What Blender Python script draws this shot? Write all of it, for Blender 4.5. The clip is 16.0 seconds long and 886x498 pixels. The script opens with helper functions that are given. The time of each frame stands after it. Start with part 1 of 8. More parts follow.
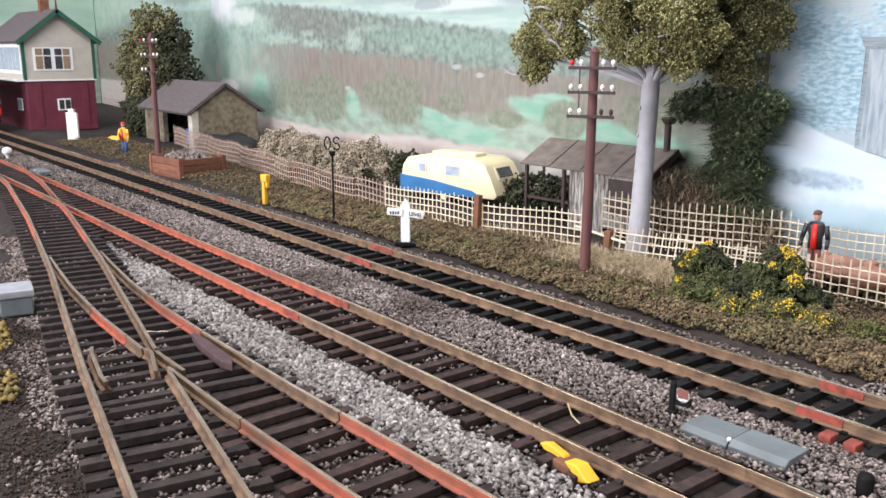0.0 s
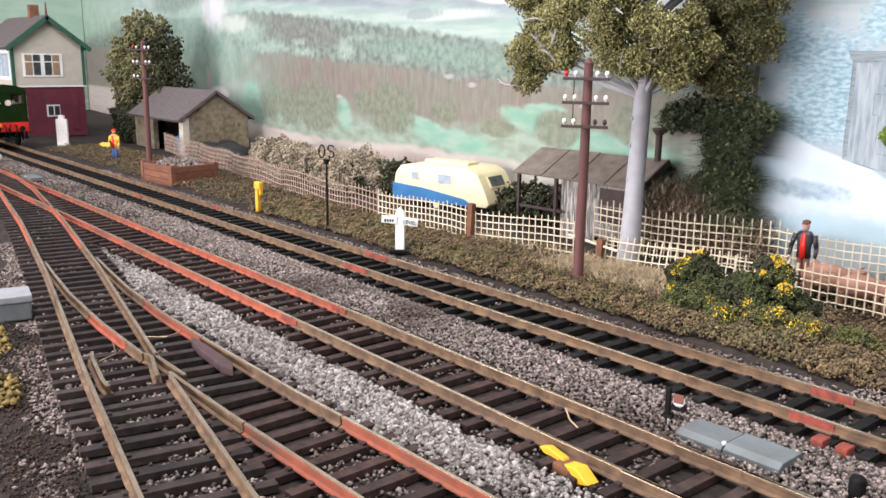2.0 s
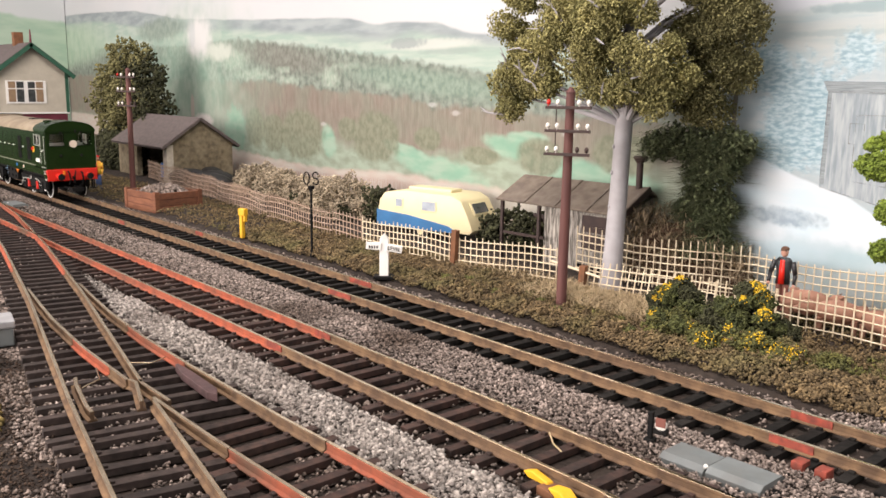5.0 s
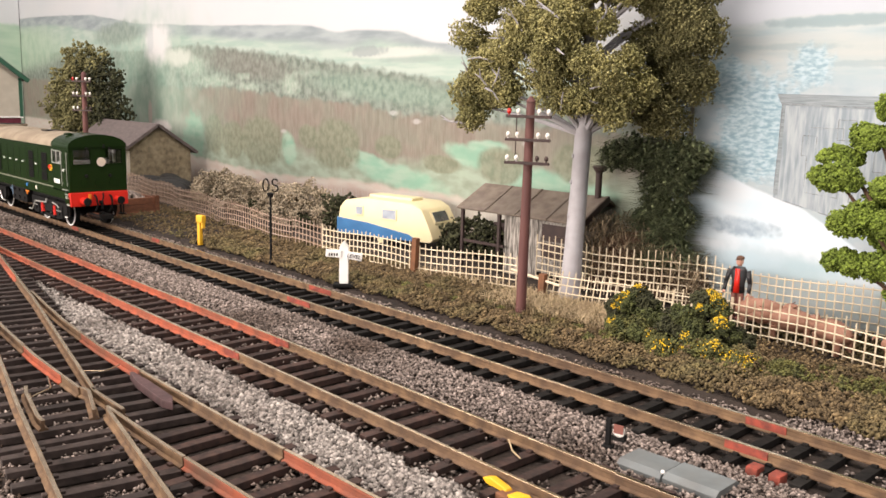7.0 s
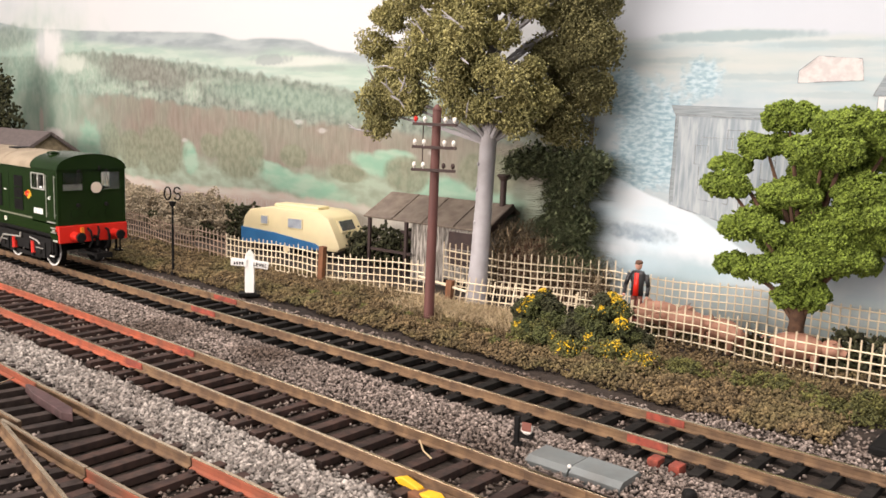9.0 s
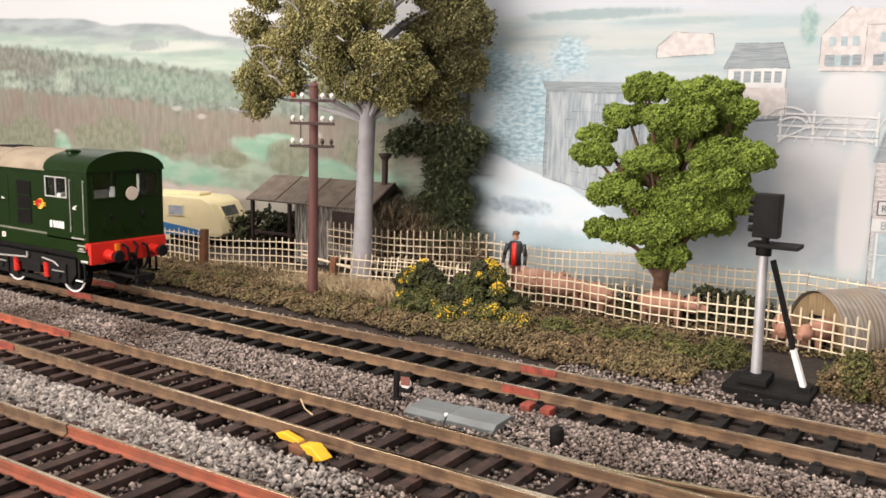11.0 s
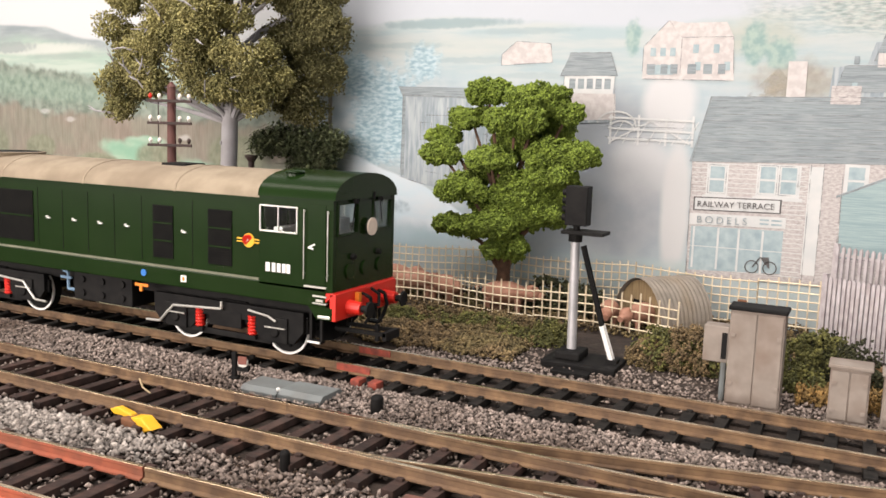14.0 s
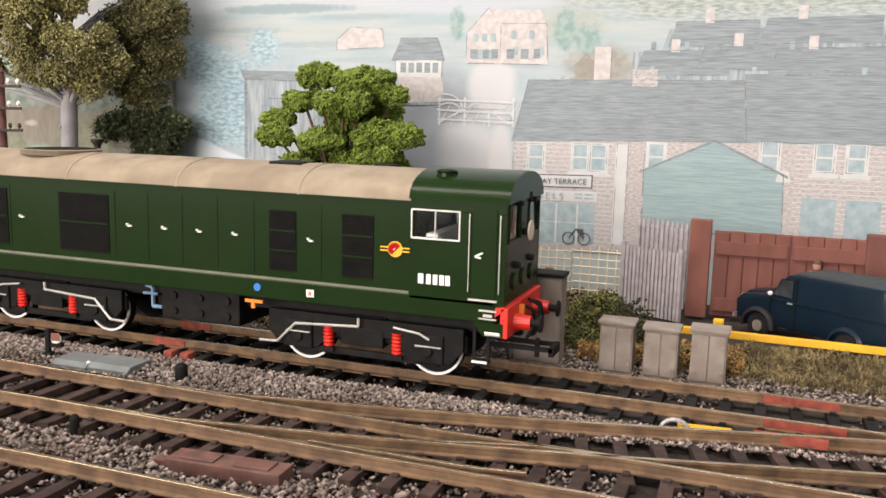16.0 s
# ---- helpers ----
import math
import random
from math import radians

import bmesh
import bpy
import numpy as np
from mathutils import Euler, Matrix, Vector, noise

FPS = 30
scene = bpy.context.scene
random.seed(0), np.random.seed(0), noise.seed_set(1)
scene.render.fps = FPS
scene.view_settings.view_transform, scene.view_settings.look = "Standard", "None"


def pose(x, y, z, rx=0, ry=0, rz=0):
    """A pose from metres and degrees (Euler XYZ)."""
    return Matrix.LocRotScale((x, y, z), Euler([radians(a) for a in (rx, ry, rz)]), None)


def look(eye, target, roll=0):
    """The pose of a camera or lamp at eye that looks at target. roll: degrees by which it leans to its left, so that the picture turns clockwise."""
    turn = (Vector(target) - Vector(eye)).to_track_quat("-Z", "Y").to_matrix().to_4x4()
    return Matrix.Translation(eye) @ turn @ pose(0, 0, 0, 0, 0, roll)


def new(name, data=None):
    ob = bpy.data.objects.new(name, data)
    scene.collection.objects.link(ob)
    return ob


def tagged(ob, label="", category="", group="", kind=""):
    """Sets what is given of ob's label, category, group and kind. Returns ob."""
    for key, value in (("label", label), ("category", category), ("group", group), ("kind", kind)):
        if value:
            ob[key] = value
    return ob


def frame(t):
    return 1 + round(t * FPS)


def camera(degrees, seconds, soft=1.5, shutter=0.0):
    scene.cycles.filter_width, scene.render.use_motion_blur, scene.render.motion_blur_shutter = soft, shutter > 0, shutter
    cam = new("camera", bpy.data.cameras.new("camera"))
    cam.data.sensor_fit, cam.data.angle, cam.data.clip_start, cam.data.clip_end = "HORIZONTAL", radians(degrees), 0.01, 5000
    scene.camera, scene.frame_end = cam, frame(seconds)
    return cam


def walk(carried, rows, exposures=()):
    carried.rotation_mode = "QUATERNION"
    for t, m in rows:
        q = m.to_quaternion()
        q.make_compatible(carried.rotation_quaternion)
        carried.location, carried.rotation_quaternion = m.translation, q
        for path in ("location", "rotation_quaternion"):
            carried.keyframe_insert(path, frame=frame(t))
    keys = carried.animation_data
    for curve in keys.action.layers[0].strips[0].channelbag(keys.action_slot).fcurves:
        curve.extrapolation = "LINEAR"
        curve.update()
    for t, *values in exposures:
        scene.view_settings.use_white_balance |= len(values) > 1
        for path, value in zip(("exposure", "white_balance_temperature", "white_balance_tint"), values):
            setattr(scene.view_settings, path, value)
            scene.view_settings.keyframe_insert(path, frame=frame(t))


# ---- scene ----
# A model railway in 1:76. Sizes below are in centimetres; U turns them into metres.
# x runs along the tracks, y towards the painted backboards, z = 0 is the top of the rails.
U = 0.01
cam = camera(54.19, 16.0, soft=1.6)
# t, x, y, z, yaw, pitch, roll
ROWS = [
    (0, 0.093, -16.725, 7.354, 50.94, -13.08, 0.15),
    (0.5, 0.133, -16.790, 7.370, 51.00, -13.46, 0.04),
    (1, 0.139, -16.816, 7.370, 50.74, -13.19, 0.35),
    (1.5, 0.221, -17.063, 7.383, 49.96, -12.62, 0.60),
    (2, 0.134, -17.176, 7.382, 49.98, -12.50, 0.62),
    (2.5, 0.163, -17.264, 7.424, 50.59, -12.43, 0.56),
    (3, 0.152, -17.349, 7.426, 50.24, -12.10, 1.01),
    (3.5, 0.232, -17.399, 7.387, 49.66, -11.21, 1.18),
    (4, 0.264, -17.374, 7.421, 49.33, -10.78, 0.85),
    (6.5, 0.299, -17.327, 7.321, 47.45, -10.39, 1.53),
    (7, 0.281, -17.320, 7.321, 46.24, -9.99, 1.60),
    (7.5, 0.207, -17.219, 7.245, 44.54, -10.08, 1.88),
    (8, 0.155, -17.168, 7.194, 42.79, -10.34, 2.18),
    (10.3, 1.013, -18.133, 7.052, 36.61, -7.25, 1.53),
    (10.5, 1.105, -18.110, 6.990, 35.95, -7.56, 1.44),
    (11, 1.178, -17.871, 6.428, 32.79, -8.94, 1.44),
    (11.5, 1.633, -18.304, 6.466, 31.32, -8.90, 1.69),
    (12, 2.196, -18.436, 6.513, 30.83, -8.54, 1.78),
    (12.5, 2.491, -18.429, 6.477, 30.14, -8.18, 1.99),
    (13, 2.999, -18.494, 6.408, 29.01, -7.87, 2.08),
    (13.5, 3.341, -18.533, 6.220, 27.76, -8.17, 2.06),
    (14, 3.603, -18.473, 6.118, 26.38, -7.99, 1.88),
    (14.5, 4.087, -18.576, 6.027, 24.98, -7.93, 1.52),
    (15, 4.677, -18.653, 6.152, 23.16, -8.02, 1.29),
    (15.5, 6.132, -18.405, 5.970, 20.87, -8.82, 1.23),
    (16, 6.673, -18.840, 6.161, 20.09, -8.90, 1.47),
]


def P(x, y, z, rx=0, ry=0, rz=0):
    return pose(x * U, y * U, z * U, rx, ry, rz)


walk(cam, [(t, P(x, y, z, 90 + pitch, 0, yaw) @ pose(0, 0, 0, 0, 0, roll)) for t, x, y, z, yaw, pitch, roll in ROWS],
     exposures=[(0.0, 0.18, 5800, 15), (2.0, 0.24, 6000, 16), (3.5, 0.24, 6050, 16), (4.0, 0.12, 6450, 17), (6.5, 0.18, 6900, 18), (8.0, 0.17, 6950, 18), (10.5, 0.05, 6850, 17), (12.5, 0.11, 6800, 16), (14.5, 0.09, 6800, 16), (16.0, 0.05, 6800, 16)])

# ---- light: a room with a window wall behind the viewer and ceiling tubes ----
world = bpy.data.worlds.new("room_daylight")
scene.world = world
world.use_nodes = True
bg = world.node_tree.nodes["Background"]
bg.inputs["Color"].default_value = (0.96, 0.98, 1.0, 1)
bg.inputs["Strength"].default_value = 0.36


def area_lamp(name, eye, target, sx, sy, watts, colour):
    data = bpy.data.lights.new(name, "AREA")
    data.shape, data.size, data.size_y = "RECTANGLE", sx * U, sy * U
    data.energy, data.color = watts, colour
    ob = new(name, data)
    ob.matrix_world = look([v * U for v in eye], [v * U for v in target])
    return ob


area_lamp("window_light", (-48, -105, 21), (-20, 8, 3), 150, 38, 20.5, (1.0, 0.945, 0.885))
area_lamp("ceiling_tube_lamp", (-50, -30, 85), (-25, 8, 2), 120, 25, 4.5, (1.0, 0.95, 0.89))
area_lamp("ceiling_tube_lamp", (0, -26, 75), (-11, 13, 4), 80, 25, 7.0, (1.0, 0.95, 0.89))


# ---- materials ----
def mat(name, c1, c2=None, size=0.4, rough=0.75, metal=0.0, bump=0.0, dirt=None, dirt_size=2.5, dirt_amount=0.4,
        rnd=0.0, island=0.0, spec=0.4, coat=0.0, stretch=(1, 1, 1), contrast=0.3):
    """A two-scale procedural paint: c1 to c2 by fine noise of the given size in cm, dirt by a broad one."""
    m = bpy.data.materials.new(name)
    m.use_nodes = True
    nt = m.node_tree
    n, ln = nt.nodes, nt.links.new
    bsdf = n["Principled BSDF"]
    bsdf.inputs["Roughness"].default_value = rough
    bsdf.inputs["Metallic"].default_value = metal
    bsdf.inputs["Specular IOR Level"].default_value = spec
    bsdf.inputs["Coat Weight"].default_value = coat
    c2 = c2 or tuple(v * 0.75 for v in c1)
    tc, oi = n.new("ShaderNodeTexCoord"), n.new("ShaderNodeObjectInfo")
    shift = n.new("ShaderNodeVectorMath")
    shift.operation = "MULTIPLY_ADD"
    shift.inputs[1].default_value = stretch
    ln(tc.outputs["Object"], shift.inputs[0])
    ln(oi.outputs["Random"], shift.inputs[2])

    def noisy(cm, detail=5.0):
        t = n.new("ShaderNodeTexNoise")
        t.inputs["Scale"].default_value = 1 / (cm * U)
        t.inputs["Detail"].default_value = detail
        ln(shift.outputs[0], t.inputs["Vector"])
        return t

    def ramp(src, lo, hi):
        r = n.new("ShaderNodeMapRange")
        r.inputs["From Min"].default_value, r.inputs["From Max"].default_value = lo, hi
        ln(src, r.inputs["Value"])
        return r.outputs["Result"]

    def mix(fac, a, b):
        x = n.new("ShaderNodeMix")
        x.data_type = "RGBA"
        if isinstance(fac, float):
            x.inputs[0].default_value = fac
        else:
            ln(fac, x.inputs[0])
        for v, sock in ((a, x.inputs[6]), (b, x.inputs[7])):
            if isinstance(v, tuple):
                sock.default_value = (*v, 1)
            else:
                ln(v, sock)
        return x.outputs[2]

    fine = noisy(size)
    col = mix(ramp(fine.outputs["Fac"], 0.5 - contrast / 2, 0.5 + contrast / 2), c1, c2)
    if dirt:
        broad = noisy(dirt_size, 3.0)
        f = ramp(broad.outputs["Fac"], 0.45, 0.75)
        k = n.new("ShaderNodeMath")
        k.operation = "MULTIPLY"
        k.inputs[1].default_value = dirt_amount
        ln(f, k.inputs[0])
        col = mix(k.outputs[0], col, dirt)
    for amount, src in ((rnd, oi.outputs["Random"]), (island, None)):
        if amount:
            if src is None:
                src = n.new("ShaderNodeNewGeometry").outputs["Random Per Island"]
            hsv = n.new("ShaderNodeHueSaturation")
            r = n.new("ShaderNodeMapRange")
            r.inputs["To Min"].default_value, r.inputs["To Max"].default_value = 1 - amount, 1 + amount
            ln(src, r.inputs["Value"])
            ln(r.outputs["Result"], hsv.inputs["Value"])
            ln(col, hsv.inputs["Color"])
            col = hsv.outputs["Color"]
    ln(col, bsdf.inputs["Base Color"])
    if bump:
        b = n.new("ShaderNodeBump")
        b.inputs["Strength"].default_value = min(1.0, bump)
        b.inputs["Distance"].default_value = size * U * 0.5
        ln(fine.outputs["Fac"], b.inputs["Height"])
        ln(b.outputs["Normal"], bsdf.inputs["Normal"])
    return m


def glass(name, tint=(0.9, 0.95, 0.95), rough=0.05):
    m = bpy.data.materials.new(name)
    m.use_nodes = True
    b = m.node_tree.nodes["Principled BSDF"]
    b.inputs["Base Color"].default_value = (*tint, 1)
    b.inputs["Roughness"].default_value = rough
    b.inputs["Transmission Weight"].default_value = 1.0
    b.inputs["IOR"].default_value = 1.45
    return m


# ---- building kit (all lengths in cm) ----
class Shape:
    """Collects vertices and faces of one part."""

    def __init__(self):
        self.v, self.f = [], []

    def add(self, verts, faces):
        k = len(self.v)
        self.v += [tuple(p) for p in verts]
        self.f += [tuple(i + k for i in q) for q in faces]
        return self

    def box(self, x0, y0, z0, x1, y1, z1, m=None):
        vs = [Vector((x, y, z)) for z in (z0, z1) for y in (y0, y1) for x in (x0, x1)]
        if m is not None:
            vs = [m @ p for p in vs]
        return self.add(vs, [(0, 2, 3, 1), (4, 5, 7, 6), (0, 1, 5, 4), (2, 6, 7, 3), (0, 4, 6, 2), (1, 3, 7, 5)])

    def cyl(self, a, b, r0, r1=None, seg=12, caps=True):
        r1 = r0 if r1 is None else r1
        a, b = Vector(a), Vector(b)
        q = (b - a).to_track_quat("Z", "Y")
        ring = lambda c, r: [c + q @ Vector((r * math.cos(2 * math.pi * i / seg), r * math.sin(2 * math.pi * i / seg), 0)) for i in range(seg)]
        fs = [(i, (i + 1) % seg, seg + (i + 1) % seg, seg + i) for i in range(seg)]
        if caps:
            fs += [tuple(range(seg))[::-1], tuple(range(seg, 2 * seg))]
        return self.add(ring(a, r0) + ring(b, r1), fs)

    def tube(self, pts, r, seg=6):
        for a, b in zip(pts, pts[1:]):
            self.cyl(a, b, r, seg=seg)
        return self

    def prism(self, poly, axis, a, b):
        """A polygon, extruded along an axis from a to b. poly: pairs of the two other axes in order."""
        n = len(poly)
        put = {"x": lambda p, c: (c, p[0], p[1]), "y": lambda p, c: (p[0], c, p[1]), "z": lambda p, c: (p[0], p[1], c)}[axis]
        return self.add([put(p, a) for p in poly] + [put(p, b) for p in poly],
                        [tuple(range(n))[::-1], tuple(range(n, 2 * n))] + [(i, (i + 1) % n, n + (i + 1) % n, n + i) for i in range(n)])

    def ball(self, c, rx, ry=None, rz=None, seg=12, rings=8):
        ry, rz = ry or rx, rz or rx
        vs, fs = [], []
        for j in range(rings + 1):
            th = math.pi * j / rings
            for i in range(seg):
                ph = 2 * math.pi * i / seg
                vs.append((c[0] + rx * math.sin(th) * math.cos(ph), c[1] + ry * math.sin(th) * math.sin(ph), c[2] + rz * math.cos(th)))
        for j in range(rings):
            for i in range(seg):
                fs.append((j * seg + i, (j + 1) * seg + i, (j + 1) * seg + (i + 1) % seg, j * seg + (i + 1) % seg))
        return self.add(vs, fs)

    def loft(self, rings, close=True, cap=True):
        """Skins a row of equal-length rings of points."""
        n = len(rings[0])
        vs = [p for r in rings for p in r]
        fs = []
        for j in range(len(rings) - 1):
            for i in range(n if close else n - 1):
                fs.append((j * n + i, j * n + (i + 1) % n, (j + 1) * n + (i + 1) % n, (j + 1) * n + i))
        if cap:
            fs += [tuple(range(n))[::-1], tuple(range((len(rings) - 1) * n, len(rings) * n))]
        return self.add(vs, fs)

    def mesh(self, name, material, bevel=0.0, smooth=False):
        me = bpy.data.meshes.new(name)
        me.from_pydata([(x * U, y * U, z * U) for x, y, z in self.v], [], self.f)
        bm = bmesh.new()
        bm.from_mesh(me)
        bmesh.ops.recalc_face_normals(bm, faces=bm.faces)
        if bevel:
            sharp = [e for e in bm.edges if len(e.link_faces) == 2 and e.calc_face_angle(0) > 0.6]
            bmesh.ops.bevel(bm, geom=sharp, offset=bevel * U, segments=2, affect="EDGES", profile=0.6, clamp_overlap=True)
        for fc in bm.faces:
            fc.smooth = smooth
        bm.to_mesh(me)
        bm.free()
        if smooth:
            me.set_sharp_from_angle(angle=0.7)
        me.materials.append(material)
        return me


def thing(name, x, y, z, rz=0.0, label="", category="", group="", kind=""):
    ob = new(name)
    ob.empty_display_size = 0.005
    ob.matrix_basis = P(x, y, z, 0, 0, rz)
    return tagged(ob, label, category, group, kind)


def part(name, shape, material, parent=None, label="", bevel=0.0, smooth=False, at=None):
    ob = new(name, shape.mesh(name, material, bevel, smooth))
    if parent is not None:
        ob.parent = parent
    if at is not None:
        ob.matrix_basis = at
    return tagged(ob, label)


def piece(name, me, parent, at):
    ob = new(name, me)
    ob.parent = parent
    ob.matrix_basis = at
    return ob


def raw_mesh(name, verts, faces, material, smooth=False):
    """A large mesh from arrays, in cm."""
    me = bpy.data.meshes.new(name)
    verts, faces = np.asarray(verts, np.float32) * U, np.asarray(faces, np.int32)
    me.vertices.add(len(verts))
    me.vertices.foreach_set("co", verts.ravel())
    k = faces.shape[1]
    me.loops.add(faces.size)
    me.loops.foreach_set("vertex_index", faces.ravel())
    me.polygons.add(len(faces))
    me.polygons.foreach_set("loop_start", np.arange(0, faces.size, k, dtype=np.int32))
    me.update(calc_edges=True)
    me.validate()
    me.materials.append(material)
    if smooth:
        me.polygons.foreach_set("use_smooth", np.ones(len(faces), bool))
    return me


OCTA_V = np.array([(1, 0, 0), (-1, 0, 0), (0, 1, 0), (0, -1, 0), (0, 0, 1), (0, 0, -1)], float)
OCTA_F = np.array([(0, 2, 4), (2, 1, 4), (1, 3, 4), (3, 0, 4), (2, 0, 5), (1, 2, 5), (3, 1, 5), (0, 3, 5)])


def crumbs(rng, centres, radii, jitter=0.45, flat=1.0):
    """Angular little lumps, eight triangles each: verts and faces."""
    n = len(centres)
    v = OCTA_V[None] * (1 + rng.uniform(-jitter, jitter, (n, 6, 3)))
    v = v + rng.uniform(-0.25, 0.25, (n, 6, 3))
    a = rng.uniform(0, 2 * math.pi, n)
    c, s = np.cos(a)[:, None], np.sin(a)[:, None]
    x, y = v[..., 0] * c - v[..., 1] * s, v[..., 0] * s + v[..., 1] * c
    v = np.stack([x, y, v[..., 2] * flat], -1) * radii[:, None, None] + centres[:, None]
    f = OCTA_F[None] + (np.arange(n) * 6)[:, None, None]
    return v.reshape(-1, 3), f.reshape(-1, 3)


def blades(rng, roots, length, width, lean=0.6, up=1.0):
    """Thin bent blades: two quads as four triangles each."""
    n = len(roots)
    a = rng.uniform(0, 2 * math.pi, n)
    d = np.stack([np.cos(a), np.sin(a), np.zeros(n)], -1)
    side = np.stack([-np.sin(a), np.cos(a), np.zeros(n)], -1) * width
    ln = length * rng.uniform(0.5, 1.2, (n, 1))
    z = np.array([0, 0, 1.0]) * up
    k = rng.uniform(0.2, 1, (n, 1)) * lean
    mid = roots + ln * (0.5 * z + 0.25 * k * d)
    tip = roots + ln * ((1 - 0.3 * k) * z + k * d)
    v = np.stack([roots - side, roots + side, mid - side, mid + side, tip], 1)
    f = np.array([(0, 1, 3), (0, 3, 2), (2, 3, 4)])[None] + (np.arange(n) * 5)[:, None, None]
    return v.reshape(-1, 3), f.reshape(-1, 3)


def joined(*pairs):
    vs, fs, k = [], [], 0
    for v, f in pairs:
        vs.append(v)
        fs.append(np.asarray(f) + k)
        k += len(v)
    return np.concatenate(vs), np.concatenate(fs)


# colours
M_GROUND = mat("dark_ash_ground", (0.036, 0.025, 0.019), (0.014, 0.010, 0.008), 0.25, 0.95, bump=0.8, dirt=(0.062, 0.047, 0.037), dirt_size=3, dirt_amount=0.6)
M_SLEEPER_A = mat("black_sleeper", (0.010, 0.0095, 0.009), (0.021, 0.019, 0.017), 0.2, 0.85, spec=0.15, bump=0.2, rnd=0.25)
M_SLEEPER = mat("brown_sleeper", (0.056, 0.030, 0.023), (0.024, 0.0145, 0.012), 0.25, 0.85, bump=0.3, rnd=0.3, dirt=(0.045, 0.034, 0.029), dirt_size=1.5)
M_SLEEPER_D = mat("dark_brown_sleeper", (0.042, 0.029, 0.025), (0.018, 0.0125, 0.0105), 0.25, 0.85, bump=0.3, rnd=0.3, dirt=(0.05, 0.036, 0.03), dirt_size=1.5)
M_RAILTOP = mat("worn_rail_head", (0.66, 0.54, 0.39), (0.48, 0.37, 0.25), 0.5, 0.24, 0.85, dirt=(0.25, 0.16, 0.10), dirt_size=3)
M_RAILSIDE = mat("rusty_rail_side", (0.19, 0.115, 0.06), (0.085, 0.05, 0.028), 0.4, 0.75, bump=0.2, dirt=(0.10, 0.06, 0.04), dirt_size=2)
M_RAILORANGE = mat("orange_painted_rail_side", (0.40, 0.095, 0.045), (0.25, 0.065, 0.035), 0.4, 0.75, bump=0.2, dirt=(0.12, 0.065, 0.04), dirt_size=3.0, dirt_amount=1.0)
M_STONE = mat("pale_ballast", (0.34, 0.28, 0.245), (0.105, 0.083, 0.07), 0.12, 0.9, island=0.6, dirt=(0.075, 0.050, 0.036), dirt_size=3.0, dirt_amount=0.85)
M_STONE_W = mat("white_grey_ballast", (0.39, 0.355, 0.32), (0.15, 0.13, 0.115), 0.15, 0.9, island=0.6, dirt=(0.10, 0.078, 0.065), dirt_size=3, dirt_amount=0.75)


# ---- ground and tracks ----
ZG = -0.46          # bed of the tracks
ZB = -0.22          # verge behind the tracks


def ground_height(x, y):
    """Height of the baseboard scenery."""
    k = min(1.0, max(0.0, (y - 2.7) / 1.6))
    k2 = min(1.0, max(0.0, (y - 6.0) / 3.0))
    return ZG + (ZB - ZG) * k - 0.25 * k2 + 0.05 * (noise.noise(Vector((x * 0.4, y * 0.4, 0)))) * k


def build_ground():
    xs = np.concatenate([np.arange(-175, -110, 5), np.arange(-110, 40, 1.0), np.arange(40, 66, 5)])
    ys = np.concatenate([np.arange(-36, -20, 4), np.arange(-20, 30, 1.0)])
    v = [(x, y, ground_height(x, y) if -115 < x < 45 else ground_height(0, y)) for y in ys for x in xs]
    w = len(xs)
    f = [(j * w + i, j * w + i + 1, (j + 1) * w + i + 1, (j + 1) * w + i) for j in range(len(ys) - 1) for i in range(w - 1)]
    ob = new("ground", raw_mesh("ground", v, f, M_GROUND, True))
    return tagged(ob, "dark ash-covered baseboard under the tracks", "ground", kind="structure")


build_ground()

M_CHECK = mat("plum_brown_plastic", (0.085, 0.045, 0.045), (0.055, 0.03, 0.03), 0.3, 0.7, bump=0.2)
GAUGE = 1.73        # centre to centre of the rails
SLEEPER_STEP = 0.76


def rail_shapes(path, offset):
    """Foot and web, and head, of a rail beside a centre line of points (x, y)."""
    side, head = [], []
    for i, (x, y) in enumerate(path):
        a, b = path[max(0, i - 1)], path[min(len(path) - 1, i + 1)]
        d = Vector((b[0] - a[0], b[1] - a[1])).normalized()
        n = Vector((-d.y, d.x))
        at = lambda u, z: (x + n.x * (offset + u), y + n.y * (offset + u), z)
        side.append([at(-0.11, -0.25), at(0.11, -0.25), at(0.11, -0.22), at(0.035, -0.19), at(0.035, -0.08), at(0.046, -0.06), at(0.046, -0.012), at(-0.046, -0.012), at(-0.046, -0.06), at(-0.035, -0.08), at(-0.035, -0.19), at(-0.11, -0.22)])
        head.append([at(-0.042, -0.012), at(0.042, -0.012), at(0.042, -0.004), at(0.036, 0.0), at(-0.036, 0.0), at(-0.042, -0.004)])
    return Shape().loft(side), Shape().loft(head)


def sleeper_mesh(name, material, half=1.5, wide=0.128, chair=GAUGE / 2):
    s = Shape().box(-wide, -half, -0.42, wide, half, -0.25)
    for y in (-chair, chair):
        for u in (-0.16, 0.16):
            s.box(-0.07, y + u - 0.05, -0.25, 0.07, y + u + 0.05, -0.19)
    return s.mesh(name, material, bevel=0.015)


MESH_SLEEPER_A = sleeper_mesh("sleeper", M_SLEEPER_A)
MESH_SLEEPER = sleeper_mesh("sleeper", M_SLEEPER)
MESH_SLEEPER_D = sleeper_mesh("sleeper", M_SLEEPER_D)


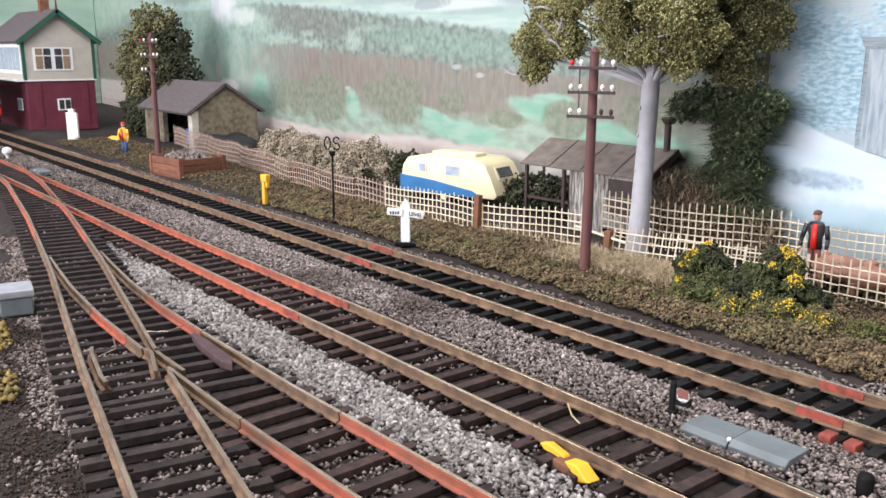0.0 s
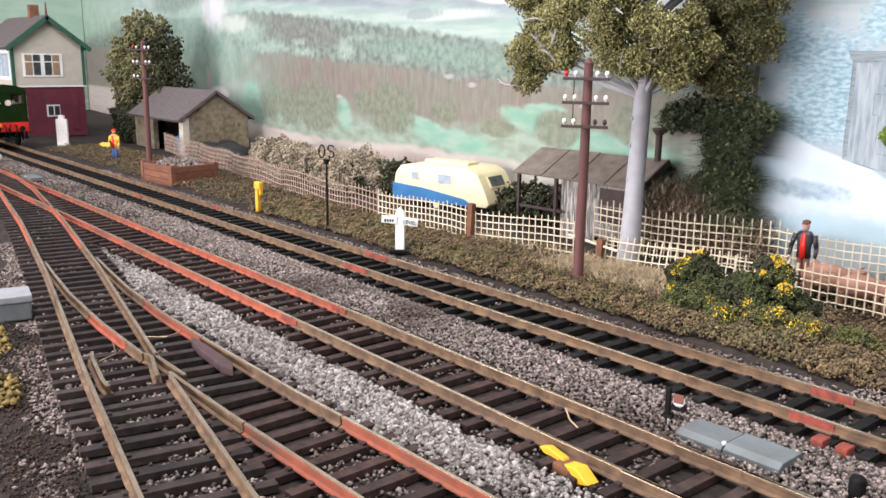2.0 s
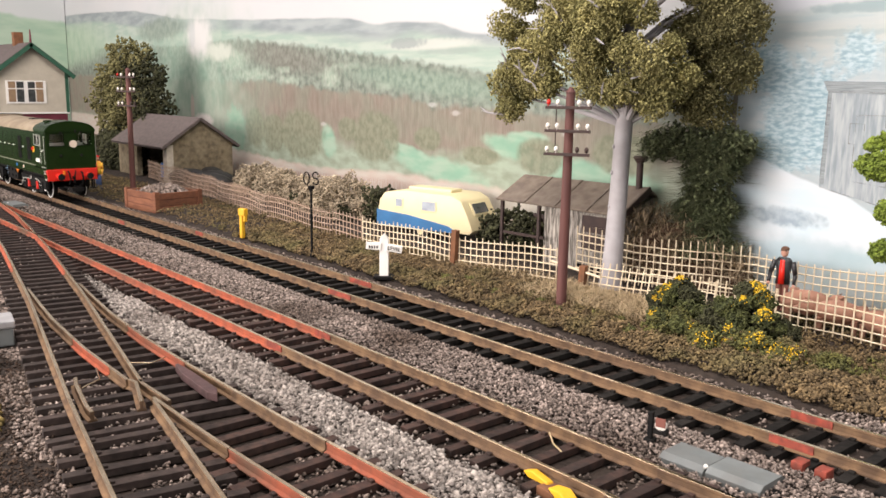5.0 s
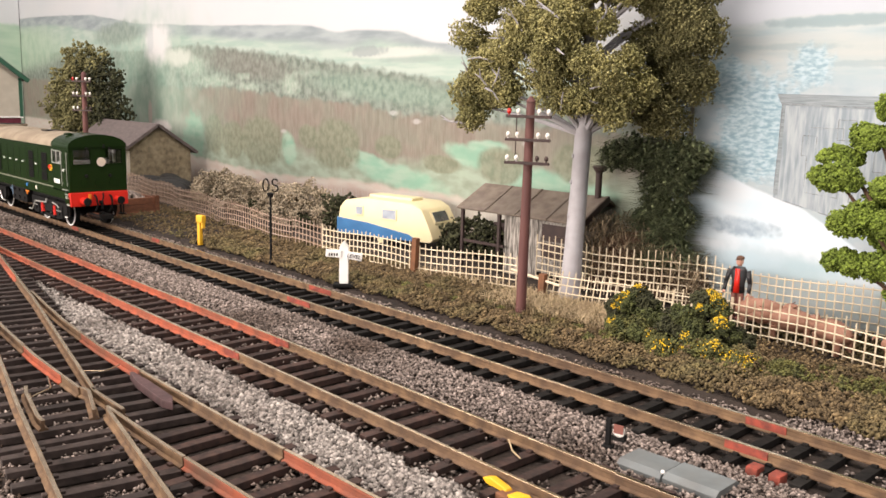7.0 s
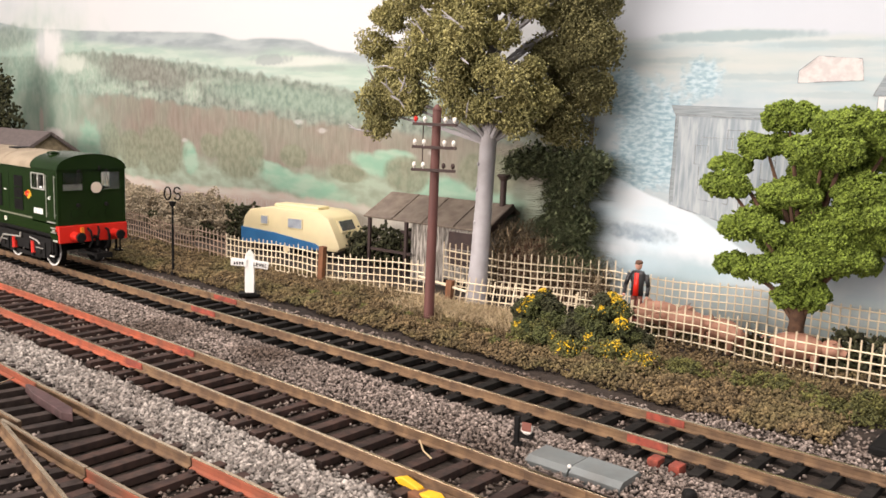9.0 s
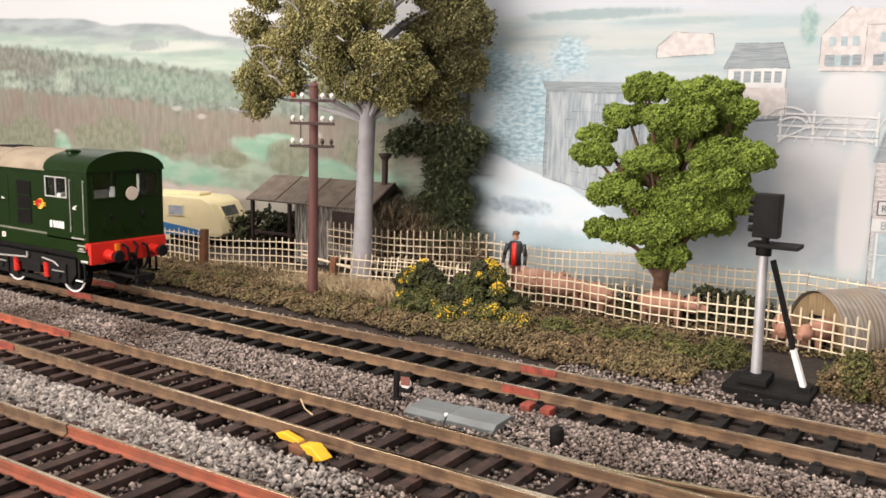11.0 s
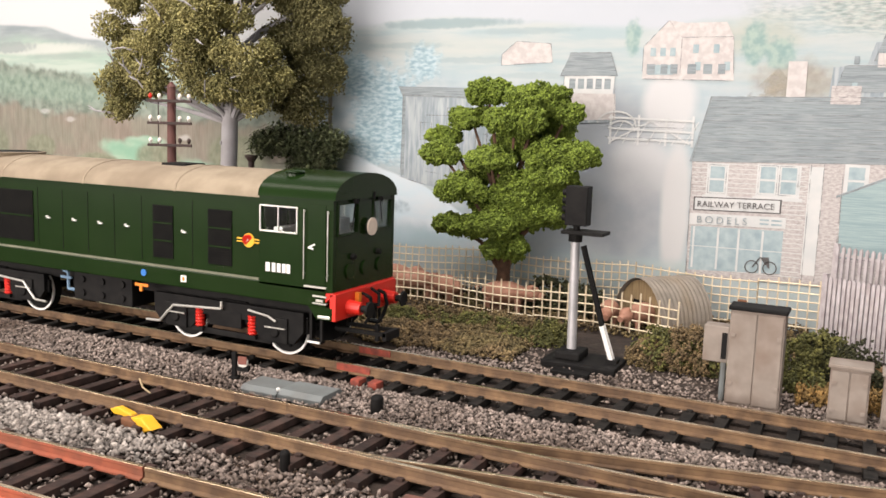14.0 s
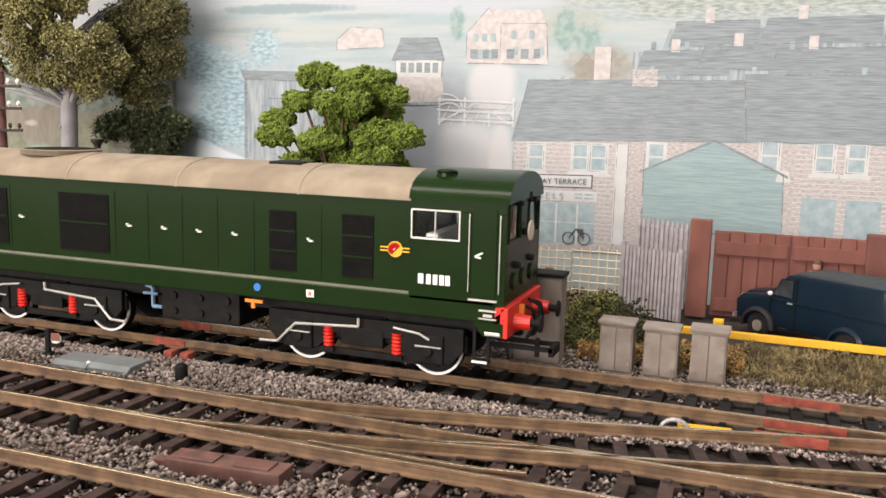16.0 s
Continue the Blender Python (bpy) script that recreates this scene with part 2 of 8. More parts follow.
def stretch(path, x0, x1):
    """The part of a path between two x."""
    ys = lambda x: float(np.interp(x, [q[0] for q in path], [q[1] for q in path]))
    return [(x0, ys(x0))] + [q for q in path if x0 + 0.05 < q[0] < x1 - 0.05] + [(x1, ys(x1))]


def track(name, path, sleeper, label, orange=((), ()), gaps=(None, None), step=SLEEPER_STEP, skip=lambda x: False):
    """orange: for the near and the far rail, the stretches that are painted; gaps: where the rail is cut for a crossing."""
    t = thing(name, 0, 0, 0, 0, label, "track", "railway tracks", "structure")
    lo, hi = path[0][0], path[-1][0]
    for k, painted, gap in ((-1, orange[0], gaps[0]), (1, orange[1], gaps[1])):
        cuts = sorted({lo, hi, *[v for q in painted for v in q], *(gap or ())})
        for a, b in zip(cuts, cuts[1:]):
            mid = (a + b) / 2
            if gap and gap[0] < mid < gap[1]:
                continue
            m = M_RAILORANGE if any(q[0] <= mid <= q[1] for q in painted) else M_RAILSIDE
            body, head = rail_shapes(stretch(path, a + 0.025, b - 0.025), k * GAUGE / 2)
            r = part("rail", body, m, t, "orange-painted rail" if m is M_RAILORANGE else "")
            part("rail_head", head, M_RAILTOP, r, "bright worn rail top")
    run, rng = 0.0, random.Random(len(path))
    for (x0, y0), (x1, y1) in zip(path, path[1:]):
        seg, a = math.hypot(x1 - x0, y1 - y0), math.degrees(math.atan2(y1 - y0, x1 - x0))
        while run < seg:
            k = run / seg
            run += step
            if skip(x0 + (x1 - x0) * k):
                continue
            piece("sleeper", sleeper, t, P(x0 + (x1 - x0) * k, y0 + (y1 - y0) * k, rng.uniform(-0.012, 0.0), 0, 0, a + rng.uniform(-1.2, 1.2)))
        run -= seg
    return t


YA, YB, YC = 0.865, -4.2, -8.65
track("track_far", [(-110, YA), (40, YA)], MESH_SLEEPER_A, "far running line with brassy rails on black sleepers")
NEAR = [(-32.2, -7.77), (-30, -8.07), (-27.5, -8.38), (-24, -8.65), (-20.9, -8.73), (-16, -8.74), (-11, -8.62), (-5, -8.42), (40, -8.3)]
BRANCH = [(-62, -3.6), (-52, -4.6), (-41, -6.3), (-31, -8.1), (-20.3, -10.26), (-12, -11.8), (0, -14.1), (10, -16.0)]
track("track_middle", [(-110, YB + 0.1), (-46, YB + 0.1), (-20, YB), (0, YB - 0.15), (40, YB - 0.15)], MESH_SLEEPER, "middle line, its rails orange-painted for part of the way", (((-110, -21.0),), ((-110, -21.2),)))
track("track_near", NEAR, MESH_SLEEPER, "near line branching at a turnout, with orange-painted rails", (((-25.0, -21.8), (-15.2, -7.5)), ((-25.5, -21.0), (-14.2, -7.5))), ((-20.6, -19.0), None), skip=lambda x: x < -17.4)
track("track_branch", BRANCH, MESH_SLEEPER_D, "diverging turnout line on brown sleepers", (((-62, -36.5),), ((-62, -35.0),)), (None, (-20.4, -19.0)), skip=lambda x: -34 < x < -17.8)
track("track_crossover", [(-9, -4.33), (-4, -4.2), (0, -3.5), (4, -2.68), (8.7, -1.5), (14, -0.3), (22, 0.7)], MESH_SLEEPER, "crossover between the middle and far lines", skip=lambda x: x < -1 or x > 9)


def extra_rails():
    """Check rails, wing rails and the painted joints."""
    t = thing("turnout_fittings", 0, 0, 0, 0, "check rails and wing rails of the turnouts", "track", kind="structure")
    for path, m in (([(-21.55, -10.56), (-21.1, -10.70), (-19.4, -11.02), (-18.95, -11.05)], M_RAILSIDE), ([(-20.62, -9.55), (-20.3, -9.5), (-18.9, -9.93)], M_RAILSIDE), ([(-20.42, -9.36), (-20.1, -9.4), (-18.55, -9.39)], M_RAILSIDE), ([(1.2, -4.05), (3.2, -3.45), (4.6, -3.4)], M_RAILSIDE), ([(-1, -5.0), (2.4, -4.95), (3.2, -4.8)], M_RAILSIDE)):
        body, head = rail_shapes(path, 0)
        r = part("check_rail", body, m, t)
        part("rail_head", head, M_RAILTOP, r)
    part("check_plate", Shape().prism([(-21.1, -8.02), (-20.2, -8.02), (-18.7, -8.1), (-18.3, -8.3), (-18.6, -8.42), (-20.3, -8.3), (-21.1, -8.12)], "z", -0.24, -0.03), M_CHECK, t, "dull plum-brown moulded check rail", bevel=0.02)
    part("tie_wire", Shape().tube([(-22.4, -9.75, -0.14), (-21.6, -9.95, -0.2), (-21.3, -10.5, -0.22)], 0.022, 5), M_RAILTOP, t)
    part("tie_wire", Shape().tube([(-22.5, -8.9, -0.2), (-22.0, -8.4, -0.18), (-22.1, -7.95, -0.12)], 0.02, 5), M_RAILTOP, t)
    rng = random.Random(3)
    # long timbers under the turnout
    x = -34.0
    while x < -17.5:
        yl = float(np.interp(x, [q[0] for q in BRANCH], [q[1] for q in BRANCH])) - 1.5
        yr = max(yl + 3.0, float(np.interp(x, [q[0] for q in NEAR], [q[1] for q in NEAR])) + 1.45)
        slant = (yr - yl) * 0.075
        m = Matrix.Translation((x - slant, (yl + yr) / 2, rng.uniform(-0.012, 0))) @ Matrix.Rotation(math.radians(-8.5 + rng.uniform(-1, 1)), 4, "Z")
        h = (yr - yl) / 2
        timber = Shape().box(-0.128, -h, -0.42, 0.128, h, -0.25, m)
        part("sleeper", timber, M_SLEEPER_D, t, bevel=0.015)
        x += 0.74
    M_JOINT = mat("red_joint_paint", (0.32, 0.062, 0.038), (0.15, 0.04, 0.028), 0.2, 0.8)
    for x, y, w in ((-8.0, 0, 0.5), (-8.4, 1.73, 0.5), (-25.2, 0, 0.7), (-26.3, 1.73, 0.7), (-21.2, -3.33, 0.4), (-21.1, -5.06, 0.4), (7.9, 0, 0.8), (7.9, 1.73, 0.8), (7.6, -0.9, 0.7), (-40.2, 1.73, 0.4), (-46, 0, 0.4)):
        part("joint_paint", Shape().box(x - w, y - 0.066, -0.2, x + w, y + 0.066, -0.02), M_JOINT, t, "red paint on a rail joint")
    for x, y in ((-7.5, -0.62), (-7.0, -0.62)):
        part("chair_block", Shape().box(x - 0.13, y - 0.16, -0.42, x + 0.13, y + 0.2, -0.14), M_JOINT, t, bevel=0.03)


extra_rails()

# ---- backboards ----
class Print:
    """A picture in soft washes on a board: u runs along it, z up it, both in cm."""

    def __init__(self, name, c1, c2, size, shift):
        self.m = bpy.data.materials.new(name)
        self.m.use_nodes = True
        self.n, self.ln = self.m.node_tree.nodes, self.m.node_tree.links.new
        self.out = self.n["Principled BSDF"]
        self.out.inputs["Roughness"].default_value = 0.62
        self.out.inputs["Specular IOR Level"].default_value = 0.2
        tc, sep = self.n.new("ShaderNodeTexCoord"), self.n.new("ShaderNodeSeparateXYZ")
        self.co = tc.outputs["Object"]
        self.ln(self.co, sep.inputs[0])
        self.u = self.calc("SUBTRACT", self.calc("MULTIPLY", sep.outputs[0], 100.0), shift)
        self.z = self.calc("MULTIPLY", sep.outputs[2], 100.0)
        self.col = self.mix(self.noise(size, (0.6, 1, 1.6)), c1, c2)
        self.ln(self.col, self.out.inputs["Base Color"])

    def calc(self, op, a, b=0.0):
        k = self.n.new("ShaderNodeMath")
        k.operation = op
        for i, v in enumerate((a, b)):
            if isinstance(v, (int, float)):
                k.inputs[i].default_value = v
            else:
                self.ln(v, k.inputs[i])
        return k.outputs[0]

    def step(self, v, lo, hi):
        r = self.n.new("ShaderNodeMapRange")
        r.interpolation_type = "SMOOTHSTEP"
        r.inputs["From Min"].default_value, r.inputs["From Max"].default_value = lo, hi
        self.ln(v, r.inputs["Value"])
        return r.outputs["Result"]

    def noise(self, cm, stretch=(1, 1, 1), detail=5.0):
        v, t = self.n.new("ShaderNodeVectorMath"), self.n.new("ShaderNodeTexNoise")
        v.operation = "MULTIPLY"
        v.inputs[1].default_value = stretch
        self.ln(self.co, v.inputs[0])
        t.inputs["Scale"].default_value, t.inputs["Detail"].default_value = 1 / (cm * U), detail
        self.ln(v.outputs[0], t.inputs["Vector"])
        return t.outputs["Fac"]

    def mix(self, fac, a, b):
        x = self.n.new("ShaderNodeMix")
        x.data_type = "RGBA"
        self.ln(fac, x.inputs[0])
        for v, sock in ((a, x.inputs[6]), (b, x.inputs[7])):
            if isinstance(v, tuple):
                sock.default_value = (*v, 1)
            else:
                self.ln(v, sock)
        return x.outputs[2]

    def below(self, tops, soft, rough=0.0, size=2.0, stretch=(1, 1, 1)):
        """All below a skyline of (u, z)."""
        lo, hi = tops[0][0], tops[-1][0]
        r = self.n.new("ShaderNodeValToRGB")
        el = r.color_ramp.elements
        while len(el) < len(tops):
            el.new(0.5)
        for e, (u, z) in zip(el, tops):
            e.position, e.color = (u - lo) / (hi - lo), (z / 20, z / 20, z / 20, 1)
        self.ln(self.calc("DIVIDE", self.calc("SUBTRACT", self.u, lo), hi - lo), r.inputs[0])
        d = self.calc("SUBTRACT", self.calc("MULTIPLY", r.outputs[0], 20.0), self.z)
        if rough:
            d = self.calc("ADD", d, self.calc("MULTIPLY", self.calc("SUBTRACT", self.noise(size, stretch), 0.5), rough * 2))
        return self.step(d, -soft, soft)

    def spot(self, u, z, ru, rz, soft=0.35, rough=0.5, size=None, tilt=0.0):
        """A soft patch round (u, z)."""
        du = self.calc("SUBTRACT", self.u, u)
        dz = self.calc("SUBTRACT", self.calc("SUBTRACT", self.z, z), self.calc("MULTIPLY", du, tilt))
        a, b = self.calc("DIVIDE", du, ru), self.calc("DIVIDE", dz, rz)
        d = self.calc("SQRT", self.calc("ADD", self.calc("MULTIPLY", a, a), self.calc("MULTIPLY", b, b)))
        if rough:
            d = self.calc("ADD", d, self.calc("MULTIPLY", self.calc("SUBTRACT", self.noise(size or min(ru, rz)), 0.5), rough * 2))
        return self.calc("SUBTRACT", 1.0, self.step(d, 1 - soft, 1 + soft))

    def finish(self, tone):
        """The print's paper is not quite white: everything sinks to its tone."""
        k = self.n.new("ShaderNodeMix")
        k.data_type, k.blend_type = "RGBA", "MULTIPLY"
        k.inputs[0].default_value = 1.0
        self.ln(self.col, k.inputs[6])
        k.inputs[7].default_value = (*tone, 1)
        self.ln(k.outputs[2], self.out.inputs["Base Color"])
        return self.m

    def put(self, mask, c1, c2=None, size=1.0, stretch=(1, 1, 1), strength=1.0, contrast=0.16):
        """Lays a wash of two mingled colours over what is there."""
        ink_colour = c1
        if c2:
            ink_colour = self.mix(self.step(self.noise(size, stretch, 6.0), 0.5 - contrast, 0.5 + contrast), c1, c2)
        if strength < 1:
            mask = self.calc("MULTIPLY", mask, strength)
        self.col = self.mix(mask, self.col, ink_colour)
        self.ln(self.col, self.out.inputs["Base Color"])


def valley_print():
    p = Print("printed_valley", (0.76, 0.78, 0.78), (0.60, 0.69, 0.73), 6.0, 55.27)
    p.put(p.below([(-60, 17.5), (-20, 16.4), (5, 15.6), (20, 14.9), (33, 13.4), (48.7, 12.5), (60, 12.0), (67, 11.7), (70.5, 11.1), (74, 11.1), (77.5, 10.9), (80, 10.3), (84, 9.8), (92, 9.2), (99, 8.8)], 0.10, 0.15, 3.0), (0.30, 0.37, 0.39), (0.44, 0.52, 0.53), 2.0, (0.5, 1, 2.5))
    p.put(p.below([(-60, 16.5), (-20, 15.0), (5, 14.5), (33, 12.2), (48.7, 11.6), (60, 10.9), (67, 10.6), (71, 10.2), (75, 10.5), (80, 9.8), (84, 9.3), (92, 8.8), (99, 8.3)], 0.35, 0.3, 4.0, (0.5, 1, 1)), (0.54, 0.66, 0.59), (0.40, 0.55, 0.48), 1.4, (0.35, 1, 2.5))
    p.put(p.spot(76.5, 9.7, 4.5, 0.30, 0.4, 0.3), (0.66, 0.72, 0.68), strength=0.8)
    p.put(p.spot(74.0, 9.85, 2.0, 0.32, 0.3, 0.7, 0.6), (0.33, 0.40, 0.40), strength=0.75)
    p.put(p.spot(79.0, 9.3, 3.0, 0.18, 0.5, 0.6, 0.6), (0.36, 0.44, 0.42), strength=0.5)
    p.put(p.spot(70.0, 10.3, 5.0, 0.25, 0.5, 0.6, 0.8), (0.36, 0.44, 0.44), strength=0.5)
    # the long middle wood, grey-brown at its left and green to the right
    wood = p.below([(-60, 11.0), (5, 11.4), (33, 10.8), (47, 11.0), (54, 10.5), (60, 10.1), (64, 9.8), (71, 9.2), (75, 8.8), (80, 8.3), (86, 7.9), (99, 7.3)], 0.22, 0.55, 0.9)
    p.put(wood, (0.17, 0.215, 0.18), (0.33, 0.40, 0.345), 0.6, (1, 1, 1.1))
    p.put(p.spot(56, 9.4, 8.5, 0.9, 0.5, 0.6, 1.0, -0.09), (0.19, 0.19, 0.165), (0.30, 0.32, 0.28), 0.5, strength=0.75)
    p.put(p.spot(76, 7.6, 9.0, 0.7, 0.5, 0.5, 0.8, -0.07), (0.20, 0.31, 0.25), (0.35, 0.48, 0.39), 0.4, strength=0.7)
    for u, z, ru, rz, k in ((47.5, 9.2, 2.4, 0.75, 0.9), (51.5, 8.0, 3.2, 0.45, 0.85), (58.0, 7.6, 1.8, 0.32, 0.8), (64.6, 7.9, 1.1, 0.6, 0.85), (57.0, 8.4, 1.1, 0.25, 0.7), (67.0, 8.6, 1.5, 0.2, 0.5), (71.5, 7.3, 1.0, 0.22, 0.5), (84.5, 7.2, 2.0, 0.22, 0.5), (90, 6.9, 2.5, 0.25, 0.5)):
        p.put(p.spot(u, z, ru, rz, 0.6, 1.3, 0.7), (0.60, 0.70, 0.60), (0.38, 0.54, 0.43), 0.4, strength=k * 0.75)
    # the brown wood with its pale upright stems
    brown = p.below([(-60, 8.0), (5, 8.0), (33, 7.5), (47, 7.4), (54, 7.5), (60, 7.1), (67, 6.9), (73, 6.7), (77, 6.2), (83, 6.2), (90, 5.9), (99, 5.7)], 0.25, 0.6, 1.3)
    p.put(brown, (0.205, 0.17, 0.14), (0.34, 0.30, 0.25), 0.7, (1.6, 1, 0.6), contrast=0.22)
    p.put(brown, (0.48, 0.44, 0.39), (0.20, 0.20, 0.165), 0.30, (4, 1, 0.22), strength=0.28)
    p.put(brown, (0.27, 0.34, 0.26), (0.29, 0.25, 0.21), 2.2, strength=0.35)
    for u, z in ((77.0, 6.3), (79.3, 5.9), (63.5, 4.6), (88.4, 5.2)):
        p.put(p.spot(u, z, 0.4, 0.14, 0.5, 0.6, 0.3), (0.70, 0.72, 0.70), strength=0.5)
    # meadows and round trees at its foot
    p.put(p.below([(-60, 3.0), (44, 3.0), (54, 3.6), (62, 3.5), (70, 3.2), (78, 3.6), (84, 4.0), (99, 4.2)], 0.5, 0.6, 1.5), (0.42, 0.55, 0.44), (0.30, 0.38, 0.29), 0.9, (0.6, 1, 1.5), strength=0.85)
    for u, z, ru, rz, tilt in ((77.5, 2.7, 4.2, 0.62, -0.06), (84.0, 4.3, 2.0, 0.55, -0.1), (85.5, 4.9, 1.6, 0.3, 0.0), (64.2, 3.5, 1.1, 1.0, -0.2), (90, 3.4, 4.0, 0.6, -0.05), (47.3, 3.6, 2.2, 1.8, 0.0), (74, 3.5, 2.4, 0.4, -0.12)):
        p.put(p.spot(u, z, ru, rz, 0.3, 0.5, 0.9, tilt), (0.26, 0.51, 0.38), (0.40, 0.58, 0.46), 1.1, (0.5, 1, 1.6), strength=0.9)
    for u, z, ru, rz in ((59.8, 3.7, 3.6, 1.8), (70.5, 4.1, 3.0, 1.6), (67.0, 4.4, 1.3, 0.8), (55.0, 3.6, 2.2, 1.4), (81.6, 3.7, 1.7, 0.5), (86.4, 4.0, 1.7, 0.9), (51.5, 3.8, 1.8, 1.6), (76.5, 4.3, 1.4, 0.7), (92, 4.5, 2.0, 0.9)):
        p.put(p.spot(u, z, ru, rz, 0.16, 0.28, 0.9), (0.205, 0.235, 0.165), (0.30, 0.33, 0.24), 0.45, strength=0.88)
    # the washed-out green corner with its white farm
    p.put(p.spot(36, 6.5, 12.0, 6.5, 0.75, 0.7, 3.0), (0.30, 0.50, 0.40), (0.48, 0.64, 0.54), 1.8, strength=0.72)
    p.put(p.spot(39.0, 11.4, 3.0, 1.7, 0.45, 0.5, 1.2), (0.80, 0.83, 0.83), strength=0.9)
    p.put(p.spot(37.4, 11.6, 0.8, 1.1, 0.3, 0.3), (0.52, 0.60, 0.62), strength=0.5)
    p.put(p.spot(44.0, 10.0, 3.0, 0.7, 0.5, 0.7, 1.0), (0.72, 0.80, 0.72), strength=0.8)
    p.put(p.spot(28, 12.6, 7.0, 1.1, 0.4, 0.6, 1.2), (0.22, 0.30, 0.26), (0.33, 0.42, 0.36), 0.7, strength=0.8)
    p.put(p.spot(-14, 12.0, 22, 2.6, 0.4, 0.2, 3.0), (0.52, 0.68, 0.54), (0.40, 0.58, 0.44), 2.0, strength=0.9)
    p.put(p.spot(39.6, 3.9, 2.3, 0.62, 0.3, 0.3), (0.78, 0.76, 0.74), strength=0.9)
    p.put(p.spot(36.8, 4.9, 0.5, 1.3, 0.25, 0.1), (0.60, 0.47, 0.43), strength=0.7)
    # pink lane and the railings below it
    p.put(p.below([(-60, 3.0), (30, 3.0), (42, 2.3), (48, 1.7), (56, 1.5), (63, 1.5), (72, 2.0), (80, 2.0), (99, 2.2)], 0.18, 0.3, 1.5), (0.64, 0.54, 0.48), (0.66, 0.63, 0.57), 0.9, (0.5, 1, 2), strength=0.9)
    p.put(p.below([(-60, 0.3), (50, 0.6), (62, 1.0), (72, 1.5), (99, 1.7)], 0.15), (0.44, 0.27, 0.22), (0.67, 0.66, 0.60), 0.22, (4, 1, 0.15), strength=0.8)
    p.put(p.spot(88, 1.2, 9, 0.9, 0.5, 0.3, 1.5), (0.60, 0.66, 0.58), strength=0.5)
    # the airbrushed corner, darkened with the tall tree's shade painted into the print
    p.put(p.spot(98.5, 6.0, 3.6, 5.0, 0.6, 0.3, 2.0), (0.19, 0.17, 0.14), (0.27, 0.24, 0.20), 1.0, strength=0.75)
    return p.finish((0.70, 0.675, 0.67))


def town_print():
    p = Print("printed_town", (0.72, 0.74, 0.77), (0.64, 0.69, 0.73), 3.5, 19.0)
    p.put(p.below([(-19, 9.9), (-15, 10.3), (-12, 10.5), (-9, 10.2), (-4, 9.9), (0, 10.3), (3, 10.8), (10, 11.2), (44, 11.5)], 0.15, 0.25, 2.0), (0.66, 0.70, 0.67), (0.52, 0.63, 0.64), 1.0, (0.35, 1, 2.6))
    p.put(p.spot(-12.5, 10.25, 2.8, 0.20, 0.3, 0.6, 0.5), (0.36, 0.47, 0.47), strength=0.8)
    p.put(p.spot(-12.0, 9.3, 3.2, 0.4, 0.6, 0.5, 1.0), (0.68, 0.69, 0.62), strength=0.5)
    for u, z, ru in ((-14.0, 9.4, 1.6), (-11.0, 8.8, 2.2), (-9.0, 9.9, 1.8), (-13.4, 7.9, 1.6), (-8.4, 8.2, 1.6)):
        p.put(p.spot(u, z, ru, 0.12, 0.4, 0.8, 0.4), (0.42, 0.52, 0.52), strength=0.5)
    p.put(p.below([(-19, 8.3), (-13, 8.2), (-9, 8.0), (-5, 7.9), (44, 7.9)], 0.5, 0.4, 1.5), (0.50, 0.60, 0.64), (0.64, 0.70, 0.71), 0.9, strength=0.7)
    # blue-green trees of the corner
    for u, z, ru, rz in ((-15.4, 6.6, 1.3, 1.9), (-14.4, 7.0, 0.8, 1.2), (-15.9, 5.2, 1.2, 0.9), (-13.4, 8.7, 0.75, 0.75), (-16.6, 8.2, 0.8, 0.9), (-14.2, 5.3, 0.8, 0.8)):
        p.put(p.spot(u, z, ru, rz, 0.3, 0.8, 0.35), (0.32, 0.50, 0.56), (0.66, 0.82, 0.86), 0.22, (0.8, 1, 1.8), strength=0.85)
    # the level crossing and its road, after a grey patch that paints in the green tree's shade
    p.put(p.spot(-5.4, 5.9, 1.7, 1.8, 0.5, 0.3, 1.0), (0.42, 0.44, 0.46), strength=0.75)
    p.put(p.spot(-3.3, 7.2, 0.95, 1.1, 0.25, 0.15, 1.0), (0.80, 0.79, 0.77))
    p.put(p.spot(-4.2, 4.8, 1.2, 1.2, 0.35, 0.2, 1.0), (0.74, 0.74, 0.73))
    p.put(p.spot(-5.0, 3.0, 2.4, 1.5, 0.6, 0.2, 1.5), (0.36, 0.38, 0.40), (0.46, 0.47, 0.48), 1.2, strength=0.85)
    p.put(p.spot(-8.0, 4.4, 2.6, 2.2, 0.6, 0.2, 1.5), (0.40, 0.43, 0.46), strength=0.6)
    p.put(p.spot(-2.85, 3.4, 0.5, 2.6, 0.25, 0.1, 1.0, 0.0), (0.80, 0.78, 0.75), strength=0.9)
    # the pale blue field in the corner
    p.put(p.below([(-19, 5.1), (-16.5, 4.8), (-15.2, 4.3), (-13.2, 3.7), (-11.8, 2.9), (-10.6, 2.2), (-9, 1.2), (44, 0.8)], 0.07, 0.06, 1.0), (0.80, 0.95, 1.0), (0.92, 0.98, 1.0), 1.2, (0.5, 1, 1.6))
    p.put(p.spot(-15.4, 2.75, 1.3, 0.34, 0.35, 0.7, 0.4), (0.34, 0.44, 0.52), (0.55, 0.66, 0.72), 0.3, strength=0.8)
    p.put(p.spot(-14.4, 1.5, 2.4, 0.6, 0.5, 0.6, 0.7), (0.48, 0.66, 0.72), strength=0.6)
    p.put(p.spot(-12.4, 1.2, 1.6, 0.7, 0.5, 0.6, 0.7), (0.50, 0.66, 0.68), strength=0.5)
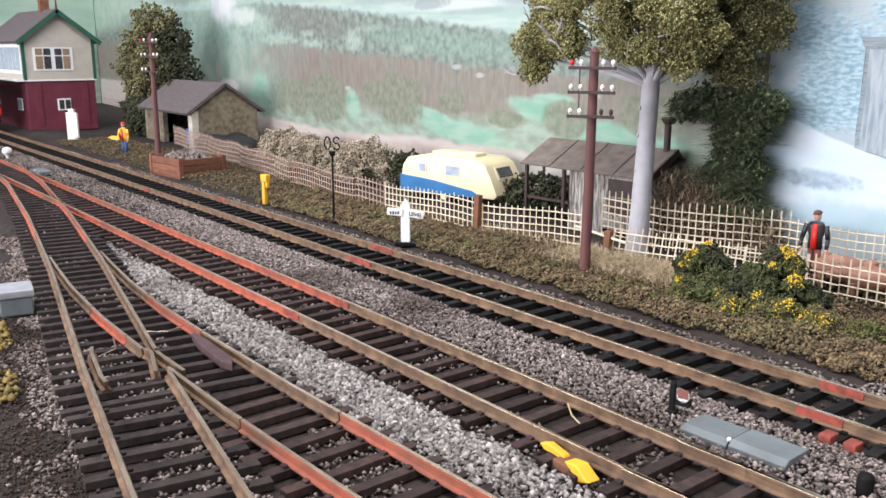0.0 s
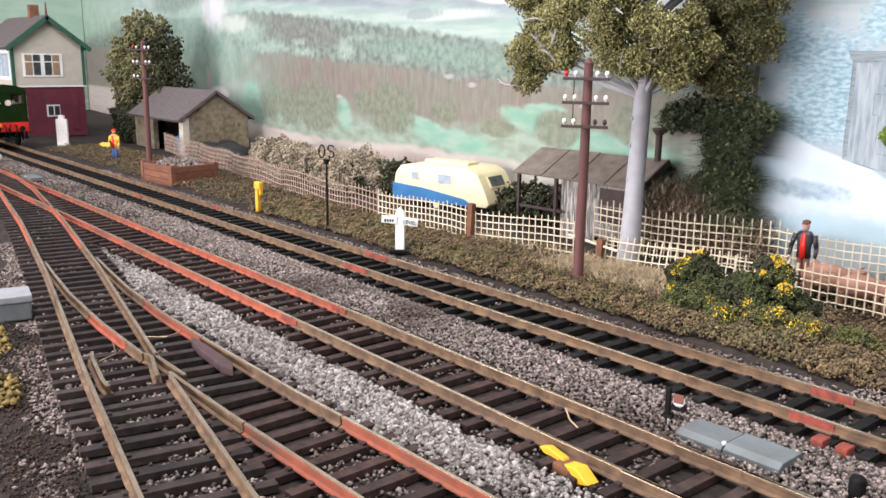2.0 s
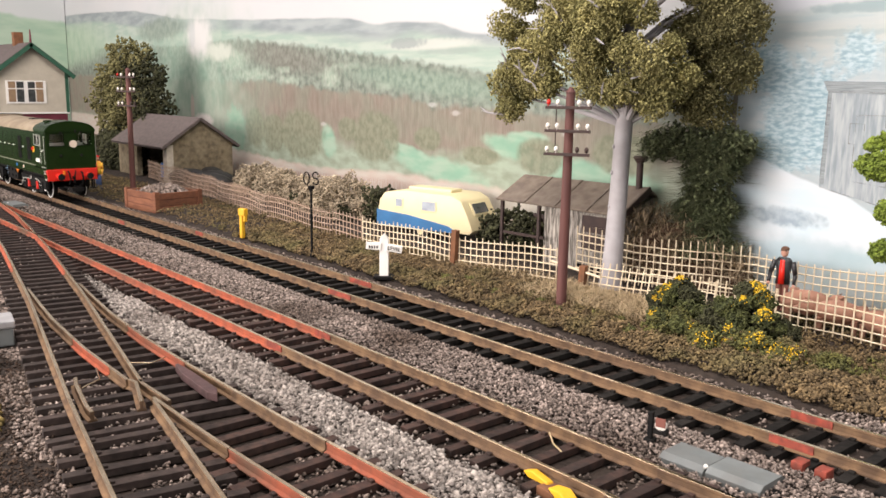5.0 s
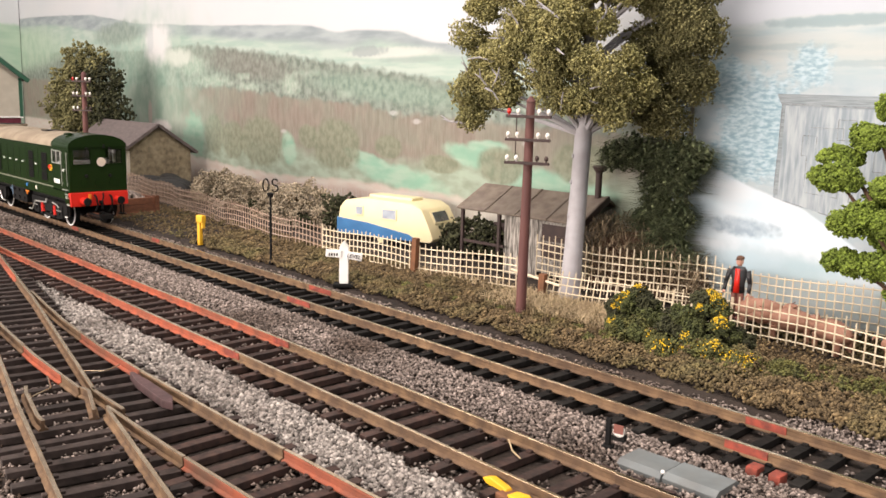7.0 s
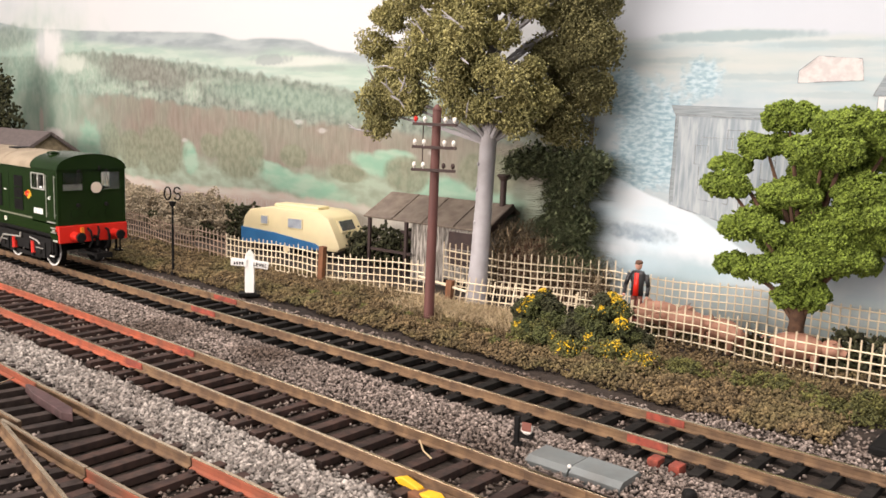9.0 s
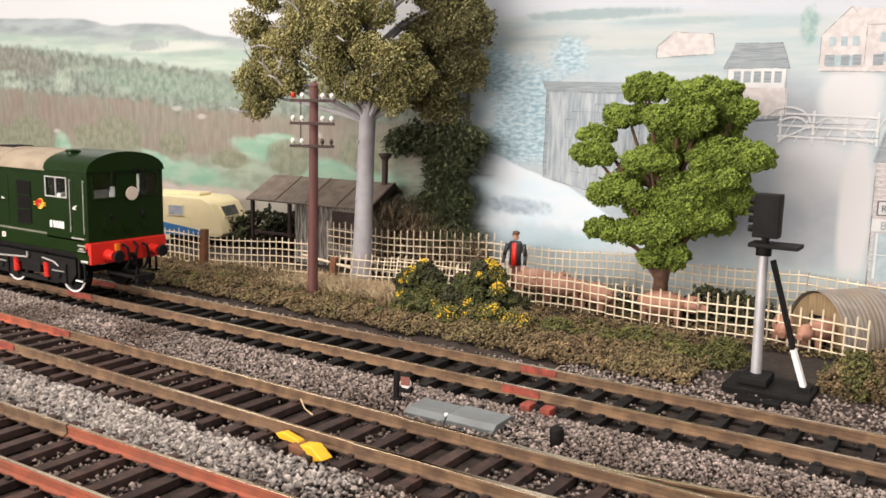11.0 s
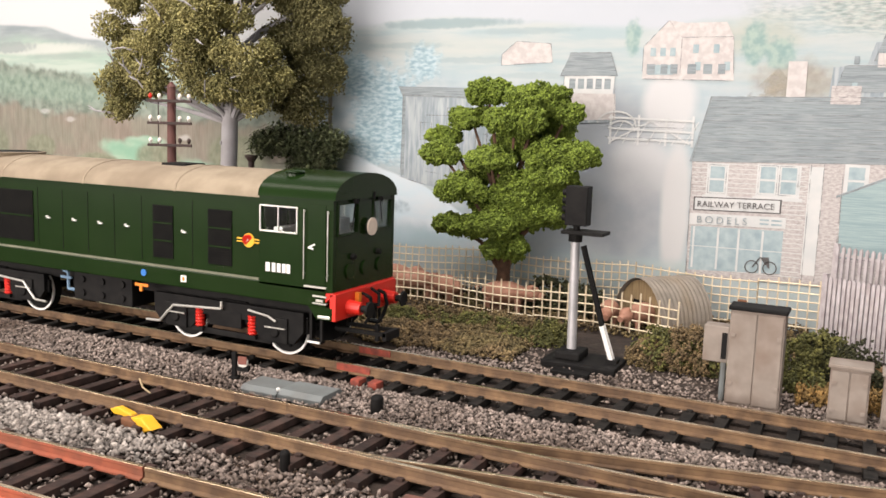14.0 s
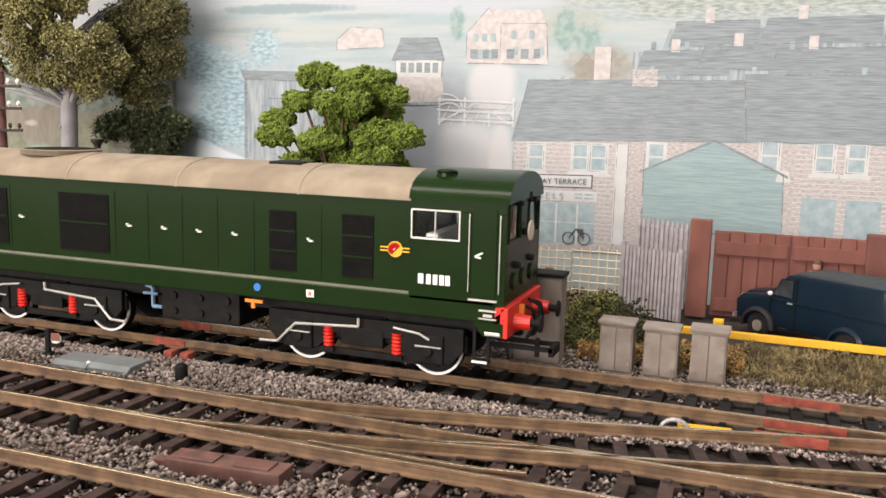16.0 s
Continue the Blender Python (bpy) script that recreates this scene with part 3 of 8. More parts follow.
    p.put(p.below([(-19, 0.9), (-10, 1.2), (-4, 1.5), (4, 1.7), (44, 2.4)], 0.25, 0.15), (0.56, 0.66, 0.64), (0.62, 0.68, 0.66), 0.5, (1, 1, 0.4), strength=0.85)
    # gorse hillside above the roofs
    hillside = p.spot(7.0, 10.6, 6.5, 1.0, 0.4, 0.4, 1.2, 0.03)
    p.put(hillside, (0.38, 0.50, 0.46), (0.76, 0.77, 0.71), 0.24, (0.7, 1, 2.2), strength=0.9)
    p.put(hillside, (0.20, 0.23, 0.21), (0.72, 0.74, 0.68), 0.16, (0.5, 1, 2.2), strength=0.4)
    p.put(p.spot(-0.4, 9.5, 1.2, 0.6, 0.5, 0.5, 0.6), (0.58, 0.57, 0.44), strength=0.5)
    p.put(p.spot(0.9, 8.0, 1.3, 0.7, 0.5, 0.6, 0.5), (0.36, 0.30, 0.24), (0.50, 0.46, 0.36), 0.4, strength=0.75)
    for u, z, ru, rz in ((-4.75, 9.6, 0.28, 0.62), (-0.55, 9.3, 0.42, 0.75), (0.3, 9.0, 0.5, 0.5)):
        p.put(p.spot(u, z, ru, rz, 0.3, 0.6, 0.3), (0.27, 0.45, 0.42), (0.46, 0.60, 0.52), 0.25, strength=0.8)
    return p.finish((0.585, 0.605, 0.63))


M_SKY, M_WASH = valley_print(), town_print()
end = Print("printed_meadows", (0.76, 0.78, 0.78), (0.62, 0.70, 0.72), 6.0, 0.0)
end.put(end.below([(0, 15.5), (12, 15.0), (24, 15.8), (36, 16.2), (48, 15.0)], 0.3, 0.6, 3.0), (0.52, 0.68, 0.54), (0.40, 0.58, 0.45), 2.5, (0.5, 1, 1.6))
end.put(end.below([(0, 7.0), (20, 8.0), (34, 9.0), (48, 8.0)], 0.6, 0.8, 2.0), (0.22, 0.32, 0.25), (0.34, 0.44, 0.36), 1.0)


def board(name, x0, y0, x1, y1, z0, z1, material, label):
    a = math.degrees(math.atan2(y1 - y0, x1 - x0))
    ob = part(name, Shape().box(0, 0, z0, math.hypot(x1 - x0, y1 - y0), 0.3, z1), material, at=P(x0, y0, 0, 0, 0, a))
    return tagged(ob, label, "backdrop", kind="structure")


BOARD_R = board("backdrop_town", -19.0, 13.4, 45, 13.4, -0.6, 24, M_WASH, "flat painted backboard of a pale hillside town")
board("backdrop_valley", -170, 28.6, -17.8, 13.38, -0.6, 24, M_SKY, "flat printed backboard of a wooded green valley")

board("backdrop_end", -128, -22, -128, 24.3, -0.6, 24, end.finish((0.76, 0.75, 0.75)), "flat printed backboard of pale green meadows at the far end")

# ---- the drawing printed over the washes, as flat layers of ink ----
def ink(name, c1, c2, size=1.0, stretch=(1, 1, 1), dirt=None, amount=0.5, dirt_size=4.0, contrast=0.25, ragged=0.0, solid=1.0):
    c1, c2, dirt = [c and tuple(0.66 * q for q in c) for c in (c1, c2, dirt)]
    m = mat(name, c1, c2, size, 0.6, stretch=stretch, dirt=dirt, dirt_amount=amount, dirt_size=dirt_size, contrast=contrast, spec=0.2)
    if ragged:
        # broken, dappled printing: the ink thins out in spots
        n, ln = m.node_tree.nodes, m.node_tree.links.new
        t, r, tc = n.new("ShaderNodeTexNoise"), n.new("ShaderNodeMapRange"), n.new("ShaderNodeTexCoord")
        t.inputs["Scale"].default_value, t.inputs["Detail"].default_value = 1 / (ragged * U), 6.0
        r.inputs["From Min"].default_value, r.inputs["From Max"].default_value = 0.40, 0.60
        r.inputs["To Max"].default_value = solid
        ln(tc.outputs["Object"], t.inputs["Vector"])
        ln(t.outputs["Fac"], r.inputs["Value"])
        ln(r.outputs["Result"], n["Principled BSDF"].inputs["Alpha"])
    return m


SHEETS = [0]


def sheet(layer):
    """The depth of the next printed layer: no two share a plane."""
    SHEETS[0] += 1
    return -0.004 * layer - 0.0002 * (SHEETS[0] % 17)


def paint(parent, name, poly, material, layer, label=""):
    """A thin printed shape on a board: poly in cm along and above."""
    y = sheet(layer)
    s = Shape().add([(u, y, z) for u, z in poly], [tuple(range(len(poly)))])
    ob = part(name, s, material, parent, label)
    return ob


def outline(parent, poly, material, layer, wide=0.035, closed=True):
    """The pen line round a printed shape."""
    y, s = sheet(layer), Shape()
    n = len(poly)
    for i in range(n if closed else n - 1):
        (a, b), (c, d) = poly[i], poly[(i + 1) % n]
        ln = math.hypot(c - a, d - b) or 1.0
        px, pz = -(d - b) / ln * wide / 2, (c - a) / ln * wide / 2
        s.add([(a + px, y, b + pz), (c + px, y, d + pz), (c - px, y, d - pz), (a - px, y, b - pz)], [(0, 1, 2, 3)])
    return part("printed_pen_line", s, material, parent)


def town():
    b = BOARD_R
    X = lambda *pts: [(x + 19.0, z) for x, z in pts]
    line = (0.35, 1, 8)
    grey = ink("ink_grey_shed", (0.31, 0.38, 0.42), (0.48, 0.54, 0.57), 0.5, (4, 1, 0.5), (0.62, 0.68, 0.70), 0.6, 1.0)
    slate = ink("ink_blue_slate_roof", (0.24, 0.29, 0.315), (0.39, 0.44, 0.46), 0.25, line, (0.40, 0.48, 0.50), 0.5, 2)
    brick = ink("ink_pale_brick", (0.47, 0.44, 0.43), (0.70, 0.665, 0.65), 0.14, (1, 1, 2.5), (0.62, 0.57, 0.56), 0.5, 1.5)
    rosew = ink("ink_rose_wall", (0.63, 0.585, 0.575), (0.75, 0.72, 0.70), 0.22, dirt=(0.64, 0.62, 0.60), dirt_size=0.9, contrast=0.2)
    white = ink("ink_white", (0.78, 0.79, 0.78), (0.70, 0.73, 0.73), 0.6)
    glassy = ink("ink_window_blue", (0.34, 0.46, 0.50), (0.52, 0.63, 0.66), 0.3, contrast=0.45)
    teal = ink("ink_teal_garage", (0.31, 0.44, 0.46), (0.42, 0.55, 0.56), 0.25, (0.3, 1, 8))
    dark = ink("ink_dark_line", (0.10, 0.10, 0.10), (0.16, 0.15, 0.15), 0.3)
    rust = ink("ink_autumn_tree", (0.52, 0.44, 0.34), (0.62, 0.58, 0.46), 0.3, dirt=(0.45, 0.50, 0.40), dirt_size=0.8, ragged=0.4, solid=0.42)
    paint(b, "printed_shed", X((-14.25, 7.4), (-9.6, 7.3), (-8.9, 5.2), (-9.6, 3.0), (-14.3, 4.0)), grey, 4)
    paint(b, "printed_shed_roof", X((-14.5, 7.75), (-9.2, 7.7), (-9.5, 7.25), (-14.3, 7.35)), slate, 5)
    paint(b, "printed_shed_edge", X((-14.3, 7.4), (-14.15, 7.4), (-14.15, 4.1), (-14.3, 4.1)), slate, 5)
    # far house, cottages and the painted signal cabin
    paint(b, "printed_house", X((-4.35, 8.1), (-4.35, 9.25), (-3.5, 10.15), (-3.0, 9.55), (-1.25, 9.55), (-1.15, 8.05)), rosew, 4)
    paint(b, "printed_house_roof", X((-3.5, 10.15), (-3.0, 9.55), (-1.25, 9.55), (-1.5, 10.05), (-2.9, 10.05)), rosew, 5)
    for x, z in ((-4.1, 8.9), (-3.75, 8.9), (-3.4, 8.9), (-2.6, 9.0), (-1.9, 9.0), (-1.5, 8.4), (-2.5, 8.4)):
        paint(b, "printed_window", X((x, z), (x + 0.2, z), (x + 0.2, z + 0.3), (x, z + 0.3)), glassy, 6)
    paint(b, "printed_shopfront", X((-4.15, 8.25), (-3.25, 8.25), (-3.25, 8.6), (-4.15, 8.6)), glassy, 6)
    paint(b, "printed_cabin_roof", X((-7.45, 8.2), (-7.1, 9.05), (-5.55, 9.05), (-5.25, 8.2)), slate, 5)
    paint(b, "printed_cabin", X((-7.3, 7.55), (-7.3, 8.2), (-5.35, 8.2), (-5.4, 7.55)), white, 4)
    for k in range(5):
        x = -7.1 + k * 0.34
        paint(b, "printed_window", X((x, 7.72), (x + 0.24, 7.72), (x + 0.24, 8.1), (x, 8.1)), slate, 5)
    paint(b, "printed_cabin_base", X((-7.2, 6.5), (-7.2, 7.55), (-5.3, 7.55), (-5.25, 6.6)), rosew, 4)
    paint(b, "printed_cottage", X((-9.9, 8.6), (-9.9, 9.0), (-9.3, 9.5), (-7.9, 9.4), (-7.8, 8.7)), rosew, 3)
    for z in (5.9, 6.25, 6.65):
        paint(b, "printed_gate_bar", X((-5.5, z + 0.08), (-2.4, z), (-2.4, z - 0.07), (-5.5, z + 0.01)), white, 6)
    for x in (-5.45, -4.4, -3.4, -2.45):
        paint(b, "printed_gate_post", X((x, 5.7), (x + 0.08, 5.7), (x + 0.08, 6.8), (x, 6.8)), white, 7)
    paint(b, "printed_fence", X((-9, 6.45), (-5.5, 6.6), (-5.5, 6.5), (-9, 6.35)), grey, 6)
    paint(b, "printed_far_terrace", X((1.9, 7.2), (2.0, 8.5), (3.0, 8.6), (3.2, 9.3), (26, 9.5), (26, 7.2)), grey, 3)
    for k in range(16):
        x, z = 2.6 + (k % 8) * 1.15, 7.75 + (k // 8) * 0.85
        paint(b, "printed_window", X((x, z), (x + 0.16, z), (x + 0.16, z + 0.26), (x, z + 0.26)), slate if k % 3 else glassy, 7)
    for x, w in ((-4.2, 0.3), (-3.7, 0.25), (-3.35, 0.25), (-2.75, 0.3), (-2.2, 0.3), (-1.7, 0.25)):
        paint(b, "printed_window", X((x, 8.28), (x + w, 8.28), (x + w, 8.62), (x, 8.62)), slate, 7)
    for k in range(7):
        x = -5.4 + k * 0.45
        paint(b, "printed_gate_bar", X((x, 5.75), (x + 0.04, 5.75), (x + 0.5, 6.6), (x + 0.46, 6.6)), white, 6)
    # rows of roofs behind, the terrace and its garage
    for k, (x, z, w) in enumerate(((2.1, 7.7, 3.2), (4.2, 7.9, 3.4), (6.6, 7.8, 4.4), (3.2, 8.7, 3.0), (6.2, 8.8, 3.8), (10.6, 7.8, 5.0), (10.0, 8.8, 4.5))):
        paint(b, "printed_far_roof", X((x, z), (x + 0.25, z + 0.85), (x + w, z + 0.9), (x + w, z)), slate, 5 + k % 2)
        paint(b, "printed_chimney", X((x + 1.2, z + 0.8), (x + 1.5, z + 0.8), (x + 1.5, z + 1.25), (x + 1.2, z + 1.25)), rosew, 7)
    paint(b, "printed_gable", X((-1.6, 7.3), (-0.9, 7.3), (0.3, 8.5), (1.2, 7.4), (1.2, 7.2), (-1.6, 7.2)), rust, 6)
    paint(b, "printed_chimney_stack", X((0.6, 7.4), (1.2, 7.4), (1.2, 8.7), (0.6, 8.7)), rosew, 7)
    paint(b, "printed_terrace_wall", X((-2.3, 1.1), (-2.35, 5.3), (26, 5.6), (26, 1.3)), brick, 6)
    paint(b, "printed_terrace_roof", X((-2.45, 5.2), (-1.85, 7.5), (5.85, 7.55), (6.05, 5.45)), slate, 8)
    paint(b, "printed_terrace_roof", X((6.0, 5.45), (5.85, 7.75), (26, 7.8), (26, 5.6)), slate, 8)
    paint(b, "printed_chimney_stack", X((2.0, 7.3), (2.9, 7.3), (2.9, 7.9), (2.0, 7.9)), brick, 9)
    for x, z in ((-1.75, 4.12), (-0.06, 4.18), (0.62, 4.18), (2.7, 4.3), (6.55, 4.5), (8.3, 4.5), (9.3, 4.5), (12.2, 4.5), (14, 4.5)):
        paint(b, "printed_window_surround", X((x - 0.06, z - 0.08), (x + 0.68, z - 0.08), (x + 0.68, z + 1.04), (x - 0.06, z + 1.04)), white, 7)
        paint(b, "printed_window", X((x + 0.06, z + 0.05), (x + 0.55, z + 0.05), (x + 0.55, z + 0.95), (x + 0.06, z + 0.95)), glassy, 8)
        paint(b, "printed_glazing_bar", X((x + 0.06, z + 0.46), (x + 0.55, z + 0.46), (x + 0.55, z + 0.53), (x + 0.06, z + 0.53)), white, 9)
    paint(b, "printed_white_bay", X((1.55, 1.5), (1.55, 5.2), (2.0, 5.2), (2.0, 1.5)), white, 7)
    paint(b, "printed_shopfront", X((-2.22, 1.3), (-2.22, 2.9), (0.9, 2.95), (0.9, 1.45)), glassy, 7)
    for x in (-2.15, -1.3, -0.6, 0.2):
        paint(b, "printed_shop_post", X((x, 1.4), (x + 0.07, 1.4), (x + 0.07, 2.9), (x, 2.9)), white, 8)
    for x in (8.0, 9.4, 12.0):
        paint(b, "printed_shop_window", X((x, 2.2), (x + 1.1, 2.2), (x + 1.1, 3.6), (x, 3.6)), glassy, 8)
    paint(b, "printed_garage", X((2.65, 2.2), (2.6, 4.3), (5.0, 5.45), (7.35, 4.35), (7.45, 2.1)), teal, 10)
    paint(b, "printed_garage_eave", X((2.45, 4.28), (5.0, 5.5), (7.5, 4.32), (7.5, 4.22), (5.0, 5.4), (2.45, 4.2)), slate, 11)
    paint(b, "printed_garage_lintel", X((7.1, 4.1), (7.6, 4.1), (7.5, 4.5), (7.2, 4.5)), white, 11)
    paint(b, "printed_signboard_rim", X((-2.2, 3.47), (0.76, 3.53), (0.76, 4.03), (-2.2, 3.96)), dark, 9)
    paint(b, "printed_signboard", X((-2.15, 3.51), (0.71, 3.57), (0.71, 3.99), (-2.15, 3.92)), white, 10)
    paint(b, "printed_fascia", X((-2.3, 2.95), (0.95, 3.05), (0.95, 3.42), (-2.3, 3.36)), white, 9)
    for text, x, z, size, m, name in (("RAILWAY TERRACE", -2.07, 3.61, 0.298, dark, "terrace_lettering"), ("BODELS", -2.05, 3.03, 0.36, slate, "shop_lettering")):
        cu = bpy.data.curves.new(name, "FONT")
        cu.body, cu.size, cu.extrude = text, size * U, 0.004 * U
        cu.space_character = 1.5 if text == "BODELS" else 1.0
        cu.materials.append(m)
        ob = new(name, cu)
        ob.parent = b
        ob.matrix_basis = P(x + 19, -0.075, z, 90, -1.3, 0)
        tagged(ob, "printed lettering")
    for x, w in ((0.1, 0.3), (0.48, 0.35)):
        for z in (3.12, 3.26):
            paint(b, "printed_writing", X((x, z), (x + w, z), (x + w, z + 0.06), (x, z + 0.06)), glassy, 11)
    pen = ink("ink_pen_line", (0.36, 0.39, 0.41), (0.48, 0.51, 0.52), 0.4, ragged=0.5, solid=0.7)
    for poly in (((-14.25, 7.4), (-9.6, 7.3), (-9.6, 3.0), (-14.3, 4.0)), ((-13.2, 6.6), (-12.0, 6.6), (-12.0, 4.2), (-13.2, 4.3)), ((-11.6, 6.6), (-10.4, 6.6), (-10.4, 4.0), (-11.6, 4.1)),
                 ((-4.35, 8.1), (-4.35, 9.25), (-3.5, 10.15), (-3.0, 9.55), (-1.25, 9.55), (-1.15, 8.05)), ((-3.0, 9.55), (-3.0, 8.1)), ((-7.3, 6.5), (-7.3, 8.2), (-5.35, 8.2), (-5.3, 6.6)),
                 ((-7.45, 8.2), (-7.1, 9.05), (-5.55, 9.05), (-5.25, 8.2)), ((-9.9, 8.6), (-9.9, 9.0), (-9.3, 9.5), (-7.9, 9.4), (-7.8, 8.7)), ((-2.3, 1.1), (-2.35, 5.2), (-1.85, 7.5), (5.85, 7.55), (6.05, 5.45), (-2.35, 5.2)),
                 ((6.05, 5.45), (5.85, 7.75), (20, 7.8)), ((2.65, 2.2), (2.6, 4.3), (5.0, 5.45), (7.35, 4.35), (7.45, 2.1)), 
                 ((2.1, 7.7), (2.35, 8.55), (5.3, 8.6)), ((4.2, 7.9), (4.45, 8.75), (7.6, 8.8)), ((6.6, 7.8), (6.85, 8.65), (11, 8.7)), ((3.2, 8.7), (3.45, 9.55), (6.2, 9.6))):
        outline(b, X(*poly), pen, 12, 0.03, len(poly) > 3)
    for k in range(24):
        z = 1.35 + k * 0.165
        paint(b, "printed_brick_course", X((-2.28, z), (1.5, z + 0.03), (1.5, z + 0.055), (-2.28, z + 0.025)), white, 6.6)
        paint(b, "printed_brick_course", X((7.7, z + 0.25), (20, z + 0.33), (20, z + 0.355), (7.7, z + 0.275)), white, 6.6)
    for x, z in ((-1.75, 4.12), (-0.06, 4.18), (0.62, 4.18), (6.55, 4.5), (8.3, 4.5), (9.3, 4.5)):
        paint(b, "printed_sill", X((x - 0.16, z - 0.2), (x + 0.78, z - 0.2), (x + 0.78, z - 0.07), (x - 0.16, z - 0.07)), white, 8)
        outline(b, X((x, z), (x + 0.61, z), (x + 0.61, z + 1.0), (x, z + 1.0)), pen, 12, 0.025)
    for cx, cz, r in ((-5.2, 6.35, 0.75), (-5.0, 6.2, 0.5)):
        outline(b, X(*[(cx + r * math.cos(a), cz + 0.75 * r * math.sin(a)) for a in np.linspace(0, 2.9, 12)]), white, 8, 0.06, False)
    for z in (5.98, 6.38):
        outline(b, X((-5.6, z), (-2.35, z - 0.02)), pen, 9, 0.03, False)
    outline(b, X((-5.4, 5.8), (-3.9, 6.6), (-2.5, 5.8)), white, 8, 0.05, False)
    for x in (1.6, 2.0, 2.6):
        outline(b, X((x, 1.3), (x, 5.3)), pen, 12, 0.03, False)
    for x, z, w in ((-13.4, 5.6, 0.5), (-12.2, 6.2, 0.6), (-10.9, 5.2, 0.5)):
        outline(b, X((x, z), (x + w, z), (x + w, z + 0.7), (x, z + 0.7)), pen, 12, 0.03)
    for k in range(9):
        z = 5.5 + k * 0.23
        paint(b, "printed_slate_course", X((-2.3 + k * 0.06, z), (5.95 - k * 0.02, z + 0.08), (5.95 - k * 0.02, z + 0.1), (-2.3 + k * 0.06, z + 0.02)), pen, 11)
    wheels = Shape()
    for x in (-0.05, 0.55):
        for k in range(20):
            a, c = 2 * math.pi * k / 20, 2 * math.pi * (k + 1) / 20
            wheels.add([(x + 19 + r * math.cos(q), -0.07, 1.62 + r * math.sin(q)) for q in (a, c) for r in (0.2, 0.24)], [(0, 1, 3, 2)])
    wheels.add([(18.95, -0.07, 1.62), (19.2, -0.07, 2.0), (19.24, -0.07, 1.98), (18.99, -0.07, 1.6)], [(0, 1, 2, 3)])
    wheels.add([(19.2, -0.07, 1.98), (19.5, -0.07, 2.0), (19.55, -0.07, 1.62), (19.5, -0.07, 1.62)], [(0, 1, 2, 3)])
    part("printed_bicycle", wheels, dark, b)


town()


# ---- ballast and verge ----
RNG = np.random.default_rng(7)


def field(x0, x1, y0, y1, n):
    return np.stack([RNG.uniform(x0, x1, n), RNG.uniform(y0, y1, n)], -1)


def branch_y(x):
    return np.interp(x, [q[0] for q in BRANCH], [q[1] for q in BRANCH])


def stones(name, xy, z, r0, r1, material, label):
    n = len(xy)
    r = RNG.uniform(r0, r1, n)
    c = np.column_stack([xy, z + RNG.uniform(-0.03, 0.05, n)])
    v, f = crumbs(RNG, c, r, flat=0.8)
    ob = new(name, raw_mesh(name, v, f, material))
    return tagged(ob, label, "ballast", kind="stuff")


def heap(d, half, base, top):
    """A rounded strip profile: height by distance from its middle."""
    return base + (top - base) * np.clip(1 - (np.abs(d) / half) ** 2, 0, 1)


# strip between the far and middle lines
p = np.concatenate([field(-40, 16, -2.75, -0.55, 36000), field(-75, -40, -2.75, -0.55, 7000)])
keep = ~((p[:, 0] > -0.5) & (p[:, 1] < -2.6 + 0.19 * (p[:, 0] + 0.5) - 0.3))
p = p[keep]
stones("ballast", p, heap(p[:, 1] + 1.6, 1.35, -0.44, -0.27), 0.026, 0.068, M_STONE, "pale grey crushed-stone ballast between the lines")
# broad pale ridge between the middle and near lines
q = field(-9, 14, -7.3, -5.7, 5200)
stones("ballast", q, -0.42 + 0 * q[:, 0], 0.035, 0.085, M_STONE, "brown-grey ballast between the middle and near lines")
p = np.concatenate([field(-30, -8, -7.45, -5.75, 15000), field(-44, -28, -6.6, -5.75, 2500)])
p = p[p[:, 1] > branch_y(p[:, 0]) + 1.6]
p = p[RNG.uniform(0, 1, len(p)) < np.interp(p[:, 0], [-12, -8], [1, 0.25])]
wave = np.array([noise.noise(Vector((x * 0.6, 4.0, 0))) + 0.7 * noise.noise(Vector((x * 2.6, y * 2.2, 0))) for x, y in p])
p = p[np.abs(p[:, 1] + 6.6) / (0.72 + 0.5 * wave).clip(0.1) < RNG.uniform(0.7, 1.4, len(p))]
stones("ballast", p, heap(p[:, 1] + 6.55, 1.2, -0.44, -0.29), 0.035, 0.088, M_STONE_W, "white-grey coarse ballast ridge")
# brown earth crumbs along the ridge and under the near tracks
M_EARTH = mat("brown_earth_crumbs", (0.055, 0.033, 0.022), (0.022, 0.015, 0.010), 0.2, 0.95, island=0.5, dirt=(0.11, 0.075, 0.05), dirt_size=2)
p = np.concatenate([field(-34, 12, -7.6, -5.6, 12000), field(-40, -8, -16, -11, 26000), field(-40, 12, -3.0, -2.2, 4000)])
p = p[(p[:, 1] > -8) | (p[:, 1] < branch_y(p[:, 0]) - 1.3)]
stones("earth_crumbs", p, -0.44 + 0 * p[:, 0], 0.018, 0.05, M_EARTH, "dark brown earth crumbs beside the ballast")
# crumbs lying between the sleepers
for y0, n, x0, x1 in ((YA, 3800, -60, 14), (YB, 10500, -50, 14), (YC, 7000, -19, 14)):
    p = field(x0, x1, y0 - 1.45, y0 + 1.45, n)
    k = np.array([noise.noise(Vector((x * 0.35, y * 0.5, y0))) for x, y in p]) > (0.05 if y0 == YA else -0.15)
    p = p[k]
    stones("ballast", p, -0.40 + 0 * p[:, 0], 0.03, 0.07, M_STONE, "loose pale ballast between the sleepers")
p = field(-45, -8, 0, 1, 8000)
p[:, 1] = branch_y(p[:, 0]) + RNG.uniform(-1.4, 1.4, len(p))
p = p[np.array([noise.noise(Vector((x * 0.35, y * 0.5, 9))) for x, y in p]) > 0.0]
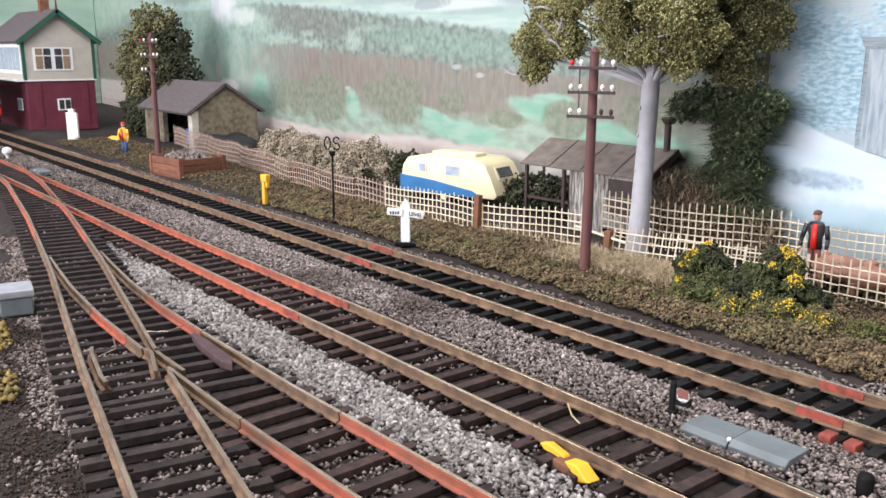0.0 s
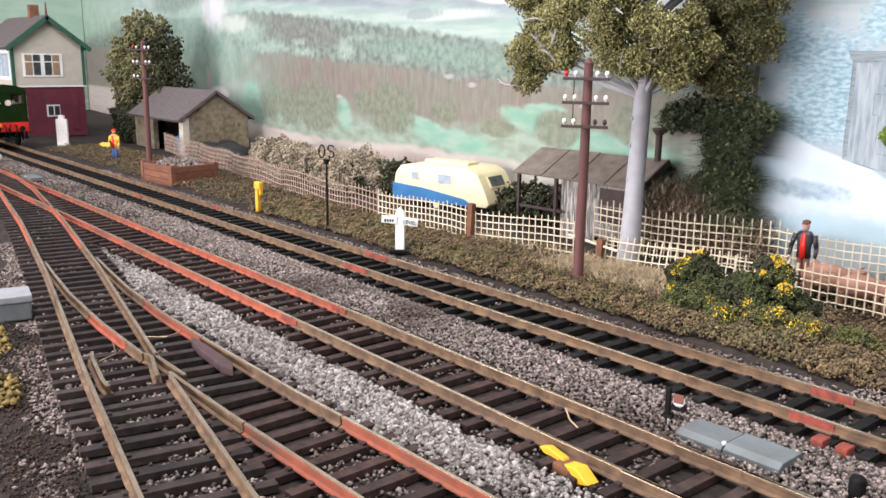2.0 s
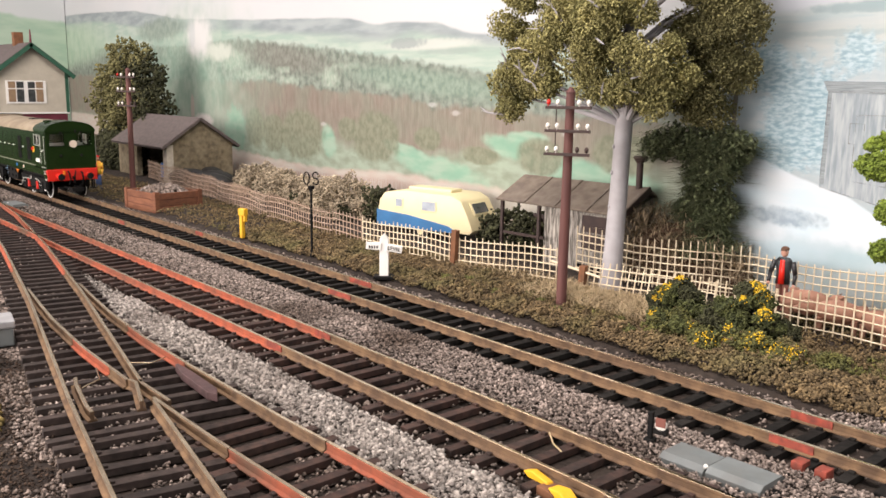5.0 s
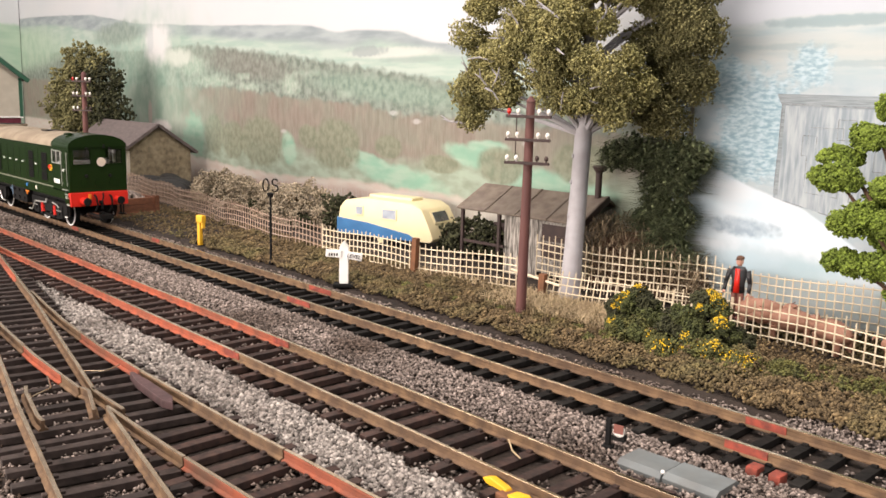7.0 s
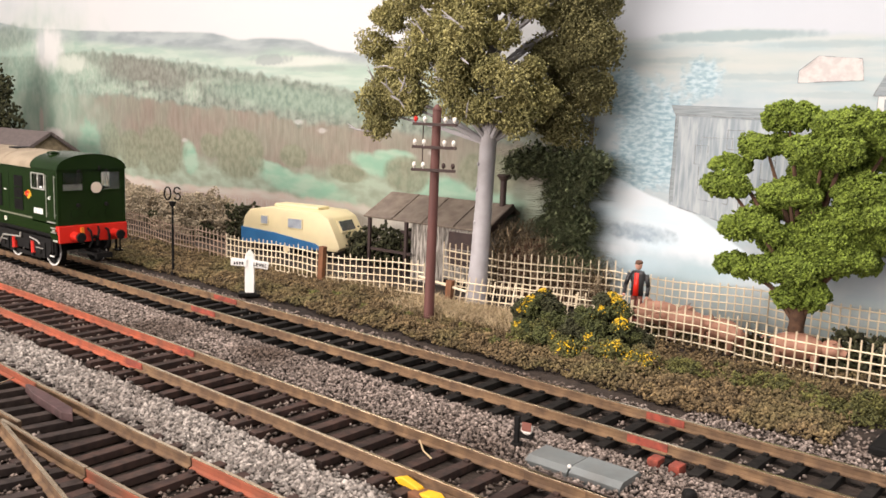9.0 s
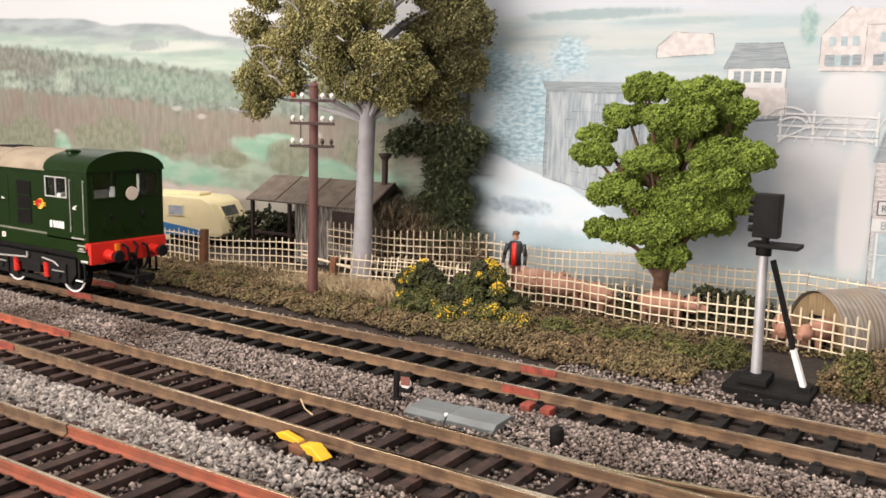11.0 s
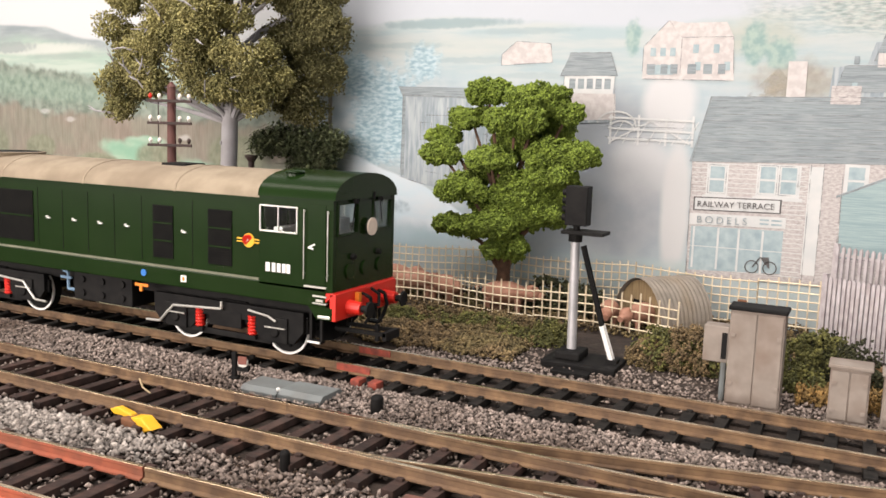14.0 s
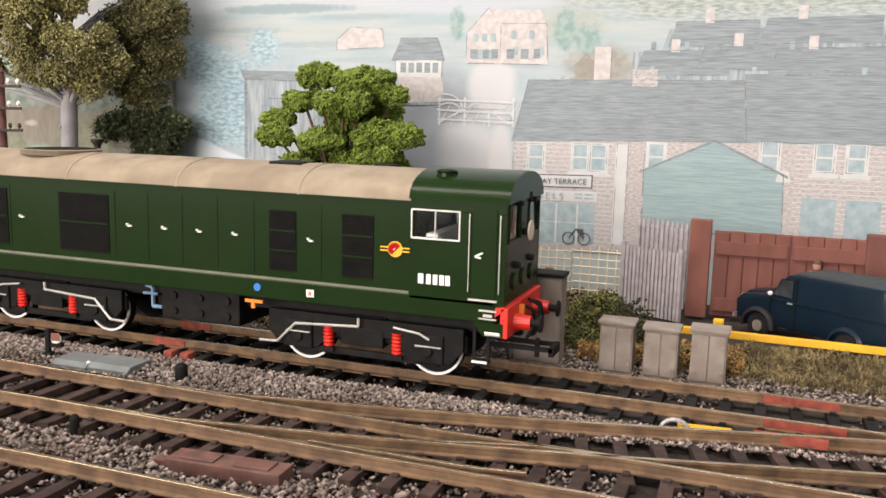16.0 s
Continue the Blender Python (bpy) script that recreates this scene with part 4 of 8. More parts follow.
stones("ballast", p, -0.40 + 0 * p[:, 0], 0.03, 0.07, M_STONE, "loose pale ballast between the sleepers")
# grit beside the branch and behind the far line
p = field(-40, -8, 0, 1, 5200)
p[:, 1] = branch_y(p[:, 0]) - 1.5 - np.abs(RNG.normal(0, 0.55, len(p)))
p = p[np.array([noise.noise(Vector((x * 0.5, y * 0.8, 2))) for x, y in p]) > -0.05]
stones("ballast", p, -0.43 + 0 * p[:, 0], 0.03, 0.07, M_STONE, "grey grit at the foot of the branch line")
p = np.concatenate([field(-60, 14, 2.3, 3.0, 5000), field(-8.5, 14, 2.3, 5.2, 9500)])
stones("ballast", p, -0.43 + 0.1 * np.clip(p[:, 1] - 2.6, 0, 1.5), 0.03, 0.075, M_STONE, "grey grit beside the far line")

M_SCRUB = mat("olive_brown_scatter", (0.185, 0.13, 0.065), (0.08, 0.056, 0.029), 0.5, 0.95, island=0.55, dirt=(0.10, 0.098, 0.035), dirt_size=2.5, dirt_amount=0.7)
M_STRAW = mat("dry_straw_fibre", (0.42, 0.33, 0.20), (0.26, 0.19, 0.11), 0.6, 0.9, island=0.4)
M_MOSS = mat("ochre_moss_scatter", (0.25, 0.17, 0.05), (0.16, 0.12, 0.04), 0.5, 0.95, island=0.4)
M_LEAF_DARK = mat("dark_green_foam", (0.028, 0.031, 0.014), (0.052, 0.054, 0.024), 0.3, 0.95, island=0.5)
M_LEAF_MID = mat("mid_green_foam", (0.13, 0.125, 0.035), (0.065, 0.07, 0.025), 0.3, 0.95, island=0.5)
M_FLOWER = mat("yellow_flower_flock", (0.75, 0.48, 0.02), (0.60, 0.40, 0.03), 0.2, 0.9, island=0.3)


def lumps(name, xy, z, r0, r1, material, label, category="grass", flat=0.9):
    c = np.column_stack([xy, z])
    v, f = crumbs(RNG, c, RNG.uniform(r0, r1, len(xy)), flat=flat)
    ob = new(name, raw_mesh(name, v, f, material))
    return tagged(ob, label, category, kind="stuff")


p = np.concatenate([field(-40, -9, 3.0, 8.2, 62000), field(-75, -40, 3.3, 9.0, 12000), field(-9.5, -5.0, 3.3, 8.6, 12000), field(-14, 2, 8.6, 13.2, 9000)])
edge = np.array([0.35 * noise.noise(Vector((x * 0.6, 2.0, 0))) for x, _ in p])
p = p[p[:, 1] > 3.35 + edge]
gz = np.array([ground_height(x, y) + 0.13 * (1 + 1.3 * noise.noise(Vector((x * 1.5, y * 1.5, 3))) + 0.8 * noise.noise(Vector((x * 4, y * 4, 8)))) for x, y in p])
lumps("scrub_grass", p, gz + RNG.uniform(-0.05, 0.08, len(p)), 0.022, 0.068, M_SCRUB, "olive-brown rough grass on the verge")
p = np.concatenate([field(-21.5, -15.5, 5.2, 8.2, 5000), field(-19.5, -15.8, 6.6, 8.3, 2500), field(-27, -19, 6.8, 8.6, 900)])
gz = np.array([ground_height(x, y) for x, y in p])
v, f = blades(RNG, np.column_stack([p, gz]), 0.58, 0.014, 1.4)
tagged(new("dry_grass", raw_mesh("dry_grass", v, f, M_STRAW)), "dry straw-coloured grass round the telegraph pole", "grass", kind="stuff")
p = field(-36, -20, -16, -11.6, 5000)
p = p[p[:, 1] < branch_y(p[:, 0]) - 2.35]
p = p[np.array([noise.noise(Vector((x * 0.3, y * 0.3, 5))) for x, y in p]) + (p[:, 0] < -24.5) * 0.3 > 0.05]
lumps("moss", p, -0.42 + RNG.uniform(0, 0.14, len(p)), 0.05, 0.12, M_MOSS, "ochre moss clumps beside the branch line")

# ---- the diesel locomotive (origin on the rail below the crest, x forward) ----
M_GREEN = mat("gloss_green_loco_paint", (0.0060, 0.0185, 0.0034), (0.0078, 0.022, 0.0044), 1.2, 0.25, coat=0.02, spec=0.12, dirt=(0.013, 0.024, 0.007), dirt_size=4, dirt_amount=0.4)
M_ROOF = mat("weathered_tan_roof", (0.28, 0.23, 0.165), (0.215, 0.172, 0.12), 0.6, 0.8, dirt=(0.17, 0.13, 0.09), dirt_size=1.8, dirt_amount=0.8)
M_BLACK = mat("matt_black_plastic", (0.006, 0.006, 0.0062), (0.011, 0.0105, 0.010), 0.3, 0.65, spec=0.12)
M_GRILLE = mat("black_grille", (0.004, 0.004, 0.004), (0.008, 0.008, 0.007), 0.3, 0.8, spec=0.1)
M_RED = mat("bright_red_paint", (0.62, 0.022, 0.012), (0.52, 0.02, 0.012), 0.8, 0.4)
M_WHITE = mat("clean_white_paint", (0.80, 0.79, 0.76), (0.72, 0.71, 0.68), 0.8, 0.5)
M_SILVER = mat("polished_metal_trim", (0.68, 0.67, 0.62), (0.55, 0.54, 0.5), 0.4, 0.3, 0.6)
M_LEDGE = mat("dusty_grey_footplate", (0.17, 0.17, 0.12), (0.12, 0.13, 0.09), 0.6, 0.8)
M_GLASS = glass("clear_cab_glazing")
M_CABIN = mat("grey_cab_interior", (0.46, 0.45, 0.43), (0.36, 0.35, 0.34), 0.5, 0.7)
M_YELLOW = mat("yellow_paint", (0.78, 0.42, 0.02), (0.66, 0.36, 0.02), 0.7, 0.5)
M_ORANGE = mat("orange_enamel", (0.75, 0.22, 0.02), (0.65, 0.18, 0.02), 0.5, 0.45)
M_DISC = mat("cream_disc", (0.70, 0.60, 0.50), (0.62, 0.52, 0.43), 0.4, 0.6)
M_TYRE = mat("white_tyre_paint", (0.90, 0.90, 0.88), (0.84, 0.84, 0.82), 0.5, 0.3)
M_BLUE = mat("blue_enamel", (0.02, 0.16, 0.50), (0.02, 0.12, 0.40), 0.5, 0.45)


def arc(half, z0, z1, n=12):
    """The roof's curve from one cantrail to the other, as (y, z)."""
    out = []
    for i in range(n + 1):
        a = math.pi * i / n
        out.append((half * math.cos(a), z0 + (z1 - z0) * math.sin(a) ** 0.92))
    return out


def locomotive():
    L = thing("locomotive", -90, YA, 0, 0, "glossy green diesel locomotive with weathered tan roof and red beam", "locomotive")
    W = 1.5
    hood = Shape().prism([(-W + 0.07, 2.07), (W - 0.07, 2.07), (W - 0.07, 4.2), (-W + 0.07, 4.2)], "x", -14.0, 0.42)
    body = part("bonnet", hood, M_GREEN, L, "green engine casing", bevel=0.03)
    part("bonnet_roof", Shape().prism([(-W + 0.04, 4.17), *[(y, z) for y, z in arc(W - 0.04, 4.17, 4.84)][::-1]], "x", -14.0, 0.42), M_ROOF, L, "weathered tan curved roof", smooth=True)
    part("valance", Shape().box(-14.2, -W, 1.56, 2.62, W, 2.05), M_GREEN, L, bevel=0.03)
    for y in (-1, 1):
        part("footplate_edge", Shape().box(-14.0, y * (W - 0.10) - 0.1, 2.05, 0.38, y * (W - 0.10) + 0.1, 2.10), M_LEDGE, L, "dusty footplate ledge")
    # cab walls round real window openings
    for s in (-1, 1):
        y0, y1 = sorted((s * W, s * (W - 0.12)))
        part("cab_side_wall", Shape().box(0.4, y0, 1.95, 2.82, y1, 3.38).box(0.4, y0, 4.0, 2.82, y1, 4.28).box(0.4, y0, 3.38, 0.48, y1, 4.0).box(1.55, y0, 3.38, 2.82, y1, 4.0), M_GREEN, L, "green cab side", bevel=0.015)
    for x0, x1 in ((2.68, 2.82), (0.4, 0.5)):
        wall = Shape().box(x0, -W + 0.12, 1.9, x1, W - 0.12, 3.38).box(x0, -0.36, 3.38, x1, 0.36, 4.3)
        for s in (-1, 1):
            a, b = sorted((s * 1.3, s * (W - 0.12)))
            wall.box(x0, a, 3.38, x1, b, 4.3).box(x0, min(s * 0.3, s * 1.4), 4.16, x1, max(s * 0.3, s * 1.4), 4.32)
        if x0 > 1:
            wall.prism([(-W, 4.27), *arc(W, 4.27, 4.75)[::-1]], "x", x0, x1)
        part("cab_end_wall", wall, M_GREEN, L, "green cab end", bevel=0.015)
    part("cab_roof", Shape().prism([(-W - 0.03, 4.25), *arc(W + 0.03, 4.25, 4.9)[::-1]], "x", 0.37, 2.88), M_GREEN, L, smooth=True)
    part("cab_interior", Shape().box(0.72, -1.3, 2.1, 1.0, 1.3, 3.45).box(1.9, -1.3, 2.1, 2.5, 1.3, 3.25).box(1.2, 0.4, 2.1, 1.6, 0.9, 3.6), M_CABIN, L)
    vent = part("roof_vent", Shape().cyl((1.0, -0.8, 4.6), (1.0, -0.8, 4.86), 0.24, 0.2, 14), M_GREEN, L)
    part("vent_cap", Shape().ball((1.0, -0.8, 4.86), 0.26, 0.26, 0.07), M_GREEN, vent, smooth=True)
    for s in (-1, 1):
        y = s * (W + 0.005)
        fr = Shape()
        for x0, z0, x1, z1 in ((0.44, 3.34, 1.6, 3.38), (0.44, 3.99, 1.6, 4.03), (0.42, 3.36, 0.46, 4.01), (1.57, 3.36, 1.61, 4.01), (0.995, 3.36, 1.025, 4.01)):
            fr.box(x0, y - 0.025, z0, x1, y + 0.025, z1)
        w = part("side_window", fr, M_SILVER, L, "bright-framed cab side window", bevel=0.012)
        g = part("pane", Shape().box(0.46, y - s * 0.05 - 0.012, 3.37, 1.57, y - s * 0.05 + 0.012, 4.0), M_GLASS, w)
        g.visible_shadow = False
        door = part("cab_door", Shape().box(1.9, y - 0.02, 2.12, 2.62, y + 0.02, 4.14), M_GREEN, L, bevel=0.02)
        for x in (1.84, 2.7):
            part("handrail", Shape().cyl((x, y + s * 0.06, 2.25), (x, y + s * 0.06, 4.0), 0.013, seg=6).cyl((x, y, 2.4), (x, y + s * 0.06, 2.4), 0.015, seg=6).cyl((x, y, 3.95), (x, y + s * 0.06, 3.95), 0.015, seg=6), M_SILVER, door)
        part("door_handle", Shape().tube([(2.16, y + s * 0.04, 3.14), (1.98, y + s * 0.05, 3.05), (2.12, y + s * 0.04, 3.02)], 0.025, 6), M_WHITE, door)
        part("sill", Shape().box(1.84, y - 0.05, 2.05, 2.66, y + 0.05, 2.09), M_SILVER, door)
        # louvres and doors of the engine casing
        yb = s * (W - 0.065)
        for x0, x1, z0, z1, rows in ((-1.35, -0.54, 2.3, 3.78, 22), (-3.32, -2.58, 2.3, 3.76, 22), (-9.8, -8.15, 2.3, 3.84, 30), (-13.3, -11.6, 2.3, 3.84, 30)):
            g = part("grille", Shape().box(x0, yb - 0.02, z0, x1, yb + 0.02, z1), M_GRILLE, L, "black ventilation grille", bevel=0.01)
            sl = Shape()
            for k in range(rows):
                z = z0 + (k + 0.5) * (z1 - z0) / rows
                sl.box(x0 + 0.05, yb + s * 0.02 - 0.012, z - 0.012, x1 - 0.05, yb + s * 0.02 + 0.012, z + 0.012)
            part("louvres", sl, M_GRILLE, g)
            for k in (1 / 3, 2 / 3) if rows < 25 else (0.5,):
                z = z0 + k * (z1 - z0)
                part("grille_bar", Shape().box(x0, yb - 0.04, z - 0.02, x1, yb + 0.04, z + 0.02), M_GREEN, g)
        for x in (-7.5, -6.4, -5.35, -4.3, -2.2, -11.1):
            part("door_handle", Shape().box(x - 0.07, yb - 0.05, 3.06, x + 0.09, yb + 0.05, 3.1).box(x - 0.07, yb - 0.05, 3.06, x - 0.02, yb + 0.05, 3.14), M_WHITE, L)
        for x in (-7.95, -6.9, -5.85, -4.8, -3.75, -11.5, -1.9):
            part("door_seam", Shape().box(x - 0.006, yb - 0.006, 2.2, x + 0.006, yb + 0.006, 3.95), M_BLACK, L)
        part("cantrail_strip", Shape().box(-14, yb - 0.03, 4.15, 0.4, yb + 0.03, 4.19), M_GREEN, L)
        # crest: a ring with a wheel and bars
        yc = s * (W - 0.02)
        crest = part("crest", Shape().cyl((0.02, yb, 3.05), (0.02, yb + s * 0.03, 3.05), 0.185, seg=20), M_YELLOW, L, "small gold, red and white crest")
        part("crest_disc", Shape().cyl((0.0, yb, 3.07), (0.02, yb + s * 0.05, 3.05), 0.15, seg=18), M_RED, crest)
        part("crest_disc", Shape().cyl((-0.03, yb, 3.1), (-0.03, yb + s * 0.06, 3.1), 0.075, seg=14), M_DISC, crest)
        part("crest_bar", Shape().box(-0.36, yb - 0.025, 3.07, 0.38, yb + 0.025, 3.1).box(-0.36, yb - 0.025, 2.99, 0.38, yb + 0.025, 3.02), M_YELLOW, crest)
        bars = Shape()
        for k, x in enumerate((0.62, 0.82, 0.98, 1.14, 1.28)):
            bars.box(x, y - 0.01, 2.32, x + (0.13 if k == 0 else 0.11), y + 0.012, 2.55)
        part("number_bars", bars, M_WHITE, L, "white number marks")
        part("cab_step_plate", Shape().box(2.1, y - 0.03, 1.82, 2.66, y + 0.03, 1.86).box(2.1, y - 0.03, 1.64, 2.66, y + 0.03, 1.67).box(2.2, y - 0.03, 1.7, 2.56, y + 0.03, 1.76), M_SILVER, L)
        # signs on the valance
        part("sign_plate", Shape().box(-2.26, y - 0.01, 1.72, -2.06, y + 0.01, 1.9), M_WHITE, L)
        part("sign_plate", Shape().box(-2.2, y - 0.015, 1.76, -2.12, y + 0.015, 1.86), M_ORANGE, L)
        part("filler_cap", Shape().cyl((-3.62, y - 0.02, 1.83), (-3.62, y + 0.02, 1.83), 0.1, seg=14), M_BLUE, L)
        part("pipe_valve", Shape().box(-4.0, y * 0.97 - 0.02, 1.42, -3.5, y * 0.97 + 0.02, 1.5).box(-3.82, y * 0.97 - 0.03, 1.28, -3.72, y * 0.97 + 0.03, 1.45), M_ORANGE, L)
        part("lower_plate", Shape().box(2.24, y - 0.02, 1.27, 2.76, y + 0.03, 1.36), M_SILVER, L, bevel=0.03)
        part("side_skirt", Shape().prism([(1.95, 1.57), (2.2, 1.25), (2.82, 1.25), (2.82, 1.57)], "y", min(y * 0.97, y), max(y * 0.97, y)), M_GREEN, L)
        # footstep and its hangers
        step = part("footstep", Shape().box(1.95, s * 1.4 - 0.12, 0.62, 2.5, s * 1.42 + 0.12, 0.68), M_BLACK, L)
        part("step_hanger", Shape().box(1.95, s * 1.4 - 0.03, 0.62, 2.02, s * 1.42 + 0.03, 1.6).box(2.43, s * 1.42 - 0.03, 0.62, 2.5, s * 1.42 + 0.03, 1.6), M_BLACK, step)
        part("step_edge", Shape().box(1.97, s * 1.54 - 0.01, 0.63, 2.48, s * 1.54 + 0.015, 0.68), M_WHITE, step)
    # cab front
    for s in (-1, 1):
        y0, y1 = sorted((s * 0.36, s * 1.3))
        fr = Shape().box(2.8, y0, 3.34, 2.85, y1, 3.4).box(2.8, y0, 4.13, 2.85, y1, 4.19).box(2.8, y0 - 0.02, 3.34, 2.85, y0 + 0.04, 4.19).box(2.8, y1 - 0.04, 3.34, 2.85, y1 + 0.02, 4.19)
        w = part("windscreen", fr, M_GREEN, L, bevel=0.012)
        g = part("pane", Shape().box(2.77, y0, 3.37, 2.79, y1, 4.17), M_GLASS, w)
        g.visible_shadow = False
        part("wiper", Shape().cyl((2.88, s * 0.6, 4.2), (2.88, s * 0.72, 3.6), 0.018, seg=6).box(2.85, s * 0.6 - 0.06, 4.14, 2.95, s * 0.6 + 0.06, 4.26), M_BLACK, w)
        part("marker_light", Shape().cyl((2.82, s * 0.62, 2.78), (2.92, s * 0.62, 2.78), 0.09, 0.07, 12), M_BLACK, L)
        b = part("buffer", Shape().cyl((2.9, s * 0.87, 1.52), (3.3, s * 0.87, 1.52), 0.2, 0.16, 14), M_RED, L, "red buffer housing")
        part("buffer_head", Shape().cyl((3.3, s * 0.87, 1.52), (3.5, s * 0.87, 1.52), 0.09, seg=10).cyl((3.5, s * 0.87, 1.52), (3.55, s * 0.87, 1.52), 0.21, 0.19, 18), M_BLACK, b, "black buffer head")
    for k, y in enumerate((-0.75, 0, 0.75)):
        part("headcode_disc", Shape().cyl((2.82, y, 2.42), (2.87, y, 2.42), 0.2, seg=16), M_GREEN, L)
    part("headcode_disc", Shape().cyl((2.93, 0.12, 3.5), (2.97, 0.12, 3.5), 0.23, seg=22), M_DISC, L, "white headcode disc")
    part("lamp_iron", Shape().box(2.82, 0.25, 4.2, 2.9, 0.35, 4.4).box(2.82, -0.04, 3.4, 2.93, 0.04, 3.55), M_BLACK, L)
    part("buffer_beam", Shape().box(2.74, -W, 1.24, 2.92, W, 1.93), M_RED, L, "bright red buffer beam", bevel=0.02)
    part("apron", Shape().prism([(2.62, 1.93), (2.84, 1.96), (2.84, 1.9), (2.62, 1.7)], "y", -W, W), M_RED, L)
    hose = part("brake_hoses", Shape().tube([(2.95, 0.5, 1.75), (3.15, 0.5, 1.7), (3.22, 0.52, 1.4), (3.1, 0.5, 1.05), (3.0, 0.4, 0.9)], 0.05, 8).tube([(2.95, -0.3, 1.8), (3.2, -0.3, 1.7), (3.24, -0.25, 1.3), (3.05, -0.3, 1.0)], 0.045, 8).tube([(2.95, 0.15, 1.85), (3.25, 0.05, 1.75), (3.3, -0.05, 1.45)], 0.04, 8), M_BLACK, L)
    part("hose_cock", Shape().box(2.93, -0.62, 1.62, 3.05, -0.5, 1.86), M_ORANGE, hose)
    coupling = part("coupling", Shape().box(2.0, -0.35, 0.72, 3.7, -0.25, 0.82).box(2.0, 0.25, 0.72, 3.7, 0.35, 0.82).box(3.6, -0.35, 0.62, 3.72, 0.35, 0.84).box(3.2, -0.05, 0.5, 3.3, 0.05, 0.95), M_BLACK, L)
    part("coupling_hook", Shape().box(2.92, -0.06, 1.35, 3.2, 0.06, 1.5).box(3.1, -0.06, 1.1, 3.2, 0.06, 1.4), M_BLACK, coupling)
    # far end, tank, underframe
    part("rear_beam", Shape().box(-14.35, -W, 1.28, -14.15, W, 2.0), M_RED, L, bevel=0.02)
    for s in (-1, 1):
        b = part("buffer", Shape().cyl((-14.3, s * 0.87, 1.52), (-14.7, s * 0.87, 1.52), 0.2, 0.16, 14), M_RED, L)
        part("buffer_head", Shape().cyl((-14.7, s * 0.87, 1.52), (-14.95, s * 0.87, 1.52), 0.27, 0.29, 16), M_BLACK, b)
    tank = Shape().box(-6.6, -1.35, 0.72, -4.25, 1.35, 1.6).box(-6.95, -1.1, 0.9, -6.6, 1.1, 1.6)
    t = part("battery_box", tank, M_BLACK, L, "black underfloor tank and battery boxes", bevel=0.04)
    for k in range(3):
        for j in range(2):
            part("box_bolt", Shape().cyl((-6.2 + k * 0.8, -1.33, 0.95 + j * 0.4), (-6.2 + k * 0.8, -1.41, 0.95 + j * 0.4), 0.1, seg=8), M_BLACK, t)
    part("pipework", Shape().tube([(-7.2, -1.2, 1.5), (-7.0, -1.2, 1.45), (-7.0, -1.2, 0.95), (-6.7, -1.2, 0.95)], 0.05).tube([(-7.25, -1.25, 1.3), (-6.8, -1.25, 1.3)], 0.04), mat("pale_blue_pipe", (0.18, 0.30, 0.42), (0.12, 0.2, 0.3), 0.4, 0.5), L)
    part("underframe", Shape().box(-14, -1.0, 1.2, 2.6, 1.0, 1.6), M_BLACK, L)
    # roof fittings
    for x in (-9.5, -6.0, -2.5):
        part("roof_rib", Shape().prism([(-W + 0.03, 4.17), *arc(W - 0.03, 4.17, 4.855)[::-1]], "x", x - 0.03, x + 0.03), M_ROOF, L, smooth=True)
    fan = part("fan_grille", Shape().cyl((-11.0, 0, 4.78), (-11.0, 0, 4.89), 1.0, 0.95, 28), M_BLACK, L, "dark round roof fan")
    part("fan_rim", Shape().loft([[(-11 + r * math.cos(2 * math.pi * i / 28), r * math.sin(2 * math.pi * i / 28), z) for i in range(28)] for r, z in ((1.02, 4.74), (1.1, 4.88), (1.0, 4.9))], cap=False), M_ROOF, fan)
    part("exhaust_panel", Shape().box(-3.9, -0.5, 4.76, -3.0, 0.3, 4.865), M_BLACK, L, "sooty exhaust hatch", bevel=0.02)
    # the cab ends short: its front and all that it carries stand further back
    for ob in L.children_recursive:
        for vert in ob.data.vertices:
            if vert.co.x > 2.3 * U:
                vert.co.x -= 0.15 * U
    return L


LOCO = locomotive()
WHEEL_R = 0.71
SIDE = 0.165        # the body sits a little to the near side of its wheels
WHEEL_X = (0.85, -2.55, -8.75, -12.15)
WHEELS = []


